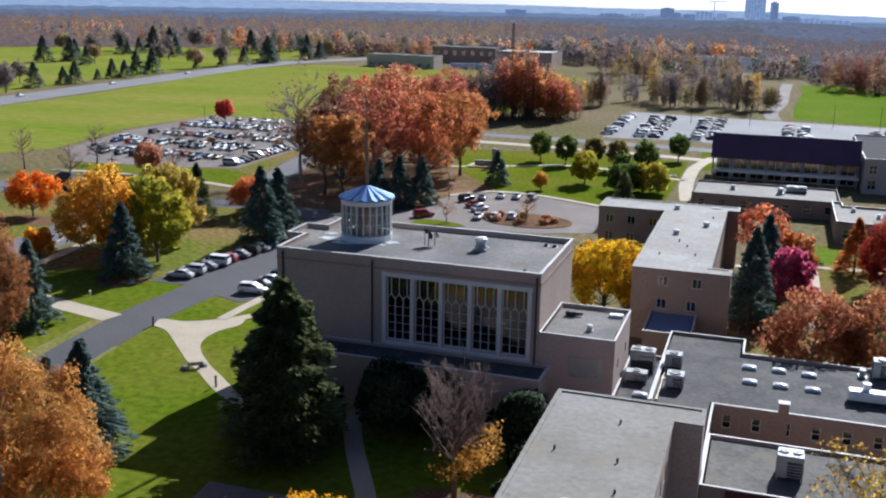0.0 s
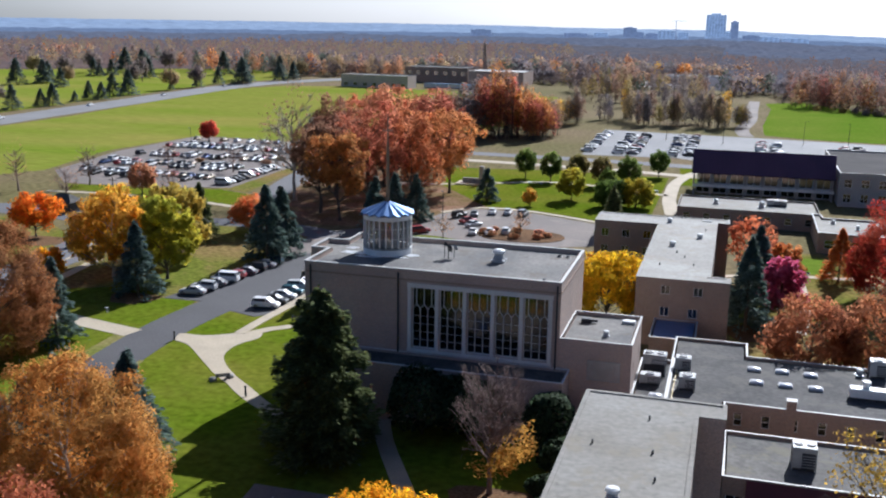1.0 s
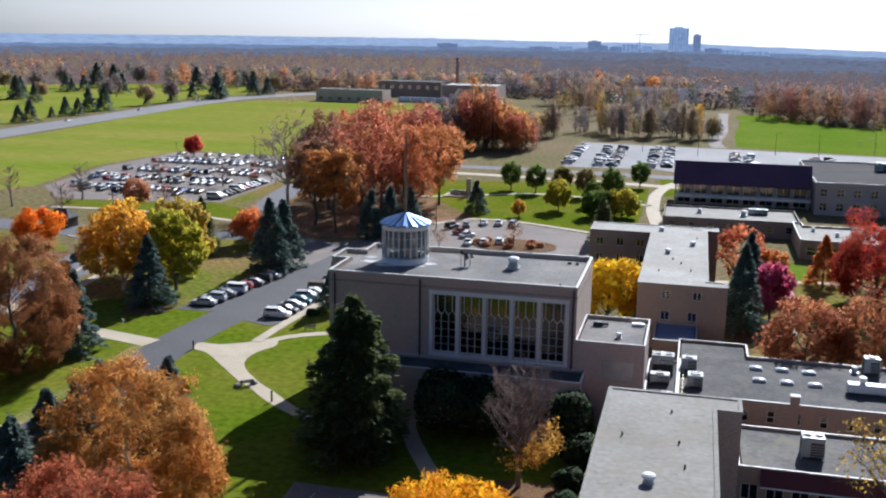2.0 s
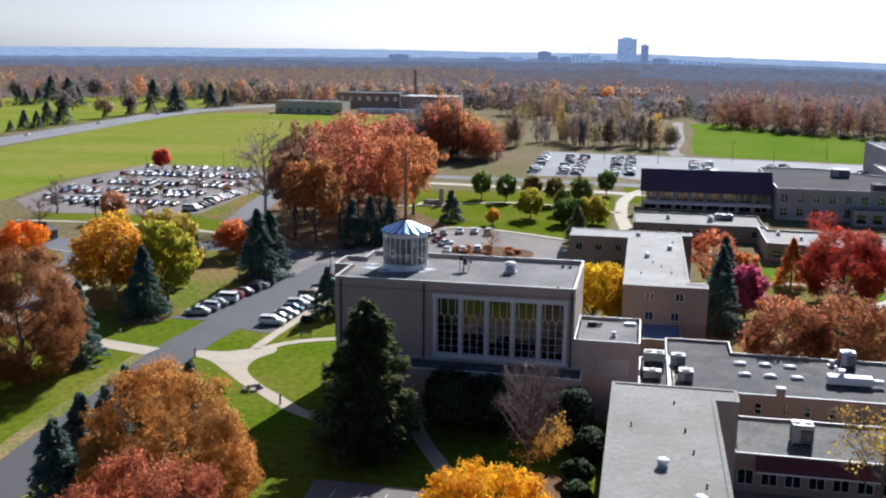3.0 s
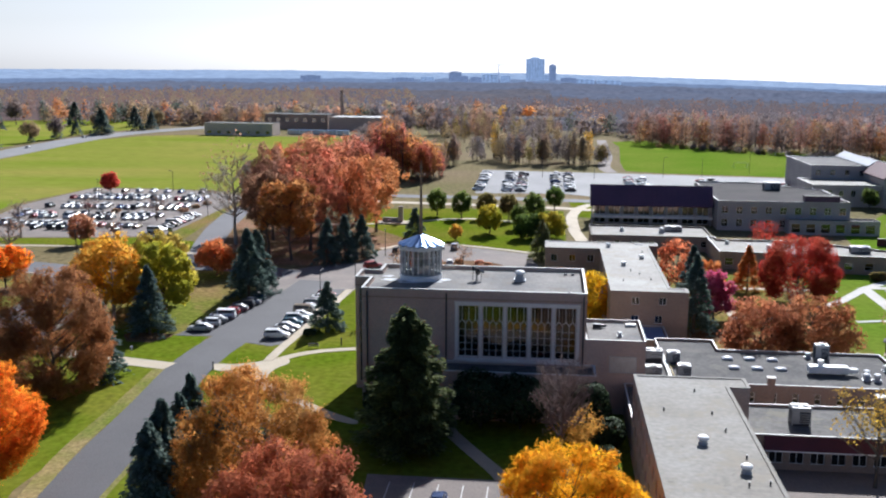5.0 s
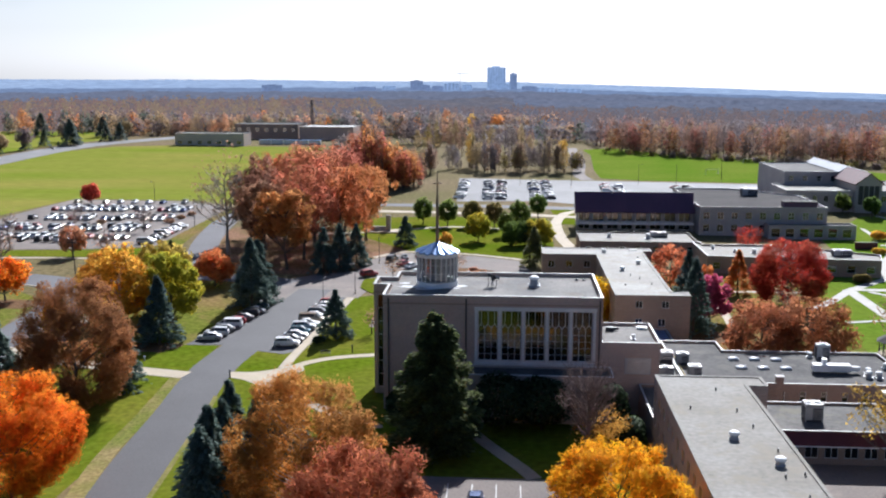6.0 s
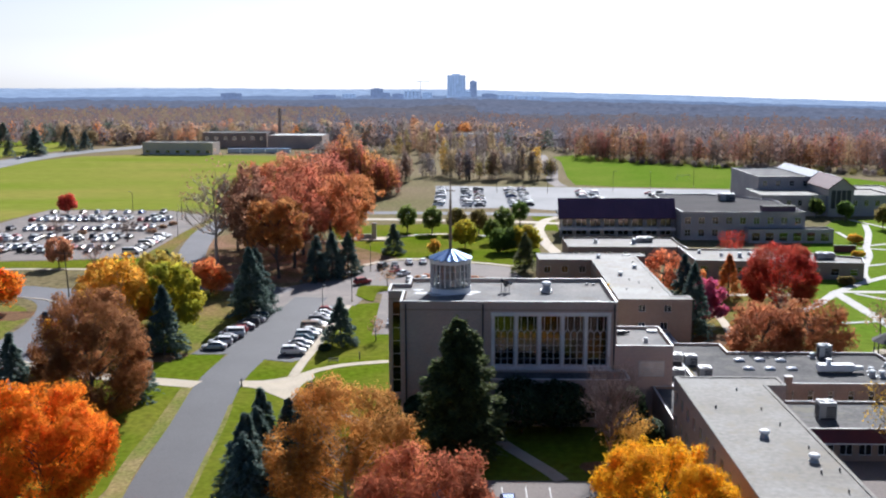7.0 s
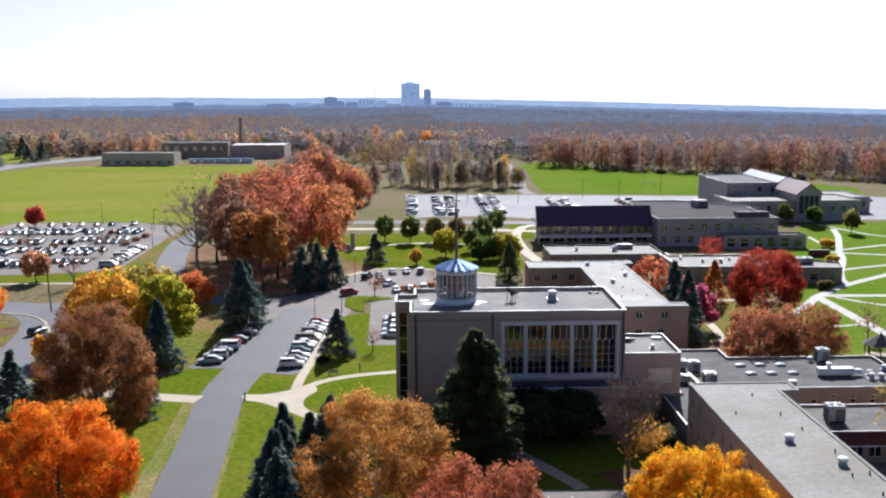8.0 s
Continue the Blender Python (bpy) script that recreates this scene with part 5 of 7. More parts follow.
broad_tree("maple_tree", "bright yellow maple beside the classroom wing", 14.9, 7.2, "yellow", 80000, 0.17, 15, 1.8, at=(-26.4, 54, 0), fullness=0.45, lumps=0.12, rise=0.8, dense=0.4)
bare = broad_tree("bare_tree", "nearly bare tree with yellow leaves remaining low down", 14.8, 4.8, "amber", 9000, 0.13, 16, 2.2, "twig", 0.3, (-26.8, 84.9, 0), 0.2, 0.26, "", 5, "tree", 64, lambda P: P[:, 2] < 5.0 + 0.55 * P[:, 0])
conifer("pine_tree", "large dark green pine before the chapel", 17.8, 5.1, "pine", 46000, 17, (-46.4, 88.6, 0), 0.06, "", 0.25, 0.52, 0.02, 0.45)
for k, (x, y, h, r) in enumerate(((-68.3, 59.2, 13.2, 4.3), (-69.8, 66.3, 13.2, 4.0), (-69.4, 70.2, 12.6, 3.7), (-70.0, 75.6, 12.8, 3.7), (-67.2, 78.2, 10.8, 3.2), (-65.0, 80.6, 12.2, 4.2))):
    conifer("spruce_tree", "blue-green spruce in a row beside the drive", h, r, "spruce", 9500, 20 + k, (x, y, 0), 0.25, "spruces beside the drive", 0.24, 0.85, 0.05, 0.4)
conifer("spruce_tree", "blue-green spruce behind an oak", 12.6, 3.3, "spruce", 6000, 26, (-97.2, 110.5, 0), 0.25, "", 0.27)
conifer("spruce_tree", "dark spruce across the drive", 12.2, 3.8, "spruce", 6000, 27, (-113.2, 103.5, 0), 0.25, "", 0.27)
conifer("spruce_tree", "dark spruce in a brown leaf bed", 12.9, 3.7, "spruce", 7000, 28, (-100.3, 135.8, 0), 0.22, "", 0.28)
conifer("spruce_tree", "broad dark spruce at the end of the parking bays", 14.8, 4.3, "spruce", 7000, 29, (-90.8, 165, 0), 0.22, "pair of spruces", 0.3)
conifer("spruce_tree", "broad dark spruce at the end of the parking bays", 13.4, 4.2, "spruce", 7000, 30, (-91.0, 172, 0), 0.22, "pair of spruces", 0.3)
conifer("spruce_tree", "small dark spruce beside the parked cars", 9.0, 3.0, "spruce", 5000, 31, (-69.2, 143.5, 0), 0.22, "", 0.26)
conifer("spruce_tree", "dark spruce among yellow trees", 12.2, 3.4, "pine", 4500, 32, (-111.5, 176, 0), 0.22, "", 0.3)
for k, (x, y, h) in enumerate(((-82.6, 203, 11.4), (-79.2, 207, 11.8), (-75.8, 212, 10.8))):
    conifer("spruce_tree", "dark spruce before the red maples", h, 3.2, "spruce", 4500, 33 + k, (x, y, 0), 0.22, "spruces before the maples", 0.3)
conifer("spruce_tree", "small dark spruce on the green lawn", 8.8, 2.9, "spruce", 4000, 36, (-66.3, 242, 0), 0.2, "", 0.3)
conifer("spruce_tree", "small conifer beside the dormitory", 10.5, 3.0, "pine", 4000, 37, (-30.5, 214, 0), 0.2, "", 0.3)
conifer("spruce_tree", "tall dark spruce beside the dormitory", 14.8, 3.6, "spruce", 7000, 38, (-2.2, 148.6, 0), 0.2, "spruces beside the dormitory", 0.28)
conifer("spruce_tree", "tall dark spruce beside the dormitory", 13.6, 3.4, "spruce", 6000, 39, (-0.4, 165, 0), 0.2, "spruces beside the dormitory", 0.28)
broad_tree("ash_tree", "yellow-green ash beside the parked cars", 14.6, 4.9, "lime", 13000, 0.26, 41, 2.5, at=(-101.6, 147, 0))
broad_tree("birch_tree", "golden yellow birch across the drive", 16.4, 6.8, "birch", 14000, 0.25, 42, 2.5, "bark_pale", at=(-111, 144.5, 0))
broad_tree("birch_tree", "golden yellow birch across the drive", 14.6, 5.4, "birch", 13000, 0.25, 43, 2.2, "bark_pale", at=(-117, 154, 0))
broad_tree("birch_tree", "golden yellow birch across the drive", 14.6, 5.6, "olive_gold", 13000, 0.25, 44, 2.2, "bark_pale", at=(-107.5, 160, 0))
broad_tree("maple_tree", "small orange-red maple beside the drive", 8.6, 4.6, "coral", 7000, 0.24, 45, 1.5, at=(-105, 186.5, 0))
broad_tree("maple_tree", "orange-red maple in the bend of the drive", 9.6, 4.8, "vivid", 7000, 0.24, 46, 2.0, at=(-146, 168, 0))
broad_tree("maple_tree", "golden maple behind the chapel annex", 11.6, 5.6, "gold_bright", 12000, 0.22, 47, 1.5, at=(-23.2, 147.5, 0))
broad_tree("plum_tree", "magenta-leaved plum beside the spruces", 10.0, 3.6, "magenta", 7000, 0.26, 48, 1.0, at=(3.2, 160, 0), fullness=0.35)
broad_tree("maple_tree", "large crimson maple on the quad", 14.3, 7.8, "red", 42000, 0.21, 49, 1.0, at=(22, 174, 0), fullness=0.42, lumps=0.04, dense=1.0)
broad_tree("crabapple_tree", "rust-brown crabapple with spreading crown", 10.2, 6.4, "russet", 12500, 0.19, 50, 1.2, at=(6, 131.6, 0), fullness=0.45, twigs=7, n_limb=30, lumps=0.18, dense=-0.2)
broad_tree("crabapple_tree", "rust-red crabapple with spreading crown", 10.6, 6.8, "russet", 12500, 0.19, 51, 1.2, at=(15.4, 133.6, 0), fullness=0.45, twigs=7, n_limb=30, lumps=0.18, dense=-0.2)
broad_tree("maple_tree", "thin orange maple behind the dormitory", 12.8, 4.8, "grove_rust", 3600, 0.24, 52, 2.0, at=(-1.2, 181, 0), twigs=3, n_limb=20, dense=-0.8)
broad_tree("maple_tree", "small orange maple beside the dormitory", 8.5, 3.2, "orange", 3000, 0.3, 53, 1.5, at=(4.5, 176, 0))
conifer("larch_tree", "slender golden-brown larch beside the path", 10.0, 2.8, "tawny", 3500, 54, (14.4, 186, 0), 0.1, "", 0.28)
broad_tree("bare_tree", "small thin red tree before the residence", 9.0, 3.4, "red", 1000, 0.2, 55, 1.5, "twig", at=(27.5, 233, 0), twigs=3)
broad_tree("bare_tree", "small thin tree on the quad lawn", 8.0, 3.0, "brown", 300, 0.2, 56, 1.5, "twig", at=(34.2, 150, 0), twigs=4, n_limb=14)
broad_tree("bare_tree", "small grey leafless tree before the crimson maple", 8.4, 3.2, "brown", 300, 0.2, 57, 1.5, "twig", at=(17.4, 158, 0), twigs=5, n_limb=16)
broad_tree("bare_tree", "thin tree with sparse yellow leaves beside the refectory", 11.4, 6.2, "amber", 1500, 0.15, 58, 3.5, "bark", at=(9.6, 82.6, 0), twigs=6, n_limb=24, r0=0.22, lumps=0.3, dense=-3.0)
# maples behind the chapel
for k, (x, y, h, r, lf) in enumerate(((-100.5, 213, 23, 6.4, "umber"), (-92.5, 206, 21.5, 6.6, "rust"), (-91, 220, 26, 9.0, "brick"), (-105, 234, 27, 7.8, "umber"), (-92, 240, 28, 9.6, "brick"), (-99, 254, 28, 9.6, "crimson"),
                                    (-88, 266, 27, 9.6, "crimson"), (-107, 262, 26, 9.0, "rust"), (-95, 284, 25, 9.0, "brick"), (-83, 230, 23, 8.2, "rust"), (-79, 251, 23.5, 8.2, "rust"), (-112, 246, 22, 5.0, "umber"))):
    broad_tree("maple_tree", "tall %s maple in the grove behind the chapel" % {"rust": "rust-orange", "crimson": "crimson-brown", "brick": "brick-red", "umber": "dull brown"}[lf], h, r, "grove_" + lf, 9300, 0.275, 60 + k, 6.0, at=(x, y, 0), group="maple grove", fullness=0.58, lumps=0.34, rise=1.2, dense=-1.5)
broad_tree("bare_tree", "tall pale leafless sycamore beside the grove", 31, 10.5, "brown", 500, 0.3, 75, 7.0, "bark_pale", at=(-113.0, 226, 0), twigs=8, n_limb=26, r0=0.5)
# young trees on the north lawn
young = broad_tree("young_tree", "young green tree turning brown on the lawn", 9.0, 3.1, "green", 3400, 0.27, 80, 1.8, at=(-64.9, 284, 0), group="young lawn trees", fullness=0.35, lumps=0.08)
young2 = broad_tree("young_tree", "young olive-brown tree on the lawn", 8.9, 3.0, "olive", 3400, 0.27, 81, 1.8, at=(-48.8, 281, 0), group="young lawn trees", fullness=0.35, lumps=0.08)
for src, x, y, s in ((young, -56.6, 280, 1.0), (young, -33.5, 275.5, 1.05), (young2, -41.5, 277.7, 1.0), (young, -27, 300, 0.95), (young, -37.6, 262, 0.85)):
    copy_thing(src, pose(x, y, 0, 0, 0, x * 7) @ Matrix.Scale(s, 4))
broad_tree("young_tree", "yellow-green young tree on the lawn", 8.4, 3.8, "lime", 3000, 0.34, 82, 1.6, at=(-46, 252, 0))
broad_tree("round_tree", "rounded light green tree on the lawn", 7.6, 4.6, "lime", 4200, 0.34, 83, 0.8, at=(-28.6, 247, 0), lumps=0.08)
broad_tree("round_tree", "rounded dark green tree on the lawn", 7.0, 4.2, "green", 4000, 0.34, 84, 0.6, at=(-34.8, 246, 0), lumps=0.08)
broad_tree("young_tree", "small yellow tree beside the turning circle", 4.6, 1.9, "gold", 1000, 0.28, 85, 1.0, at=(-54.6, 240, 0))
broad_tree("maple_tree", "small round red maple beyond the car park", 7.6, 3.6, "scarlet", 3600, 0.34, 86, 1.2, at=(-194, 326, 0), lumps=0.06)
for k, (x, y, h) in enumerate(((-187, 213, 14), (-175.5, 227.5, 13), (-166, 205, 11), (-150, 262, 9), (-142, 213.6, 9.5), (-172, 262, 8))):
    broad_tree("bare_tree", "thin nearly leafless tree near the car park", h, 3.8, "brown" if k % 2 else "rust", 260, 0.12, 90 + k, 2.5, "twig", at=(x, y, 0), twigs=7, n_limb=24, group="bare trees near the car park")
broad_tree("maple_tree", "small rust-red tree beside the path", 8.0, 3.6, "rust", 2600, 0.32, 97, 1.6, at=(-154, 220, 0), twigs=2)
broad_tree("young_tree", "small bright yellow tree beside the drive", 5.0, 2.4, "yellow", 1800, 0.28, 98, 0.8, at=(-122.5, 142, 0))
broad_tree("young_tree", "small thin tree on the chapel lawn", 5.0, 1.9, "brown", 220, 0.16, 99, 1.4, at=(-62.8, 146, 0), twigs=3)
broad_tree("young_tree", "small brown tree on the planted island", 5.6, 2.6, "brown", 260, 0.18, 100, 1.2, at=(-49.5, 205, 0), twigs=3)
broad_tree("young_tree", "small brown tree at the turning circle", 5.2, 2.4, "brown", 240, 0.18, 101, 1.2, at=(-64.5, 196, 0), twigs=3)
for k, (x, y, h) in enumerate(((80, 318, 7.5), (86.5, 308, 8), (93, 292, 8.5))):
    broad_tree("young_tree", ("young green tree before the library", "young green tree before the library", "young rust-green tree on the quad")[k], h, 2.8, "green" if k < 2 else "olive", 1800, 0.36, 104 + k, 1.6, at=(x, y, 0), lumps=0.08)
# shrubs
for k, (x, y, r, h, lf, lab) in enumerate(((-37.6, 96.4, 4.3, 8.0, "yew", "large clipped dark yew before the chapel"), (-32.2, 96.6, 3.8, 7.8, "yew", "large clipped dark yew before the chapel"), (-23.0, 96.6, 2.8, 7.2, "yew", "tall rounded dark yew beside the aisle"),
                                          (-20.9, 91.0, 2.4, 4.0, "yew", "rounded dark yew beside the wing"), (-21.4, 85.5, 1.9, 2.4, "yew", "low clipped yew beside the wing"), (-21.2, 80.5, 1.8, 2.0, "yew", "low clipped yew beside the wing"), (-52.4, 101.0, 2.4, 3.6, "yew", "dark yew at the chapel corner"),
                                          (-71.6, 138.8, 1.0, 1.2, "yew", "small dark shrub beside the pavement"), (46.5, 200.2, 2.0, 2.2, "olive", "rounded olive shrub beside the path"), (38, 132, 2.2, 2.6, "yew", "dark shrub beside the gazebo"))):
    shrub("yew_shrub" if lf == "yew" else "shrub", lab, r, h, lf, int(1500 + 900 * r), 0.2, 110 + k, (x, y, 0))
for k in range(8):
    a = k * 0.8
    shrub("shrub", "small rust-brown shrub on the planted island", 1.1, 1.1, "rust", 350, 0.2, 130 + k, (-50.5 + 7 * math.cos(a), 204.2 + 3.4 * math.sin(a), 0.12))

for k, (x, y, r) in enumerate(((-148.5, 281, 1.9), (-147.6, 290, 1.7), (-146.5, 298, 1.6), (-170, 277, 1.5))):
    shrub("shrub", "low brown shrub on a car park island", r, 1.3, "brown", 500, 0.22, 145 + k, (x, y, 0.04))

# golf-course trees: a few kinds, repeated
g_con = conifer("golf_conifer", "dark conifer on the golf course", 12, 4.2, "hazed_needles", 1500, 140, (-340, 397, 0), 0.2, "golf conifers", 0.55)
for x, y, s in ((-338.6, 416, 0.75), (-337, 423, 0.95), (-416, 534, 1.0), (-341, 446, 0.5), (-343, 461, 0.85), (-338, 465, 0.8), (-346, 487, 1.1), (-343, 498, 1.2), (-419, 638, 1.2), (-344, 545, 0.5), (-342, 574, 0.8), (-345, 606, 0.9),
                (-454, 540, 1.4), (-446, 556, 1.3), (-450, 566, 1.2), (-470, 644, 1.1), (-460, 652, 1.0), (-462, 640, 0.8), (-352, 384, 1.2), (-362, 372, 1.0), (-392, 700, 1.5), (-344, 700, 1.3), (-480, 700, 1.6), (-470, 708, 1.5), (-330, 612, 1.5), (-333, 622, 1.35), (-323, 655, 1.0), (-318, 668, 1.1)):
    copy_thing(g_con, pose(x, y, 0, 0, 0, x * 13 % 360) @ Matrix.Scale(s, 4))
g_dec = broad_tree("golf_tree", "golden-brown tree on the golf course", 13, 5.0, "far_gold", 1600, 0.5, 141, 3.0, at=(-343, 543, 0), group="golf trees")
g_dec2 = broad_tree("golf_tree", "thin brown tree on the golf course", 15, 5.5, "far_brown", 1400, 0.5, 142, 4.0, at=(-340, 569, 0), group="golf trees", twigs=1)
for src, x, y, s in ((g_dec2, -332, 369, 0.9), (g_dec2, -338, 376, 0.9), (g_dec2, -380, 560, 1.0), (g_dec, -430, 560, 0.9), (g_dec2, -345, 640, 1.0), (g_dec, -352, 655, 1.0), (g_dec2, -360, 410, 0.8), (g_dec, -326, 700, 1.0), (g_dec2, -494, 675, 1.2), (g_dec2, -470, 610, 1.1), (g_dec2, -400, 600, 1.1), (g_dec, -520, 640, 1.1), (g_dec2, -440, 700, 1.3), (g_dec, -298, 790, 1.0)):
    copy_thing(src, pose(x, y, 0, 0, 0, y * 11 % 360) @ Matrix.Scale(s, 4))


# ---- woods ----
def inside(poly, x, y):
    c, n = False, len(poly)
    for i in range(n):
        (x0, y0), (x1, y1) = poly[i], poly[i - 1]
        if (y0 > y) != (y1 > y) and x < (x1 - x0) * (y - y0) / (y1 - y0) + x0:
            c = not c
    return c


def puff_points(rng, n, H, R, low, lobes=7):
    """Leaf points of one far crown: a full uneven dome of ascending lobes, each a loose shell of sprays."""
    f = (np.arange(lobes) + rng.uniform(0, 1, lobes)) / lobes
    a = np.arange(lobes) * 2.4 + rng.uniform(0, 6.28)
    half = 0.5 * (H - low)
    rl = R * rng.uniform(0.36, 0.56, lobes)
    reach = np.maximum(0, R * np.sqrt(np.clip(1.03 - np.abs(f - 0.38) ** 1.5 * 2.2, 0.05, 1)) - rl) * rng.uniform(0.8, 1.15, lobes)
    C = np.stack([reach * np.cos(a), reach * np.sin(a), low + rl * 0.7 + np.maximum(0.2, H - low - 1.9 * rl) * f], 1)
    ib = rng.integers(0, lobes, n)
    d = rng.normal(size=(n, 3))
    d /= np.linalg.norm(d, axis=1)[:, None]
    P = C[ib] + d * (rl[ib] * rng.uniform(0.35, 1.1, n) ** 0.6)[:, None] * np.array([0.95, 0.95, 1.25])
    P[:, 2] = np.clip(P[:, 2], low * 0.5, H)
    o = 0.35 * d + (P - np.array([0, 0, low + half * 0.8])) / np.array([R, R, half])
    return P, o / (np.linalg.norm(o, axis=1)[:, None] + 1e-9)


def wood(name, label, spots, leaf, quads, size, seed, trunk="twig", clear=0.12, stems=1, kind="stuff"):
    """Many trees as one mesh of leaf clumps, and one of their stems."""
    rng = np.random.default_rng(seed)
    Q, T, N = [], [], []
    for x, y, h, r in spots:
        z = land(x, y)
        P, o = puff_points(rng, quads, h, r, h * clear * rng.uniform(0.6, 1.4), 11 if quads > 200 else (7 if quads > 70 else 4))
        Q.append(leaf_quads(P + np.array([x, y, z]), o, size * r, rng))
        N.append(soft_normals(o, rng, 0.06))
        for q in range(stems):
            w = 0.009 * h * (1.0 if q == 0 else 0.6)
            bx, by = (0, 0) if q == 0 else rng.uniform(-0.4, 0.4, 2) * r
            tx, ty = (0, 0) if q == 0 else (bx * 2.0, by * 2.0)
            for ux, uy in ((w, 0), (0, w)):
                T.append([[x + bx - ux, y + by - uy, z], [x + bx + ux, y + by + uy, z], [x + tx + ux * 0.3, y + ty + uy * 0.3, z + h * 0.85], [x + tx - ux * 0.3, y + ty - uy * 0.3, z + h * 0.85]])
    ob = sheet(name, np.concatenate(Q), 4, LEAF[leaf], None, "", np.concatenate(N))
    tagged(ob, label, "woods", "", kind)
    if stems:
        sheet("stems", np.array(T), 4, M[trunk], ob)


rw = random.Random(21)
TINT = {"maroon": "red-brown", "oak": "oak-brown", "brick": "brick-red", "spruce": "dark green", "far_rust": "dull rust", "far_brown": "dull brown", "far_gold": "dull gold", "far_green": "dull green", "far_orange": "dull orange", "far_crimson": "dull crimson", "far_lilac": "grey-lilac", "grove_brick": "brick-red", "grove_rust": "rust-orange", "grove_crimson": "crimson-brown"}


def plant(name, text, spots, quads, size, seed, clear, stems):
    """Sorts the spots by leaf colour and builds one wood of each colour."""
    for i, k in enumerate(sorted({q[0] for q in spots})):
        wood(name, text % TINT.get(k, k), [q[1:] for q in spots if q[0] == k], k, quads, size, seed + i, "bark", clear, stems)


spots = []
for k in range(108):      # tall wood beyond the grove
    x = -121 + 44 * (k % 36) / 35 + rw.uniform(-2, 2)
    hump = 16.5 + 12 * math.exp(-((x + 97) / 10) ** 2) + 3 * math.exp(-((x + 110) / 5) ** 2)
    spots.append((rw.choice(["grove_brick", "grove_rust", "grove_crimson", "russet", "grove_rust", "far_rust"] if x > -101 else ["brown", "far_rust", "far_lilac", "far_brown", "grove_brick"]), x, 370 + 10 * (k // 36) + (x + 122) * 0.25 + rw.uniform(-5, 5), hump * rw.uniform(0.72, 1.06), rw.uniform(3.0, 5.4)))
plant("tall_woods", "tall autumn wood with %s crowns", spots, 460, 0.085, 200, 0.17, 3)
spots = []
# clumps of slender trees beyond the north car park: place, height, number, leaf colours
for cx, cy, top, num, hues in ((-80, 440, 15, 7, ("far_gold", "olive", "gold")), (-75, 447, 17.5, 8, ("far_brown", "far_rust", "far_brown")), (-66, 470, 13, 5, ("far_lilac", "far_brown")), (-57, 478, 21, 5, ("far_gold", "olive", "gold")), (-52, 466, 16, 6, ("far_gold", "far_brown")),
                               (-46, 455, 17, 9, ("far_lilac", "far_rust", "far_brown")), (-38, 462, 13, 5, ("far_brown", "olive")), (-31, 456, 16.5, 7, ("far_rust", "far_brown", "far_gold")), (-24, 468, 14, 5, ("far_brown", "far_lilac")), (-18, 458, 18, 7, ("far_rust", "far_gold", "far_brown")),
                               (-12, 457, 18, 9, ("gold", "far_gold", "far_brown")), (-4, 460, 11.5, 6, ("far_lilac", "far_brown", "olive"))):
    for _ in range(num):
        spots.append((rw.choice(hues), cx + rw.gauss(0, 2.2), cy + rw.gauss(0, 4), top * rw.uniform(0.75, 1.03), rw.uniform(2.3, 3.6)))
for _ in range(40):      # looser trees behind the belt
    spots.append((rw.choice(["far_brown", "olive", "far_gold", "far_rust", "far_lilac"]), rw.uniform(-98, -20), rw.uniform(540, 660), rw.uniform(12, 22), rw.uniform(2.6, 4.2)))
for k, x, y, h, r in (("gold", -69, 825, 15, 7), ("orange", -47, 802, 16, 8), ("rust", -88, 770, 22, 6), ("far_gold", -120, 740, 18, 6), ("gold", -188, 735, 12, 7), ("brick", -205, 745, 15, 7), ("far_lilac", -96, 640, 26, 6), ("far_lilac", -104, 650, 24, 6), ("far_brown", -90, 655, 25, 5)):
    spots.append((k, x, y, h, r))
plant("slender_woods", "belt of slender thin trees with %s leaves", spots, 420, 0.10, 212, 0.14, 3)
spots = []
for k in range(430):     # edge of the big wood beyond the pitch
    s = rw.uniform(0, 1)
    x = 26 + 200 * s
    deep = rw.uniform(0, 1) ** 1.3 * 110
    # deeper rows take more lilac and brown, for haze put into the tone
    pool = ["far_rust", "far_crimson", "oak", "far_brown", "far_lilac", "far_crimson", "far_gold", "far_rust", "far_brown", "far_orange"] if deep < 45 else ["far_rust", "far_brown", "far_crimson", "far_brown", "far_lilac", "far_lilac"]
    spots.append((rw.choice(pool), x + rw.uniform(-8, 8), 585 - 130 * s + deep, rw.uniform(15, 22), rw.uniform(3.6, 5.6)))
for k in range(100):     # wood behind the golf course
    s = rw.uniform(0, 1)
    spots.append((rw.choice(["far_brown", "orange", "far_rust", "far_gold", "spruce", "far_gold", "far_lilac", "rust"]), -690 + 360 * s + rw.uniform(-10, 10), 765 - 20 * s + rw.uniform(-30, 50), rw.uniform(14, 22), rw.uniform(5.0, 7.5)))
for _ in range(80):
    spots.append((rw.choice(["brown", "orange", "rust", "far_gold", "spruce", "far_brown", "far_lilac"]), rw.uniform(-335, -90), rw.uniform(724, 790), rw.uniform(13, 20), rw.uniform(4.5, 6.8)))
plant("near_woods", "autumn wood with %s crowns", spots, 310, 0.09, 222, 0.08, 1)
spots = []
for _ in range(70):
    s = rw.uniform(0, 1)
    spots.append((rw.choice(["olive", "far_brown"]), 34 + 184 * s, 570 - 128 * s + rw.uniform(-3, 3), rw.uniform(2.6, 4.6), rw.uniform(2.2, 3.2)))
plant("hedge_woods", "low scrub line with %s leaves", spots, 120, 0.16, 234, 0.02, 0)

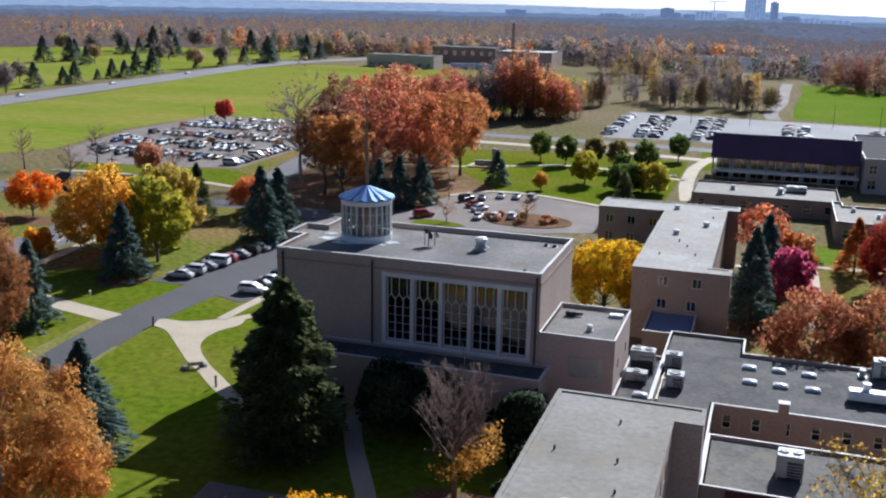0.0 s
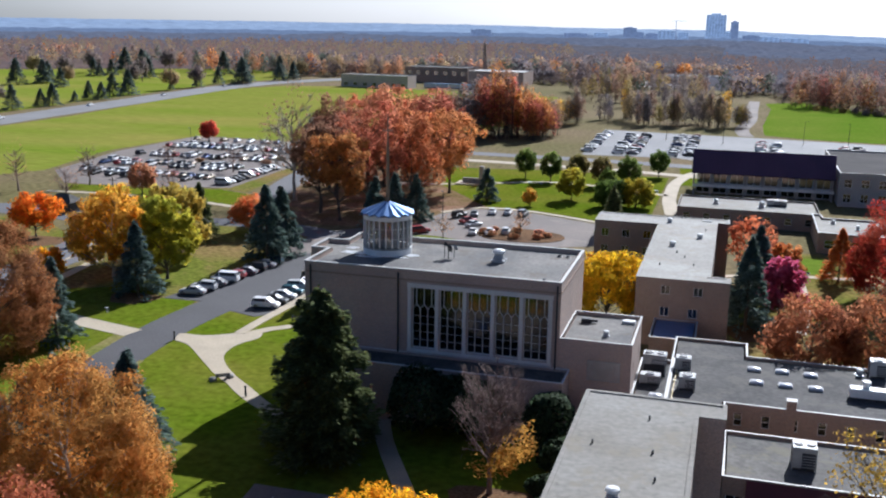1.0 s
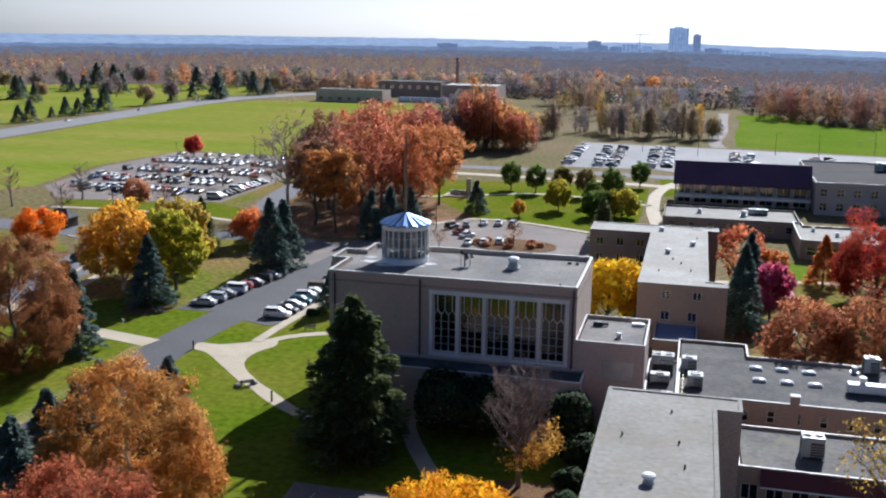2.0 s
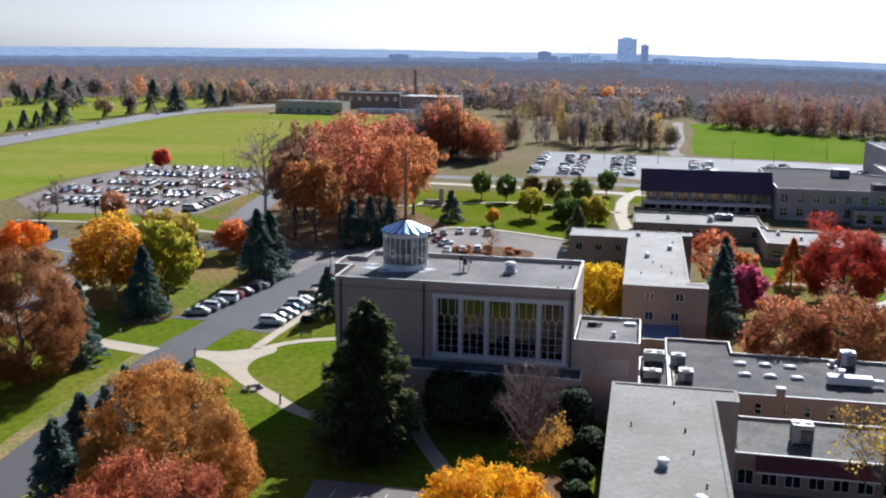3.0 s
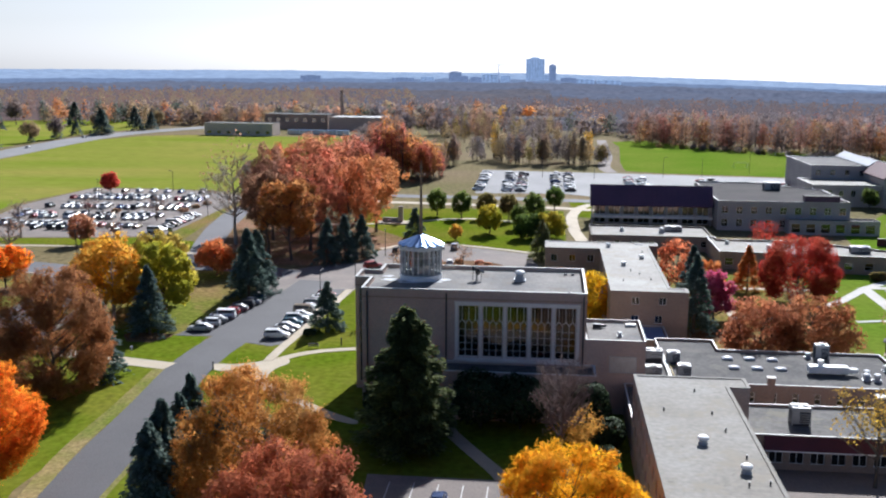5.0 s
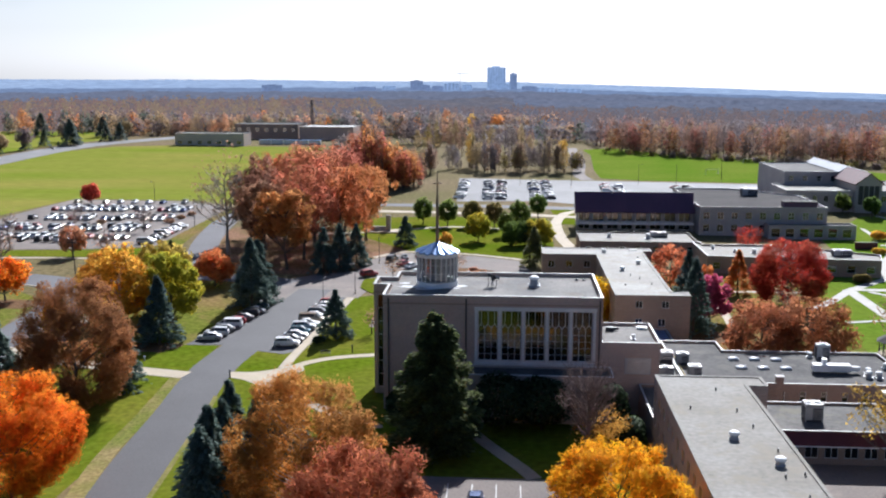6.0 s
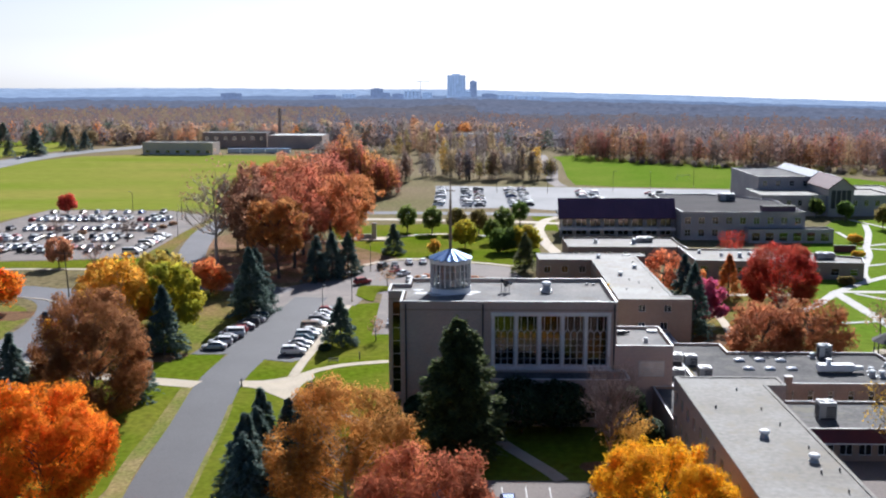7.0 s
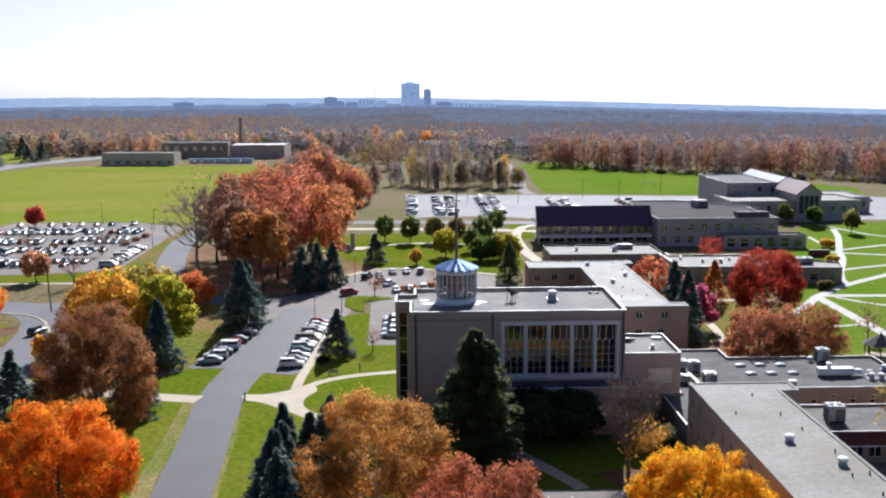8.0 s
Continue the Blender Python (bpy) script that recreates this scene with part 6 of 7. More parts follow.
CLEAR = [[(-342, 250), (-334, 358), (-340, 460), (-344, 600), (-330, 690), (-370, 770), (-520, 810), (-660, 770), (-720, 560), (-560, 280)],
         [(-330, 560), (-240, 610), (-90, 660), (-90, 700), (-250, 730), (-340, 700)], [(-130, 340), (12, 420), (60, 585), (-110, 650)],
         [(-110, 700), (10, 700), (10, 790), (-110, 790)], [(-1000, 0), (1000, 0), (300, 395), (140, 470), (30, 640), (-100, 640), (-330, 640), (-1000, 330)]]
# mixes of haze-dulled leaf tones, the eastern one most lilac
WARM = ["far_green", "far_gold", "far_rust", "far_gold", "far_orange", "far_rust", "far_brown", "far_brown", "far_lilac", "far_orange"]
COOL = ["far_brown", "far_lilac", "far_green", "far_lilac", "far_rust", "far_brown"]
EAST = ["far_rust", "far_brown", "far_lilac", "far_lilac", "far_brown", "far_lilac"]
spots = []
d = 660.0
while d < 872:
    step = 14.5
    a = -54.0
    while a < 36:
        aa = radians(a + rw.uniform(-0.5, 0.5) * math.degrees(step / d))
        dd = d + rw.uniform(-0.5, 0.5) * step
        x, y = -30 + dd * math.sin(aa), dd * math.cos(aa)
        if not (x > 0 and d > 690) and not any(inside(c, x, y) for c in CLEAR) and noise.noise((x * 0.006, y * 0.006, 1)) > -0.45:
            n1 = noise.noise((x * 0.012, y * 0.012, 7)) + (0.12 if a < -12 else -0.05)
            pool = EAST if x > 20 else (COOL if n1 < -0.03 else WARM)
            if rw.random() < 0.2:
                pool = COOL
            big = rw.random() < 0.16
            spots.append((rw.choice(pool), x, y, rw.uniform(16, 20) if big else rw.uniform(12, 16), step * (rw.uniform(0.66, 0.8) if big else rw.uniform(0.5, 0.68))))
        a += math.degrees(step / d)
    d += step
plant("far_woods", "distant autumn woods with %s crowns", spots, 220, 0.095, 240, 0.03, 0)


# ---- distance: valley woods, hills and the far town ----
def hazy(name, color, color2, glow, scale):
    """A far backdrop with the haze of miles of air painted in: dull blue colour, part or all of it glowing by itself.
    """
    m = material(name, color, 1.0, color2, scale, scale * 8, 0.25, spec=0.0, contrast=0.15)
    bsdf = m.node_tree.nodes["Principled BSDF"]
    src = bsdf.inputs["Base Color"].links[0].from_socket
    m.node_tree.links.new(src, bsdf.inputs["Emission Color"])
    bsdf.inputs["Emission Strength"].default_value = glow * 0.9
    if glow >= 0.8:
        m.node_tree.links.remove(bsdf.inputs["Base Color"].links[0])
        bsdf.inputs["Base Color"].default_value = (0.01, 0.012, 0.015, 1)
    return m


# haze put into colour and glow: farther bands bluer and paler
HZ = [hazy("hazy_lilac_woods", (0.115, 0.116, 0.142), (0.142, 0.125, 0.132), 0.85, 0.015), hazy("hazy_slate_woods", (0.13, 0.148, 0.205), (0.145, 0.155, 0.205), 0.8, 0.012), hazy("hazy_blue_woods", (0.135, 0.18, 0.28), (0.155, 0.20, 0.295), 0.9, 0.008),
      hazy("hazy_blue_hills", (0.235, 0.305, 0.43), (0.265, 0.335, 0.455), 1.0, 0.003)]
# town walls also carry painted haze and a glow of their own
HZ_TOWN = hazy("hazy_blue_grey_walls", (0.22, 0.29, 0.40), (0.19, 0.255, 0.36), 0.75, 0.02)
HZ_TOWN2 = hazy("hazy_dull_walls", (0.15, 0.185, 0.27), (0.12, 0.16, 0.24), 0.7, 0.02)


def canopy(name, label, d0, d1, step, amp, mat, rise, a0=-62, a1=42):
    """A far sheet of tree tops over the falling land, bumpy at the size of trees and groves."""
    ds = [d0]
    while ds[-1] < d1:
        ds.append(ds[-1] + step)
    n = 420
    co = np.zeros((len(ds), n, 3))
    for i, d in enumerate(ds):
        for j in range(n):
            a = radians(a0 + (a1 - a0) * (j + 0.5 * (i % 2)) / n)
            x, y = -30 + d * math.sin(a), d * math.cos(a)
            h = rise + amp * noise.noise((x * 0.03, y * 0.03, 2.0)) + amp * 0.8 * noise.noise((x * 0.008, y * 0.008, 5.0))
            co[i, j] = (x, y, land(x, y) + (max(h, 1.0) if 0 < i else -3))
    q = np.stack([co[:-1, :-1], co[:-1, 1:], co[1:, 1:], co[1:, :-1]], 2).reshape(-1, 3)
    ob = sheet(name, q, 4, mat)
    return tagged(ob, label, "backdrop", "", "structure")


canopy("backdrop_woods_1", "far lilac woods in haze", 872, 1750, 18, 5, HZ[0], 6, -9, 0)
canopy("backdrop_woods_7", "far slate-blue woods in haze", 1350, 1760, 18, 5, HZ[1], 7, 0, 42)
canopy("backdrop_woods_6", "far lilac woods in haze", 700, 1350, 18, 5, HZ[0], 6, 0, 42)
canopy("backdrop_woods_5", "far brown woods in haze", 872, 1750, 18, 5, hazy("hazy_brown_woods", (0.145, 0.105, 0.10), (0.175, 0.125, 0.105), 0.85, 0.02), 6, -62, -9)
# crown colours with haze painted in, seen by their own glow
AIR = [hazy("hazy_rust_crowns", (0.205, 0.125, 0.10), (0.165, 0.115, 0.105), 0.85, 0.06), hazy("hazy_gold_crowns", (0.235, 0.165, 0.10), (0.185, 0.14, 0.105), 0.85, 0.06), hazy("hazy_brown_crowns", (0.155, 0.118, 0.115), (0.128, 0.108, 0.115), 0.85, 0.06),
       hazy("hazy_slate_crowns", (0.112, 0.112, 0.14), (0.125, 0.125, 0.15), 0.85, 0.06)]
far_spots = {k: [] for k in range(4)}
d = 702.0
while d < 1480:
    step = 15 if d < 1100 else 17 if d < 1500 else (21 if d < 1750 else 30)
    a = -50.0
    while a < 32:
        aa = radians(a + rw.uniform(-0.5, 0.5) * math.degrees(step / d))
        x, y = -30 + d * math.sin(aa), d * math.cos(aa)
        if (d < 880 and a < 1) or d > (1010 if a > -8 else 1380) + 80 * noise.noise((x * 0.01, y * 0.01, 2)):
            a += math.degrees(step / d)
            continue
        n1 = noise.noise((x * 0.006, y * 0.006, 9)) + (0.15 if a < -12 else -0.1) - (d - 1150) / 1300
        if a > -8:
            k = rw.choice((2, 2, 3, 2, 0))
        else:
            k = rw.choice((0, 1, 1, 0, 2)) if n1 > -0.1 else rw.choice((2, 0, 2, 3, 1))
        far_spots[k].append((x, y, rw.uniform(12, 20) + (3 if a < -12 else 0), step * rw.uniform(0.36, 0.56)))
        a += math.degrees(step / d)
    d += step
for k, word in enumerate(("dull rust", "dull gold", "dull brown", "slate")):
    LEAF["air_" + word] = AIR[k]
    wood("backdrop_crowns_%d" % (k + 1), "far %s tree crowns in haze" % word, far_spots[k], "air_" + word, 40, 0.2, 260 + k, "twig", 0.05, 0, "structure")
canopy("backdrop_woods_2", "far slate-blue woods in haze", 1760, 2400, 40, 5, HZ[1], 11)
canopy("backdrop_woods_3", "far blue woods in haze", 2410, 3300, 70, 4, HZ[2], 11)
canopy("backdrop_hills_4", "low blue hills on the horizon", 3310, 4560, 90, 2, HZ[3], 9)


def tower(name, label, d, az, w, dep, top, mat, floors, bays):
    """A far block with its rows of windows as recessed strips."""
    a = radians(az)
    x, y = -30 + d * math.sin(a), d * math.cos(a)
    z = land(x, y)
    ob = thing(name, label, "building", (x, y, z), -az)
    h = top - z
    part("wall", boxed((-w / 2, w / 2, 0, dep, 0, h)), mat, ob)
    part("roof_house", boxed((-w * 0.25, w * 0.2, dep * 0.2, dep * 0.8, h, h + h * 0.05)), mat, ob)
    if bays:
        for k in range(bays):
            xa = -w / 2 + w * (k + 0.25) / bays
            part("window_strip", boxed((xa, xa + w / bays * 0.5, -0.4, -0.05, h * 0.2, h * 0.97)), HZ_TOWN2, ob)
        for k in range(floors):
            part("floor_band", boxed((-w / 2, w / 2, -0.7, -0.42, h * 0.2 + k * h * 0.77 / floors, h * 0.2 + (k + 0.45) * h * 0.77 / floors)), mat, ob)
    return ob


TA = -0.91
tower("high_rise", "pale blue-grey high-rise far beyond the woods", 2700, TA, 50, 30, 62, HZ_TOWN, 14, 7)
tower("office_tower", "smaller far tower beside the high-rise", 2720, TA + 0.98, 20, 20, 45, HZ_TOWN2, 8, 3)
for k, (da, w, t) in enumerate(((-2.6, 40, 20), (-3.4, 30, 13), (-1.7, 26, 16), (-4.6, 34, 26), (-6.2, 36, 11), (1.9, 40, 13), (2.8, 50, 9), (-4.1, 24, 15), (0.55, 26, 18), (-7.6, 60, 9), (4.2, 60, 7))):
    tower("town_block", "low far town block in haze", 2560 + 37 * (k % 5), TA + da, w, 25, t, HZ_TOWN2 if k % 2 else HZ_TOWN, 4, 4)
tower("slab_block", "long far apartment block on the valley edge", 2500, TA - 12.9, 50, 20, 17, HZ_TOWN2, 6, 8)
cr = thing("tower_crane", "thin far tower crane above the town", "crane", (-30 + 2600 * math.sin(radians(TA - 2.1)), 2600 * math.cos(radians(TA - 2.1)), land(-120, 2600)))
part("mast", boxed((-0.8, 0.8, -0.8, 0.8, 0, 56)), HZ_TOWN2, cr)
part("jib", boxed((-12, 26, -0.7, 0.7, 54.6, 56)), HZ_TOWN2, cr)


# houses among the far trees
def house(at, rz, w, d, h, wallm, roofm, label):
    ob = thing("house", label, "house", at, rz, "far houses")
    part("wall", boxed((-w / 2, w / 2, -d / 2, d / 2, 0, h)), wallm, ob)
    bm = bmesh.new()
    v = [bm.verts.new(p) for p in ((-w / 2 - 0.4, -d / 2 - 0.4, h - 0.1), (w / 2 + 0.4, -d / 2 - 0.4, h - 0.1), (w / 2 + 0.4, d / 2 + 0.4, h - 0.1), (-w / 2 - 0.4, d / 2 + 0.4, h - 0.1), (-w / 2 - 0.4, 0, h + d * 0.32), (w / 2 + 0.4, 0, h + d * 0.32))]
    for f in ((0, 1, 5, 4), (2, 3, 4, 5), (0, 4, 3), (1, 2, 5), (3, 2, 1, 0)):
        bm.faces.new([v[i] for i in f])
    part("roof", bm, roofm, ob)
    for k in range(3):
        part("window", boxed((-w / 2 + w * (k + 0.3) / 3, -w / 2 + w * (k + 0.7) / 3, -d / 2 - 0.05, -d / 2 - 0.01, 1, 2.4)), M["dark"], ob)


rh = random.Random(8)
for k, (x, y) in enumerate(((-300, 745), (-268, 752), (-236, 748), (-205, 757), (-176, 750), (-420, 800), (-470, 812), (-540, 828), (-130, 800), (-95, 812), (-60, 806), (-25, 815), (-590, 800), (-350, 780))):
    house((x, y, land(x, y)), rh.uniform(-40, 40), rh.uniform(10, 15), rh.uniform(8, 10), rh.uniform(4.5, 6.5), M["white"] if k % 3 else M["brick"], M["roof_dark"] if k % 2 else M["roof"], "white far house with dark roof" if k % 3 else "brick far house among trees")
flat_building("store", [(-60, 775), (-8, 772), (-7, 792), (-59, 795)], 6, "stone", "roof_light", "long pale store beside the far car park", {0: row_holes(52, 6, 4, 0.5, 3)})


# ---- vehicles ----
def car_paint(name, c, rough=0.34, metal=0.15):
    m = material(name, c, rough, [v * 0.9 for v in c], 0.5, 8, 0.05, 0, metal, spec=0.6)
    m.node_tree.nodes["Principled BSDF"].inputs["Coat Weight"].default_value = 0.25
    return m


PAINT = {"white": car_paint("white_car_paint", (0.82, 0.82, 0.81), 0.4, 0.0), "silver": car_paint("silver_car_paint", (0.56, 0.57, 0.58), 0.42, 0.3), "grey": car_paint("grey_car_paint", (0.22, 0.225, 0.235), 0.4, 0.3), "black": car_paint("black_car_paint", (0.025, 0.025, 0.028), 0.35, 0.2),
         "red": car_paint("red_car_paint", (0.30, 0.015, 0.02), 0.38, 0.1), "blue": car_paint("blue_car_paint", (0.03, 0.06, 0.17), 0.25, 0.4), "tan": car_paint("tan_car_paint", (0.34, 0.29, 0.22), 0.28, 0.5), "teal": car_paint("teal_car_paint", (0.05, 0.14, 0.18), 0.25, 0.4)}
M["car_glass"] = material("tinted_car_glass", (0.03, 0.035, 0.042), 0.3, (0.022, 0.026, 0.03), 1, 5, 0.05, spec=0.5)
M["tyre"] = material("black_tyre_rubber", (0.02, 0.02, 0.021), 0.85, (0.03, 0.03, 0.03), 2, 12, 0.2)
M["rim"] = material("silver_wheel_rim", (0.5, 0.5, 0.52), 0.3, (0.4, 0.4, 0.42), 2, 12, 0.1, metal=0.8)
M["lamp_red"] = material("red_tail_lamp", (0.32, 0.01, 0.01), 0.2, (0.25, 0.01, 0.01), 3, 12, 0.05)
M["lamp_white"] = material("clear_head_lamp", (0.7, 0.72, 0.75), 0.1, (0.6, 0.62, 0.65), 3, 12, 0.05)


def loft(bm, stations):
    """Closed skin through cross sections (lists of points, alike in number)."""
    rows = [[bm.verts.new(p) for p in s] for s in stations]
    n = len(rows[0])
    for a, b in zip(rows, rows[1:]):
        for i in range(n):
            j = (i + 1) % n
            bm.faces.new((a[i], a[j], b[j], b[i]))
    bm.faces.new(rows[0][::-1])
    bm.faces.new(rows[-1])
    bmesh.ops.recalc_face_normals(bm, faces=bm.faces[:])


def section(x, w, z0, z1, r=0.12):
    return [(x, -w + r, z0), (x, w - r, z0), (x, w, z0 + r), (x, w, z1 - r * 1.2), (x, w - r * 1.6, z1), (x, -w + r * 1.6, z1), (x, -w, z1 - r * 1.2), (x, -w, z0 + r)]


SHAPES = {  # body stations (x, half width, bottom, top); cabin stations (x, half width at sill, half width at roof, sill, roof)
    "sedan": ([(-2.3, 0.72, 0.42, 0.72), (-2.2, 0.84, 0.28, 0.90), (-1.3, 0.90, 0.22, 0.98), (0.9, 0.90, 0.22, 0.95), (1.9, 0.86, 0.24, 0.82), (2.28, 0.74, 0.36, 0.66)],
              [(-1.75, 0.70, 0.62, 0.94, 0.97), (-0.95, 0.80, 0.60, 0.95, 1.42), (0.25, 0.80, 0.60, 0.93, 1.45), (1.15, 0.76, 0.66, 0.92, 0.95)]),
    "suv": ([(-2.3, 0.78, 0.45, 0.95), (-2.22, 0.90, 0.32, 1.08), (-1.2, 0.94, 0.28, 1.12), (0.9, 0.94, 0.28, 1.10), (1.95, 0.90, 0.30, 1.0), (2.28, 0.78, 0.42, 0.82)],
            [(-2.2, 0.82, 0.72, 1.06, 1.15), (-1.95, 0.84, 0.68, 1.07, 1.66), (0.3, 0.84, 0.68, 1.08, 1.72), (1.2, 0.80, 0.70, 1.06, 1.10)]),
    "van": ([(-2.5, 0.86, 0.42, 1.0), (-2.45, 0.95, 0.32, 1.12), (-1.2, 0.97, 0.28, 1.15), (1.0, 0.97, 0.28, 1.12), (2.1, 0.92, 0.30, 1.0), (2.48, 0.8, 0.42, 0.85)],
            [(-2.44, 0.86, 0.80, 1.1, 1.3), (-2.3, 0.88, 0.76, 1.12, 1.86), (0.9, 0.88, 0.76, 1.12, 1.92), (1.8, 0.82, 0.72, 1.06, 1.10)]),
    "hatch": ([(-1.95, 0.72, 0.42, 0.9), (-1.9, 0.83, 0.30, 0.98), (-1.0, 0.86, 0.25, 1.0), (0.8, 0.86, 0.25, 0.98), (1.7, 0.82, 0.27, 0.84), (2.0, 0.7, 0.4, 0.68)],
              [(-1.86, 0.72, 0.64, 0.96, 1.02), (-1.5, 0.76, 0.60, 0.97, 1.45), (0.2, 0.76, 0.60, 0.97, 1.5), (1.1, 0.72, 0.62, 0.94, 0.97)]),
}


def build_car(kind, paint, at, rz, group, far=False):
    body, cabin = SHAPES[kind]
    word = {"sedan": "saloon car", "suv": "sport utility car", "van": "passenger van", "hatch": "hatchback car"}[kind]
    ob = thing("car", "parked %s %s on the asphalt" % (paint, word), "car", at, rz, group)
    bm = bmesh.new()
    loft(bm, [section(*s) for s in body])
    b = part("body", bm, PAINT[paint], ob, smooth=False)
    # roof pillars and top
    bm = bmesh.new()
    loft(bm, [[(x, -ws, z0 - 0.05), (x, ws, z0 - 0.05), (x, wr, z1), (x, -wr, z1)] for x, ws, wr, z0, z1 in cabin])
    part("cabin", bm, PAINT[paint], ob)
    # glass panels a little proud of the cabin skin
    def panel(pts):
        q = bmesh.new()
        q.faces.new([q.verts.new(p) for p in pts])
        part("window", q, M["car_glass"], ob)
    e = 0.02
    sides = [(cabin[0], cabin[-1])] if far else list(zip(cabin, cabin[1:]))
    for s in (1, -1):
        if far:
            panel([(x, s * (ws + (wr - ws) * 0.5 + e + 0.03), z0 + 0.08 if f == 0 else z1 - 0.1) for f, (x, ws, wr, z0, z1) in ((0, cabin[0]), (0, cabin[3]), (1, cabin[2]), (1, cabin[1]))])
            continue
        for (xa, wa, ra, sa, ta), (xb, wb, rb, sb, tb) in sides:
            lo, hi = 0.16, 0.88
            pa = [(xa * 0.94 + xb * 0.06, s * (wa + (ra - wa) * f + e), sa + (ta - sa) * f) for f in (lo, hi)]
            pb = [(xa * 0.06 + xb * 0.94, s * (wb + (rb - wb) * f + e), sb + (tb - sb) * f) for f in (lo, hi)]
            panel([pa[0], pb[0], pb[1], pa[1]] if s < 0 else [pa[0], pa[1], pb[1], pb[0]])
    for i, j, sg in ((3, 2, 1), (0, 1, -1)):
        xa, wa, ra, sa, ta = cabin[i]
        xb, wb, rb, sb, tb = cabin[j]
        lo = [(xa + (xb - xa) * 0.08 + sg * e, k * ra * 0.9, ta + (tb - ta) * 0.1 + e) for k in (-1, 1)]
        hi = [(xa + (xb - xa) * 0.9 + sg * e, k * rb * 0.92, ta + (tb - ta) * 0.9 + e) for k in (-1, 1)]
        panel([lo[0], lo[1], hi[1], hi[0]] if sg > 0 else [lo[1], lo[0], hi[0], hi[1]])
    w = body[2][1]
    for x in (body[0][0] + 0.85, body[-1][0] - 0.85):
        for s in (1, -1):
            bm = bmesh.new()
            tube(bm, (x, s * (w - 0.18), 0.32), (x, s * (w + 0.02), 0.32), 0.32, 0.32, 14)
            ty = part("tyre", bm, M["tyre"], ob)
            if far:
                continue
            bm = bmesh.new()
            tube(bm, (x, s * (w - 0.1), 0.32), (x, s * (w + 0.035), 0.32), 0.2, 0.18, 10)
            part("rim", bm, M["rim"], ty)
    for s in () if far else (1, -1):
        z = body[1][3] - 0.22
        part("tail_lamp", boxed((body[0][0] - 0.0, body[0][0] + 0.14, s * 0.66 - 0.13, s * 0.66 + 0.13, z - 0.12, z + 0.08)), M["lamp_red"], ob)
        z = body[-1][3] - 0.08
        part("head_lamp", boxed((body[-1][0] - 0.16, body[-1][0] + 0.0, s * 0.58 - 0.16, s * 0.58 + 0.16, z - 0.12, z + 0.03)), M["lamp_white"], ob)
    return ob


CARS = {}


def park(kind, paint, x, y, rz, group, z=0.05):
    key = (kind, paint, group)
    if key not in CARS:
        CARS[key] = build_car(kind, paint, (x, y, z), rz, group, group.endswith("car park"))
    else:
        copy_thing(CARS[key], pose(x, y, z, 0, 0, rz))


# along the drive
for k, (x, y, kind, p) in enumerate(((-93.6, 139.6, "sedan", "silver"), (-93.2, 142.6, "suv", "silver"), (-92.8, 145.6, "sedan", "grey"), (-92.4, 148.7, "van", "white"), (-91.9, 151.6, "hatch", "red"), (-91.5, 154.6, "sedan", "grey"), (-91.1, 157.6, "suv", "black"), (-90.6, 160.5, "sedan", "silver"), (-90.2, 163.4, "hatch", "teal"))):
    park(kind, p, x + 1.4, y, 185 + 3 * math.sin(k * 7), "cars along the drive")
for k, (kind, p) in enumerate((("suv", "white"), ("sedan", "black"), ("sedan", "silver"), ("hatch", "teal"), ("suv", "silver"), ("sedan", "white"), ("van", "tan"), ("sedan", "silver"), ("suv", "grey"), ("sedan", "silver"), ("sedan", "white"), ("hatch", "red"))):
    park(kind, p, -76.9 + 0.055 * 2.85 * k, 136.4 + 2.95 * k, 4 + 3 * math.sin(k * 5), "cars beside the pavement")
for k, (kind, p) in enumerate((("sedan", "silver"), ("suv", "white"), ("sedan", "blue"), ("sedan", "silver"), ("suv", "grey"), ("sedan", "white"))):
    park(kind, p, -59.4, 157.4 + 2.95 * k, 180 + 3 * math.sin(k * 3), "cars behind the chapel")
for x, y, kind, p, r in ((-70.8, 199.5, "suv", "red", 40), (-67.5, 219.8, "suv", "black", 70), (-64.5, 222.5, "sedan", "grey", 100), (-61, 226.5, "sedan", "white", 100), (-57.3, 227.2, "sedan", "silver", 95), (-53.4, 226.6, "suv", "grey", 85), (-59.5, 202.4, "sedan", "silver", 95), (-56, 203.6, "sedan", "white", 95), (-52.8, 205.4, "hatch", "silver", 95), (-63.8, 214, "sedan", "red", 60), (-61.5, 210.4, "sedan", "silver", 60)):
    park(kind, p, x, y, r, "cars at the turning circle", 0.045 if p != "silver" or y < 212 else 0.045)
park("suv", "black", -132.5, 163.5, 75, "car on the access drive")
park("sedan", "blue", -40.6, 71.9, 90, "car before the chapel")
for y, k in ((430, "white"), (505, "silver"), (360, "white"), (585, "grey")):
    park("sedan", k, -311 - (y - 340) * 0.058 - 4, y, 96, "cars on the far road", 0.06)
# big car parks
rc = random.Random(3)
POOL = [("sedan", "silver"), ("sedan", "white"), ("suv", "grey"), ("sedan", "black"), ("hatch", "red"), ("suv", "white"), ("sedan", "blue"), ("van", "silver"), ("sedan", "tan"), ("suv", "black"), ("hatch", "silver"), ("sedan", "grey")]
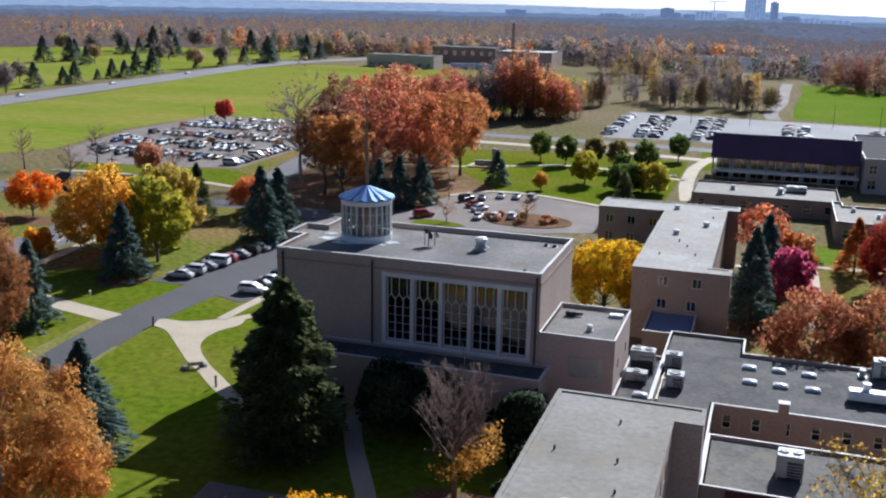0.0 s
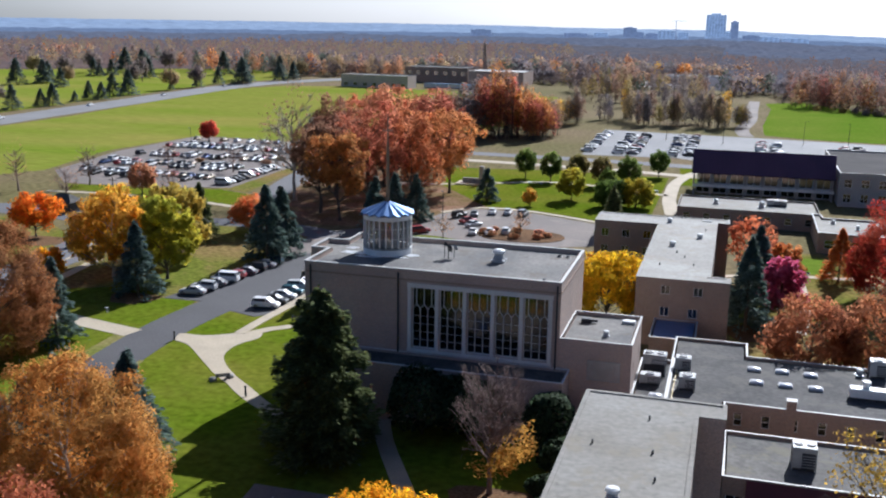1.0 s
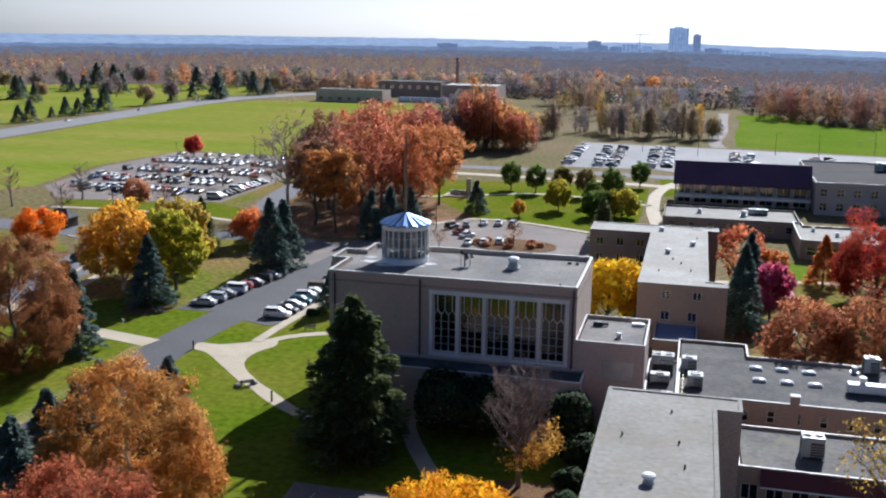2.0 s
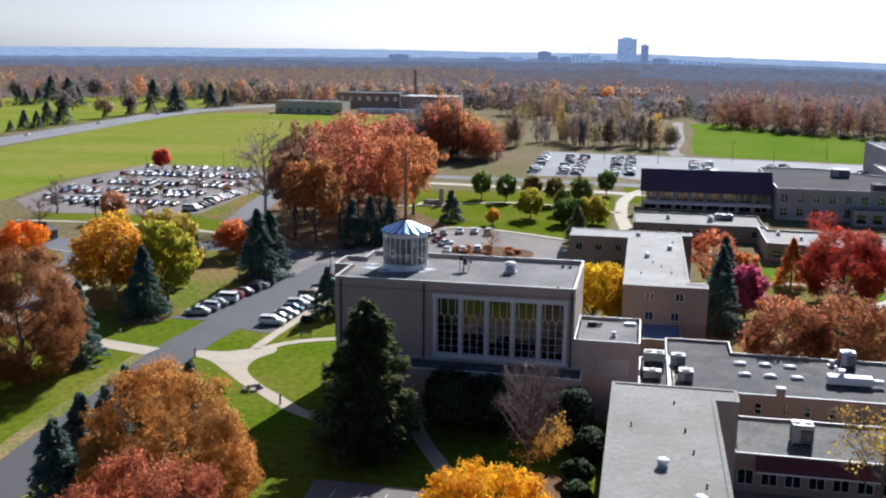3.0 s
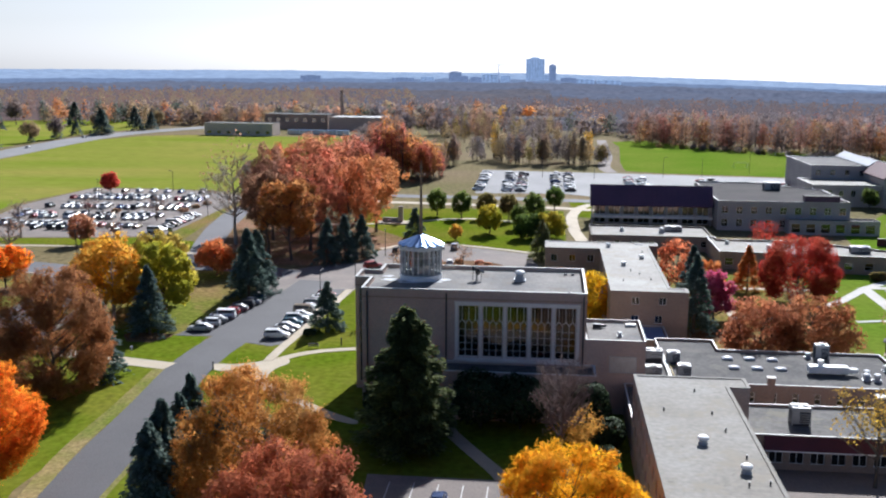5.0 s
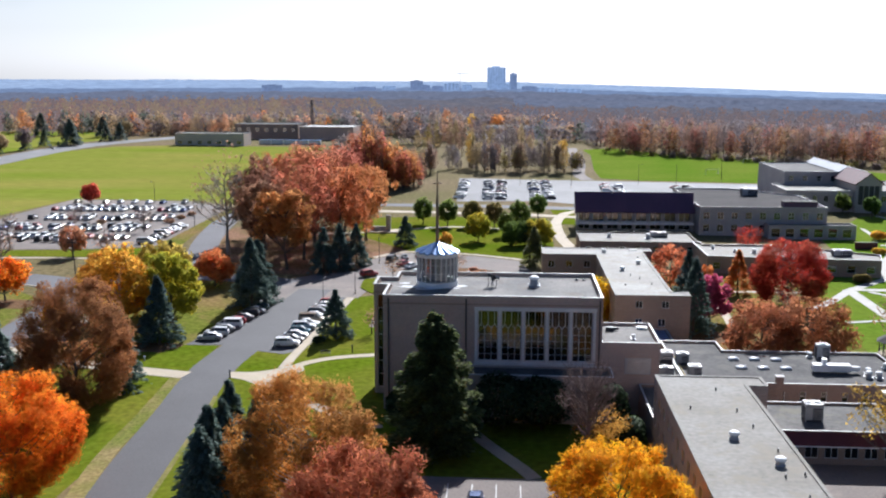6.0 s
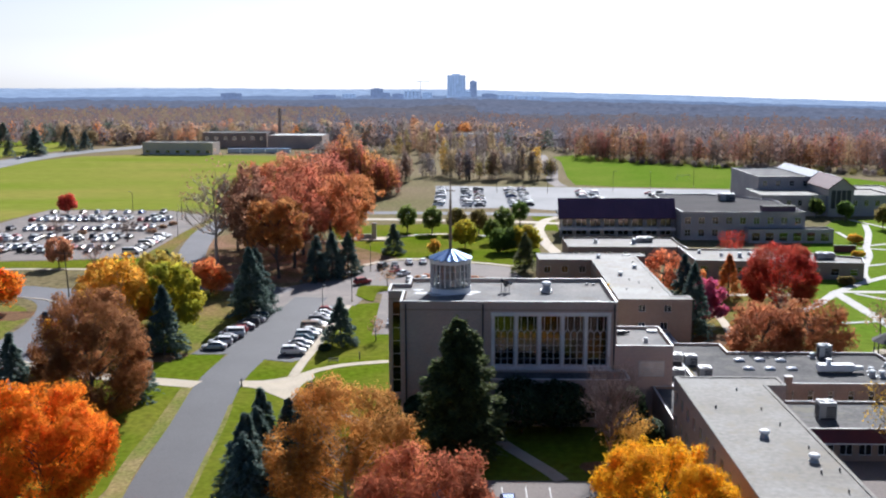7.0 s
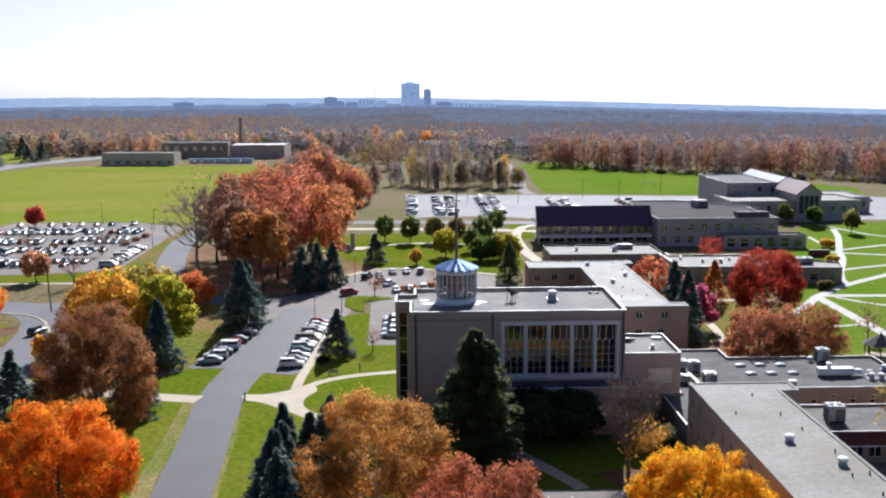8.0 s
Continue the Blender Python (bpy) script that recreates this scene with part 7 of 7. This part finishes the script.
for y, xs, n, fill in ((328, -200, 17, 0.55), (312.5, -199, 18, 0.8), (307.2, -199, 18, 0.75), (291, -198, 18, 0.7), (285.6, -197, 17, 0.7), (269, -196, 17, 0.75), (263.6, -196, 16, 0.75), (249, -192, 16, 0.8), (243.6, -188, 14, 0.6)):
    for k in range(n):
        if rc.random() < fill:
            kind, p = rc.choice(POOL)
            park(kind, p, xs + 2.75 * k + rc.uniform(-0.2, 0.2), y + rc.uniform(-0.3, 0.3), 90 if rc.random() < 0.6 else 270, "cars in the west car park", 0.04)
for k in range(12):
    kind, p = rc.choice(POOL)
    park(kind, p, -141.5 + rc.uniform(-0.3, 0.3), 241 + 2.8 * k, 0, "cars in the west car park", 0.04)
for x, y0, n, fill in ((-56.5, 352, 22, 0.6), (-45.5, 350, 22, 0.7), (-40.2, 350, 22, 0.55), (-26.4, 350, 23, 0.65), (-21, 350, 23, 0.65), (4, 352, 18, 0.5), (9.4, 352, 18, 0.5), (34, 362, 12, 0.55), (39.4, 362, 12, 0.55), (66, 364, 10, 0.4), (140, 350, 14, 0.4)):
    for k in range(n):
        if rc.random() < fill:
            kind, p = rc.choice(POOL)
            park(kind, p, x + rc.uniform(-0.3, 0.3), y0 + 2.8 * k, 0 if rc.random() < 0.5 else 180, "cars in the north car park", 0.04)


# ---- roof equipment ----
def roof_vent(at, s=1.0, label="white metal roof ventilator on the pale roof"):
    ob = thing("roof_ventilator", label, "roof vent", at, 0, "roof ventilators")
    part("curb", boxed((-0.62 * s, 0.62 * s, -0.62 * s, 0.62 * s, 0, 0.22 * s)), M["steel"], ob)
    bm = bmesh.new()
    tube(bm, (0, 0, 0.22 * s), (0, 0, 0.62 * s), 0.6 * s, 0.4 * s, 14)
    tube(bm, (0, 0, 0.62 * s), (0, 0, 0.85 * s), 0.4 * s, 0.4 * s, 14)
    part("neck", bm, M["machine"], ob)
    bm = bmesh.new()
    tube(bm, (0, 0, 0.85 * s), (0, 0, 1.08 * s), 0.58 * s, 0.56 * s, 16)
    tube(bm, (0, 0, 1.08 * s), (0, 0, 1.2 * s), 0.56 * s, 0.34 * s, 16)
    part("cap", bm, M["white"], ob)


def hvac(at, w, d, h, label, fans=2, rz=0, legs=0.3):
    """A rooftop condenser: corner posts and dark coil sides on a rail, a pale lid with fan rings, and a panel of
    louvres. The shade of the sides is put into the coil's dark colour.
    """
    ob = thing("air_handler", label, "air handler", at, rz)
    top = h - 0.22 * h
    part("coil", bevelled(boxed((-w / 2 + 0.05, w / 2 - 0.05, -d / 2 + 0.05, d / 2 - 0.05, legs, top)), 0.03), M["coil"], ob, "cooling coil with side shade in its dark colour")
    part("lid", bevelled(boxed((-w / 2, w / 2, -d / 2, d / 2, top, h)), 0.05), M["machine"], ob)
    for sx in (-1, 1):
        for sy in (-1, 1):
            x, y = sx * (w / 2 - 0.06), sy * (d / 2 - 0.06)
            part("corner_post", boxed((x - 0.06, x + 0.06, y - 0.06, y + 0.06, 0, top)), M["machine"], ob)
    part("side_panel", boxed((-w / 2 + 0.1, -w / 2 + 0.1 + w * 0.35, -d / 2 - 0.01, -d / 2 + 0.04, legs, top)), M["machine"], ob)
    part("base_rail", boxed((-w / 2 + 0.15, w / 2 - 0.15, -d / 2 + 0.15, d / 2 - 0.15, 0.0, legs)), M["dark"], ob)
    for k in range(fans):
        cx, r = -w / 2 + w * (k + 0.5) / fans, min(w / fans, d) * 0.36
        bm = bmesh.new()
        tube(bm, (cx, 0, h), (cx, 0, h + 0.14), r, r, 16)
        fg = part("fan_guard", bm, M["white"], ob)
        bm = bmesh.new()
        tube(bm, (cx, 0, h + 0.14), (cx, 0, h + 0.16), r * 0.86, r * 0.86, 16)
        part("fan_grille", bm, M["dark"], fg)
    for k in range(5):
        z = legs + 0.1 + k * (top - legs - 0.15) / 5
        part("louvre", boxed((-w * 0.1, w / 2 - 0.15, -d / 2 + 0.0, -d / 2 + 0.049, z, z + 0.05)), M["steel"], ob)


def skylight(at):
    ob = thing("dome_skylight", "white domed skylight on the dark roof", "skylight", at, 0, "dome skylights")
    part("curb", boxed((-0.8, 0.8, -0.55, 0.55, 0, 0.22)), M["machine"], ob)
    bm = bmesh.new()
    rows = []
    for k in range(4):
        t = k / 3 * math.pi / 2
        c = math.cos(t) * 0.98 + 0.02
        rows.append([bm.verts.new((sx * 0.78 * c, sy * 0.53 * c, 0.22 + 0.26 * math.sin(t))) for sx, sy in ((-1, -1), (0, -1), (1, -1), (1, 0), (1, 1), (0, 1), (-1, 1), (-1, 0))])
    for a, b in zip(rows, rows[1:]):
        for i in range(8):
            bm.faces.new((a[i], a[(i + 1) % 8], b[(i + 1) % 8], b[i]))
    part("dome", bm, M["skylight"], ob, smooth=True)


def vent_pipe(at, h=0.7, r=0.09):
    bm = bmesh.new()
    tube(bm, (0, 0, 0), (0, 0, h), r, r, 8)
    tube(bm, (0, 0, 0), (0, 0, 0.12), r * 2.2, r * 1.2, 8)
    ob = part("vent_pipe", bm, M["dark"])
    ob.matrix_basis = pose(*at)
    tagged(ob, "short dark vent pipe on the roof", "vent pipe", "roof vent pipes")


WZ = 10.25
roof_vent((-12.9, 67.0, WZ), 1.0)
roof_vent((-9.9, 60.0, WZ), 1.0)
roof_vent((-13.6, 46.0, WZ), 1.0)
for x, y in ((-15.8, 76.6), (-11.5, 83.5), (-10.6, 76), (-10.0, 70.8), (-9.2, 63.6), (-10.2, 57), (-8.2, 57.5), (-9.3, 52.2)):
    vent_pipe((x, y, WZ))
hatch = thing("roof_hatch", "flat grey roof hatch on the pale roof", "hatch", (-12.9, 79, WZ))
part("curb", boxed((-0.9, 0.9, -0.7, 0.7, 0, 0.12)), M["roof_light"], hatch)
part("lid", boxed((-0.5, 0.5, -0.3, 0.3, 0.12, 0.2)), M["dark"], hatch)
CZ = CH_H - 0.45
roof_vent((-33.1, 113.6, CZ), 1.35, "white stepped roof ventilator on the chapel roof")
ob = thing("antenna_cluster", "dark antenna dishes on the chapel roof", "antenna", (-39.6, 113.2, CZ))
for k, (dx, dy) in enumerate(((0, 0), (0.7, 0.3), (0.2, -0.5), (-0.5, 0.1))):
    bm = bmesh.new()
    tube(bm, (dx, dy, 0), (dx, dy, 1.0 + 0.2 * k), 0.06, 0.05, 6)
    post = part("post", bm, M["dark"], ob)
    bm = bmesh.new()
    tube(bm, (dx, dy, 1.0 + 0.2 * k), (dx + 0.15, dy + 0.2, 1.12 + 0.2 * k), 0.1, 0.42, 10)
    part("dish", bm, M["machine"] if k == 1 else M["dark"], post)
for x, y in ((-25.2, 118.5), (-25.9, 106.2), (-26.3, 118.6)):
    vent_pipe((x, y, CZ), 0.3, 0.2)
DZ = 9.85
roof_vent((-14.4, 160, DZ), 0.95)
roof_vent((-16.2, 180, DZ), 0.95)
roof_vent((-10.3, 167.5, DZ), 0.95)
for x, y in ((-12, 152), (-10.4, 147), (-13.4, 155), (-15.4, 146), (-9.6, 174)):
    vent_pipe((x, y, DZ))
ob = thing("low_roof_box", "low white box on the dormitory roof", "roof box", (-9.6, 183, DZ))
part("casing", bevelled(boxed((-0.9, 0.9, -0.4, 0.4, 0, 0.5)), 0.04), M["machine"], ob)
AZ = 10.35
ob = thing("roof_box", "flat pale box on the annex roof", "roof box", (-16.6, 113.6, AZ))
part("casing", bevelled(boxed((-0.8, 0.8, -0.45, 0.45, 0, 0.35)), 0.03), M["white"], ob)
roof_vent((-18.6, 107.6, AZ), 0.6, "small white ventilator on the annex roof")
ob = thing("roof_fan", "dark roof fan on the annex roof", "roof fan", (-21.6, 112.2, AZ))
part("housing", bevelled(boxed((-0.6, 0.6, -0.4, 0.4, 0, 0.6)), 0.08), M["dark"], ob)
bm = bmesh.new()
tube(bm, (0.6, 0, 0.3), (1.3, 0.2, 0.3), 0.22, 0.18, 10)
part("duct", bm, M["dark"], ob)
LZ = 4.3
hvac((-13.2, 113.4, LZ), 2.8, 1.8, 2.7, "large pale air handler with two fans on a dark frame", 2, 0, 1.5)
hvac((-13.4, 109.8, LZ), 2.4, 1.4, 1.3, "dark-sided air handler beside pipework", 1)
hvac((-9.9, 115.8, LZ), 1.9, 1.5, 1.8, "pale upright air handler on the dark roof", 1)
hvac((-9.1, 109.6, LZ), 1.9, 1.8, 1.7, "white boxed air handler on the dark roof", 1)
hvac((2.9, 91.8, 4.15), 2.3, 2.0, 2.4, "tall white air handler on the refectory roof", 2)
hvac((22.8, 95, 4.15), 1.6, 1.6, 1.6, "small grey air handler on the refectory roof", 1)
for x, y in ((-1.4, 118.6), (1.9, 118.8), (5.2, 118.6), (-1.2, 113.9), (2.1, 113.9), (5.5, 113.9)):
    skylight((x, y, LZ))
skylight((-12.4, 105.6, LZ))
ob = thing("gas_pipe", "long yellow gas pipe crossing the dark roof on blocks", "pipe", (-10.6, 104.5, LZ))
bm = bmesh.new()
tube(bm, (0, 0, 0.28), (0, 14.5, 0.28), 0.07, 0.07, 6)
tube(bm, (0, 8.6, 0.28), (1.2, 8.6, 0.28), 0.05, 0.05, 6)
part("run", bm, M["pipe"], ob)
for k in range(5):
    part("block", boxed((-0.18, 0.18, 0.6 + k * 3.2, 0.85 + k * 3.2, 0, 0.21)), M["stone"], ob)
ob = thing("roof_parapet", "low white kerb dividing the flat roofs", "kerb", (-11.2, 104, LZ))
part("upstand", boxed((-0.15, 0.15, 0, 15, 0, 0.4)), M["stone"], ob)
part("cap", boxed((-0.22, 0.22, 0, 15, 0.4, 0.5)), M["coping"], ob)
ob = thing("roof_duct", "long white insulated duct on stands", "duct", (12.0, 112.6, LZ))
bm = bmesh.new()
box(bm, -3.0, 2.6, -0.75, 0.75, 0.3, 1.35)
box(bm, 2.6, 4.0, -0.4, 0.4, 0.4, 1.05)
part("shell", bevelled(bm, 0.08), M["white"], ob)
for x in (-2, 0, 2):
    part("stand", boxed((x - 0.12, x + 0.12, -0.6, 0.6, 0, 0.32)), M["dark"], ob)
bm = bmesh.new()
tube(bm, (-1.2, 0.3, 1.3), (-1.2, 0.3, 2.1), 0.35, 0.45, 12)
part("cowl", bm, M["white"], ob)
for x, y, s in ((16.6, 110.4, 0.9), (18.0, 110.2, 0.9), (17.2, 112.4, 0.8), (11.0, 120.8, 0.75), (22.8 - 2, 115.2, 0.8), (20.5, 112.0, 0.8)):
    roof_vent((x, y, LZ), s, "white roof ventilator on the dark roof")
hvac((13.0, 121.0, LZ), 2.0, 1.6, 2.2, "blue-grey shaded air handler at the roof edge", 1)
ob = thing("brick_chimney", "square brick chimney at the court edge", "chimney", (2.4, 105.9, 0))
part("shaft", boxed((-0.5, 0.5, -0.4, 0.4, 0, 5.6)), M["brick2"], ob)
part("cap", boxed((-0.58, 0.58, -0.48, 0.48, 5.6, 5.72)), M["stone"], ob)
ob = thing("brick_chimney", "tall brick stack beside the refectory", "chimney", (14.6, 96.2, 0))
part("shaft", boxed((-1.1, 1.1, -0.7, 0.7, 0, 6.6)), M["brick2"], ob)
part("cap", boxed((-1.2, 1.2, -0.8, 0.8, 6.6, 6.75)), M["stone"], ob)
# far roofs
for x, y, z, s in ((-9, 240, 3.65, 1.0), (1.5, 238.6, 3.65, 1.3), (16, 222, 3.95, 0.8), (20.5, 217, 3.95, 0.8), (25, 216, 3.95, 1.0), (28.5, 220, 3.95, 0.7), (33, 221, 3.95, 0.7)):
    roof_vent((x, y, z), s, "grey ventilator on a far flat roof")
hvac((5, 242, 3.65), 4.5, 2.2, 1.4, "long pale roof unit on the low range", 2)
hvac((46, 214, 3.95), 4.5, 2.4, 1.6, "pale roof unit on the corridor block", 2)
hvac((43, 300, 8.45), 5.0, 3.4, 2.6, "dark roof plant on the residence hall", 3)
hvac((50, 281, 8.45), 2.2, 1.4, 0.8, "white roof unit on the residence hall", 1)
for x in (53, 56, 58):
    vent_pipe((x - 2, 279, 8.45), 1.6, 0.22)
part_row = thing("clerestory", "raised dark clerestory on the entrance block", "clerestory", (50, 268.2, 8.8))
part("box", boxed((-4, 6, 0, 3, 0, 1.7)), M["roof_violet"], part_row)
part("cap", boxed((-4.2, 6.2, -0.2, 3.2, 1.7, 1.85)), M["roof_dark"], part_row)


# ---- street furniture ----
def lamp_post(at, h=7.0, label="dark street lamp beside the drive", arm=1.2, rz=0):
    ob = thing("street_lamp", label, "street lamp", at, rz, "street lamps")
    bm = bmesh.new()
    tube(bm, (0, 0, 0), (0, 0, h), 0.1, 0.06, 8)
    part("pole", bm, M["dark"], ob)
    bm = bmesh.new()
    tube(bm, (0, 0, 0), (0, 0, 0.4), 0.2, 0.18, 8)
    part("base", bm, M["concrete"], ob)
    bm = bmesh.new()
    tube(bm, (0, 0, h - 0.1), (arm, 0, h), 0.05, 0.04, 6)
    part("arm", bm, M["dark"], ob)
    hd = part("head", bevelled(boxed((arm - 0.1, arm + 0.6, -0.18, 0.18, h - 0.06, h + 0.1)), 0.03), M["dark"], ob)
    part("lens", boxed((arm, arm + 0.5, -0.13, 0.13, h - 0.09, h - 0.06)), M["lamp_white"], hd)


for x, y, h in ((-71.2, 180, 7), (-70.4, 215.6, 7), (-137.8, 274, 8), (-147, 311, 8), (-187, 301, 8), (-171, 330, 8), (-32, 400, 9), (20, 405, 9), (60, 424, 10), (-75.6, 165, 6.5), (-10, 395, 9), (36, 402, 9), (84, 330, 7)):
    lamp_post((x, y, 0.02), h, "dark street lamp beside a car park" if abs(x) > 100 or y > 300 else "dark street lamp beside the drive", 1.2, (x * 37) % 360)
ob = thing("utility_pole", "leaning brown wooden utility pole by the drive", "utility pole", (-136.8, 183.4, 0))
bm = bmesh.new()
tube(bm, (0, 0, 0), (-0.5, 0, 11), 0.17, 0.11, 8)
part("pole", bm, M["bark"], ob)
part("cross_arm", boxed((-1.6, 0.7, -0.06, 0.06, 10.2, 10.36)), M["bark"], ob)


def bollard(at):
    ob = thing("path_bollard", "dark metal bollard light beside the path", "bollard", at, 0, "bollards")
    bm = bmesh.new()
    tube(bm, (0, 0, 0), (0, 0, 1.25), 0.13, 0.12, 10)
    part("post", bm, M["dark"], ob)
    bm = bmesh.new()
    tube(bm, (0, 0, 1.25), (0, 0, 1.42), 0.17, 0.1, 10)
    part("cap", bm, M["dark"], ob)


for x, y in ((-82.0, 117.0), (-62.0, 100.6), (-64.5, 133.2), (35.6, 192.6)):
    bollard((x, y, 0.02))
ob = thing("white_marker", "small white marker post on the lawn", "marker", (-99.4, 125.8, 0.02))
bm = bmesh.new()
tube(bm, (0, 0, 0), (0, 0, 0.7), 0.12, 0.12, 8)
part("post", bm, M["white"], ob)
part("cap", boxed((-0.16, 0.16, -0.16, 0.16, 0.7, 0.78)), M["white"], ob)


def bench(at, rz, label):
    ob = thing("garden_bench", label, "bench", at, rz, "garden benches")
    for k in range(4):
        part("seat_slat", boxed((-0.9, 0.9, -0.25 + k * 0.13, -0.15 + k * 0.13, 0.43, 0.47)), M["dark"], ob)
    for k in range(3):
        part("back_slat", boxed((-0.9, 0.9, 0.28, 0.32, 0.56 + k * 0.13, 0.66 + k * 0.13)), M["dark"], ob)
    for x in (-0.8, 0.8):
        for y in (-0.22, 0.26):
            part("leg", boxed((x - 0.03, x + 0.03, y, y + 0.06, 0, 0.43 if y < 0 else 0.95)), M["dark"], ob)
    for x in (-0.87, 0.87):
        part("armrest", boxed((x - 0.04, x + 0.04, -0.25, 0.3, 0.66, 0.70)), M["dark"], ob)


bench((-68.9, 130.9, 0.02), 12, "dark slatted bench beside the path")
bench((-67.6, 105.0, 0.02), 215, "dark slatted bench beside the pale path")
bench((8.6, 187.5, 0.02), 0, "dark slatted bench near the dormitory")
bench((12.4, 187.8, 0.02), 0, "dark slatted bench near the dormitory")
for x, y in ((-67.0, 105.9), (-68.6, 104.2)):
    bm = bmesh.new()
    bmesh.ops.create_icosphere(bm, subdivisions=2, radius=0.55)
    for v in bm.verts:
        v.co *= 1 + 0.22 * noise.noise(v.co * 1.7)
        v.co.z *= 0.65
    ob = part("boulder", bm, M["rock"], None, smooth=True)
    ob.matrix_basis = pose(x, y, 0.18)
    tagged(ob, "grey rounded boulder beside the bench", "boulder", "boulders")
# stone monument on the north lawn
ob = thing("stone_monument", "dark stone monument on a pale platform", "monument", (-75.5, 268, 0.02))
part("platform", boxed((-6, 5, -3, 3, 0, 0.35)), M["concrete"], ob, "pale stone platform")
part("pillar", bevelled(boxed((0.5, 1.9, -0.5, 0.7, 0.35, 5.2)), 0.12), M["brick_grey"], ob)
part("wing_wall", boxed((-4.4, 0.4, -0.3, 0.4, 0.35, 1.7)), M["brick_grey"], ob)
part("rock", bevelled(boxed((-3, -1.2, -1.4, -0.5, 0.35, 1.2)), 0.25), M["brick_grey"], ob)
for k in range(4):
    st = thing("stone_bench", "low pale stone bench on the lawn", "bench", (-60 + 11 * k, 275 - 0.8 * k, 0.02), 5, "stone benches")
    part("seat", bevelled(boxed((-2.2, 2.2, -0.35, 0.35, 0.35, 0.5)), 0.04), M["stone"], st)
    for x in (-1.6, 1.6):
        part("foot", boxed((x - 0.2, x + 0.2, -0.28, 0.28, 0, 0.35)), M["stone"], st)
# gazebo
ob = thing("gazebo", "dark timber gazebo with pointed roof on the quad", "gazebo", (31.0, 138.0, 0.02))
for k in range(8):
    a = math.pi / 4 * k + 0.4
    bm = bmesh.new()
    tube(bm, (2.6 * math.cos(a), 2.6 * math.sin(a), 0), (2.6 * math.cos(a), 2.6 * math.sin(a), 2.6), 0.1, 0.1, 6)
    part("post", bm, M["dark"], ob)
    b = a + math.pi / 4
    bm = bmesh.new()
    tube(bm, (2.6 * math.cos(a), 2.6 * math.sin(a), 0.9), (2.6 * math.cos(b), 2.6 * math.sin(b), 0.9), 0.06, 0.06, 5)
    part("rail", bm, M["dark"], ob)
bm = bmesh.new()
tube(bm, (0, 0, 0), (0, 0, 0.25), 3.0, 3.0, 8)
part("floor", bm, M["concrete"], ob)
bm = bmesh.new()
tube(bm, (0, 0, 2.55), (0, 0, 4.5), 3.3, 0.12, 8)
tube(bm, (0, 0, 4.4), (0, 0, 5.0), 0.16, 0.03, 8)
part("roof", bm, M["roof_dark"], ob)
# shelter by the drive
ob = thing("gatehouse", "small dark shelter with hipped roof beside the drive", "shelter", (-158, 193.5, 0.02))
part("wall", boxed((-3, 3, -2, 2, 0, 2.6)), M["dark"], ob)
bm = bmesh.new()
v = [bm.verts.new(p) for p in ((-3.6, -2.6, 2.5), (3.6, -2.6, 2.5), (3.6, 2.6, 2.5), (-3.6, 2.6, 2.5), (-1.4, 0, 4.4), (1.4, 0, 4.4))]
for f in ((0, 1, 5, 4), (1, 2, 5), (2, 3, 4, 5), (3, 0, 4), (3, 2, 1, 0)):
    bm.faces.new([v[i] for i in f])
part("roof", bm, M["roof_dark"], ob)
part("door", boxed((-0.5, 0.5, -2.06, -2.002, 0, 2.1)), M["brick2"], ob)
# goals on the pitch
for x, y in ((62, 455), (95, 520)):
    ob = thing("soccer_goal", "white tubular soccer goal on the pitch", "goal", (x, y, 0.02), 20, "soccer goals")
    for sx in (-3.6, 3.6):
        bm = bmesh.new()
        tube(bm, (sx, 0, 0), (sx, 0, 2.4), 0.08, 0.08, 6)
        part("upright", bm, M["white"], ob)
        bm = bmesh.new()
        tube(bm, (sx, 1.6, 0), (sx, 0, 2.4), 0.05, 0.05, 6)
        part("stay", bm, M["white"], ob)
    bm = bmesh.new()
    tube(bm, (-3.6, 0, 2.4), (3.6, 0, 2.4), 0.08, 0.08, 6)
    part("crossbar", bm, M["white"], ob)

# maroon screen wall and yellow shrubs beside the quad path
ob = thing("screen_wall", "low maroon screen wall beside the quad path", "wall", (60.4, 246.5, 0))
part("panel", bevelled(boxed((0, 6.2, 0, 0.25, 0, 2.0)), 0.03), M["maroon"], ob)
part("cap", boxed((-0.05, 6.25, -0.06, 0.31, 2.0, 2.1)), M["stone"], ob)
for k in range(3):
    part("post", boxed((k * 2.95, k * 2.95 + 0.3, -0.05, -0.002, 0, 2.0)), M["maroon"], ob)
shrub("shrub", "rounded yellow shrub beside the quad path", 2.4, 2.6, "birch", 1800, 0.24, 141, (73.0, 263.5, 0))
shrub("shrub", "low yellow shrub beside the quad path", 1.9, 1.7, "birch", 1400, 0.24, 142, (64.4, 239.0, 0))
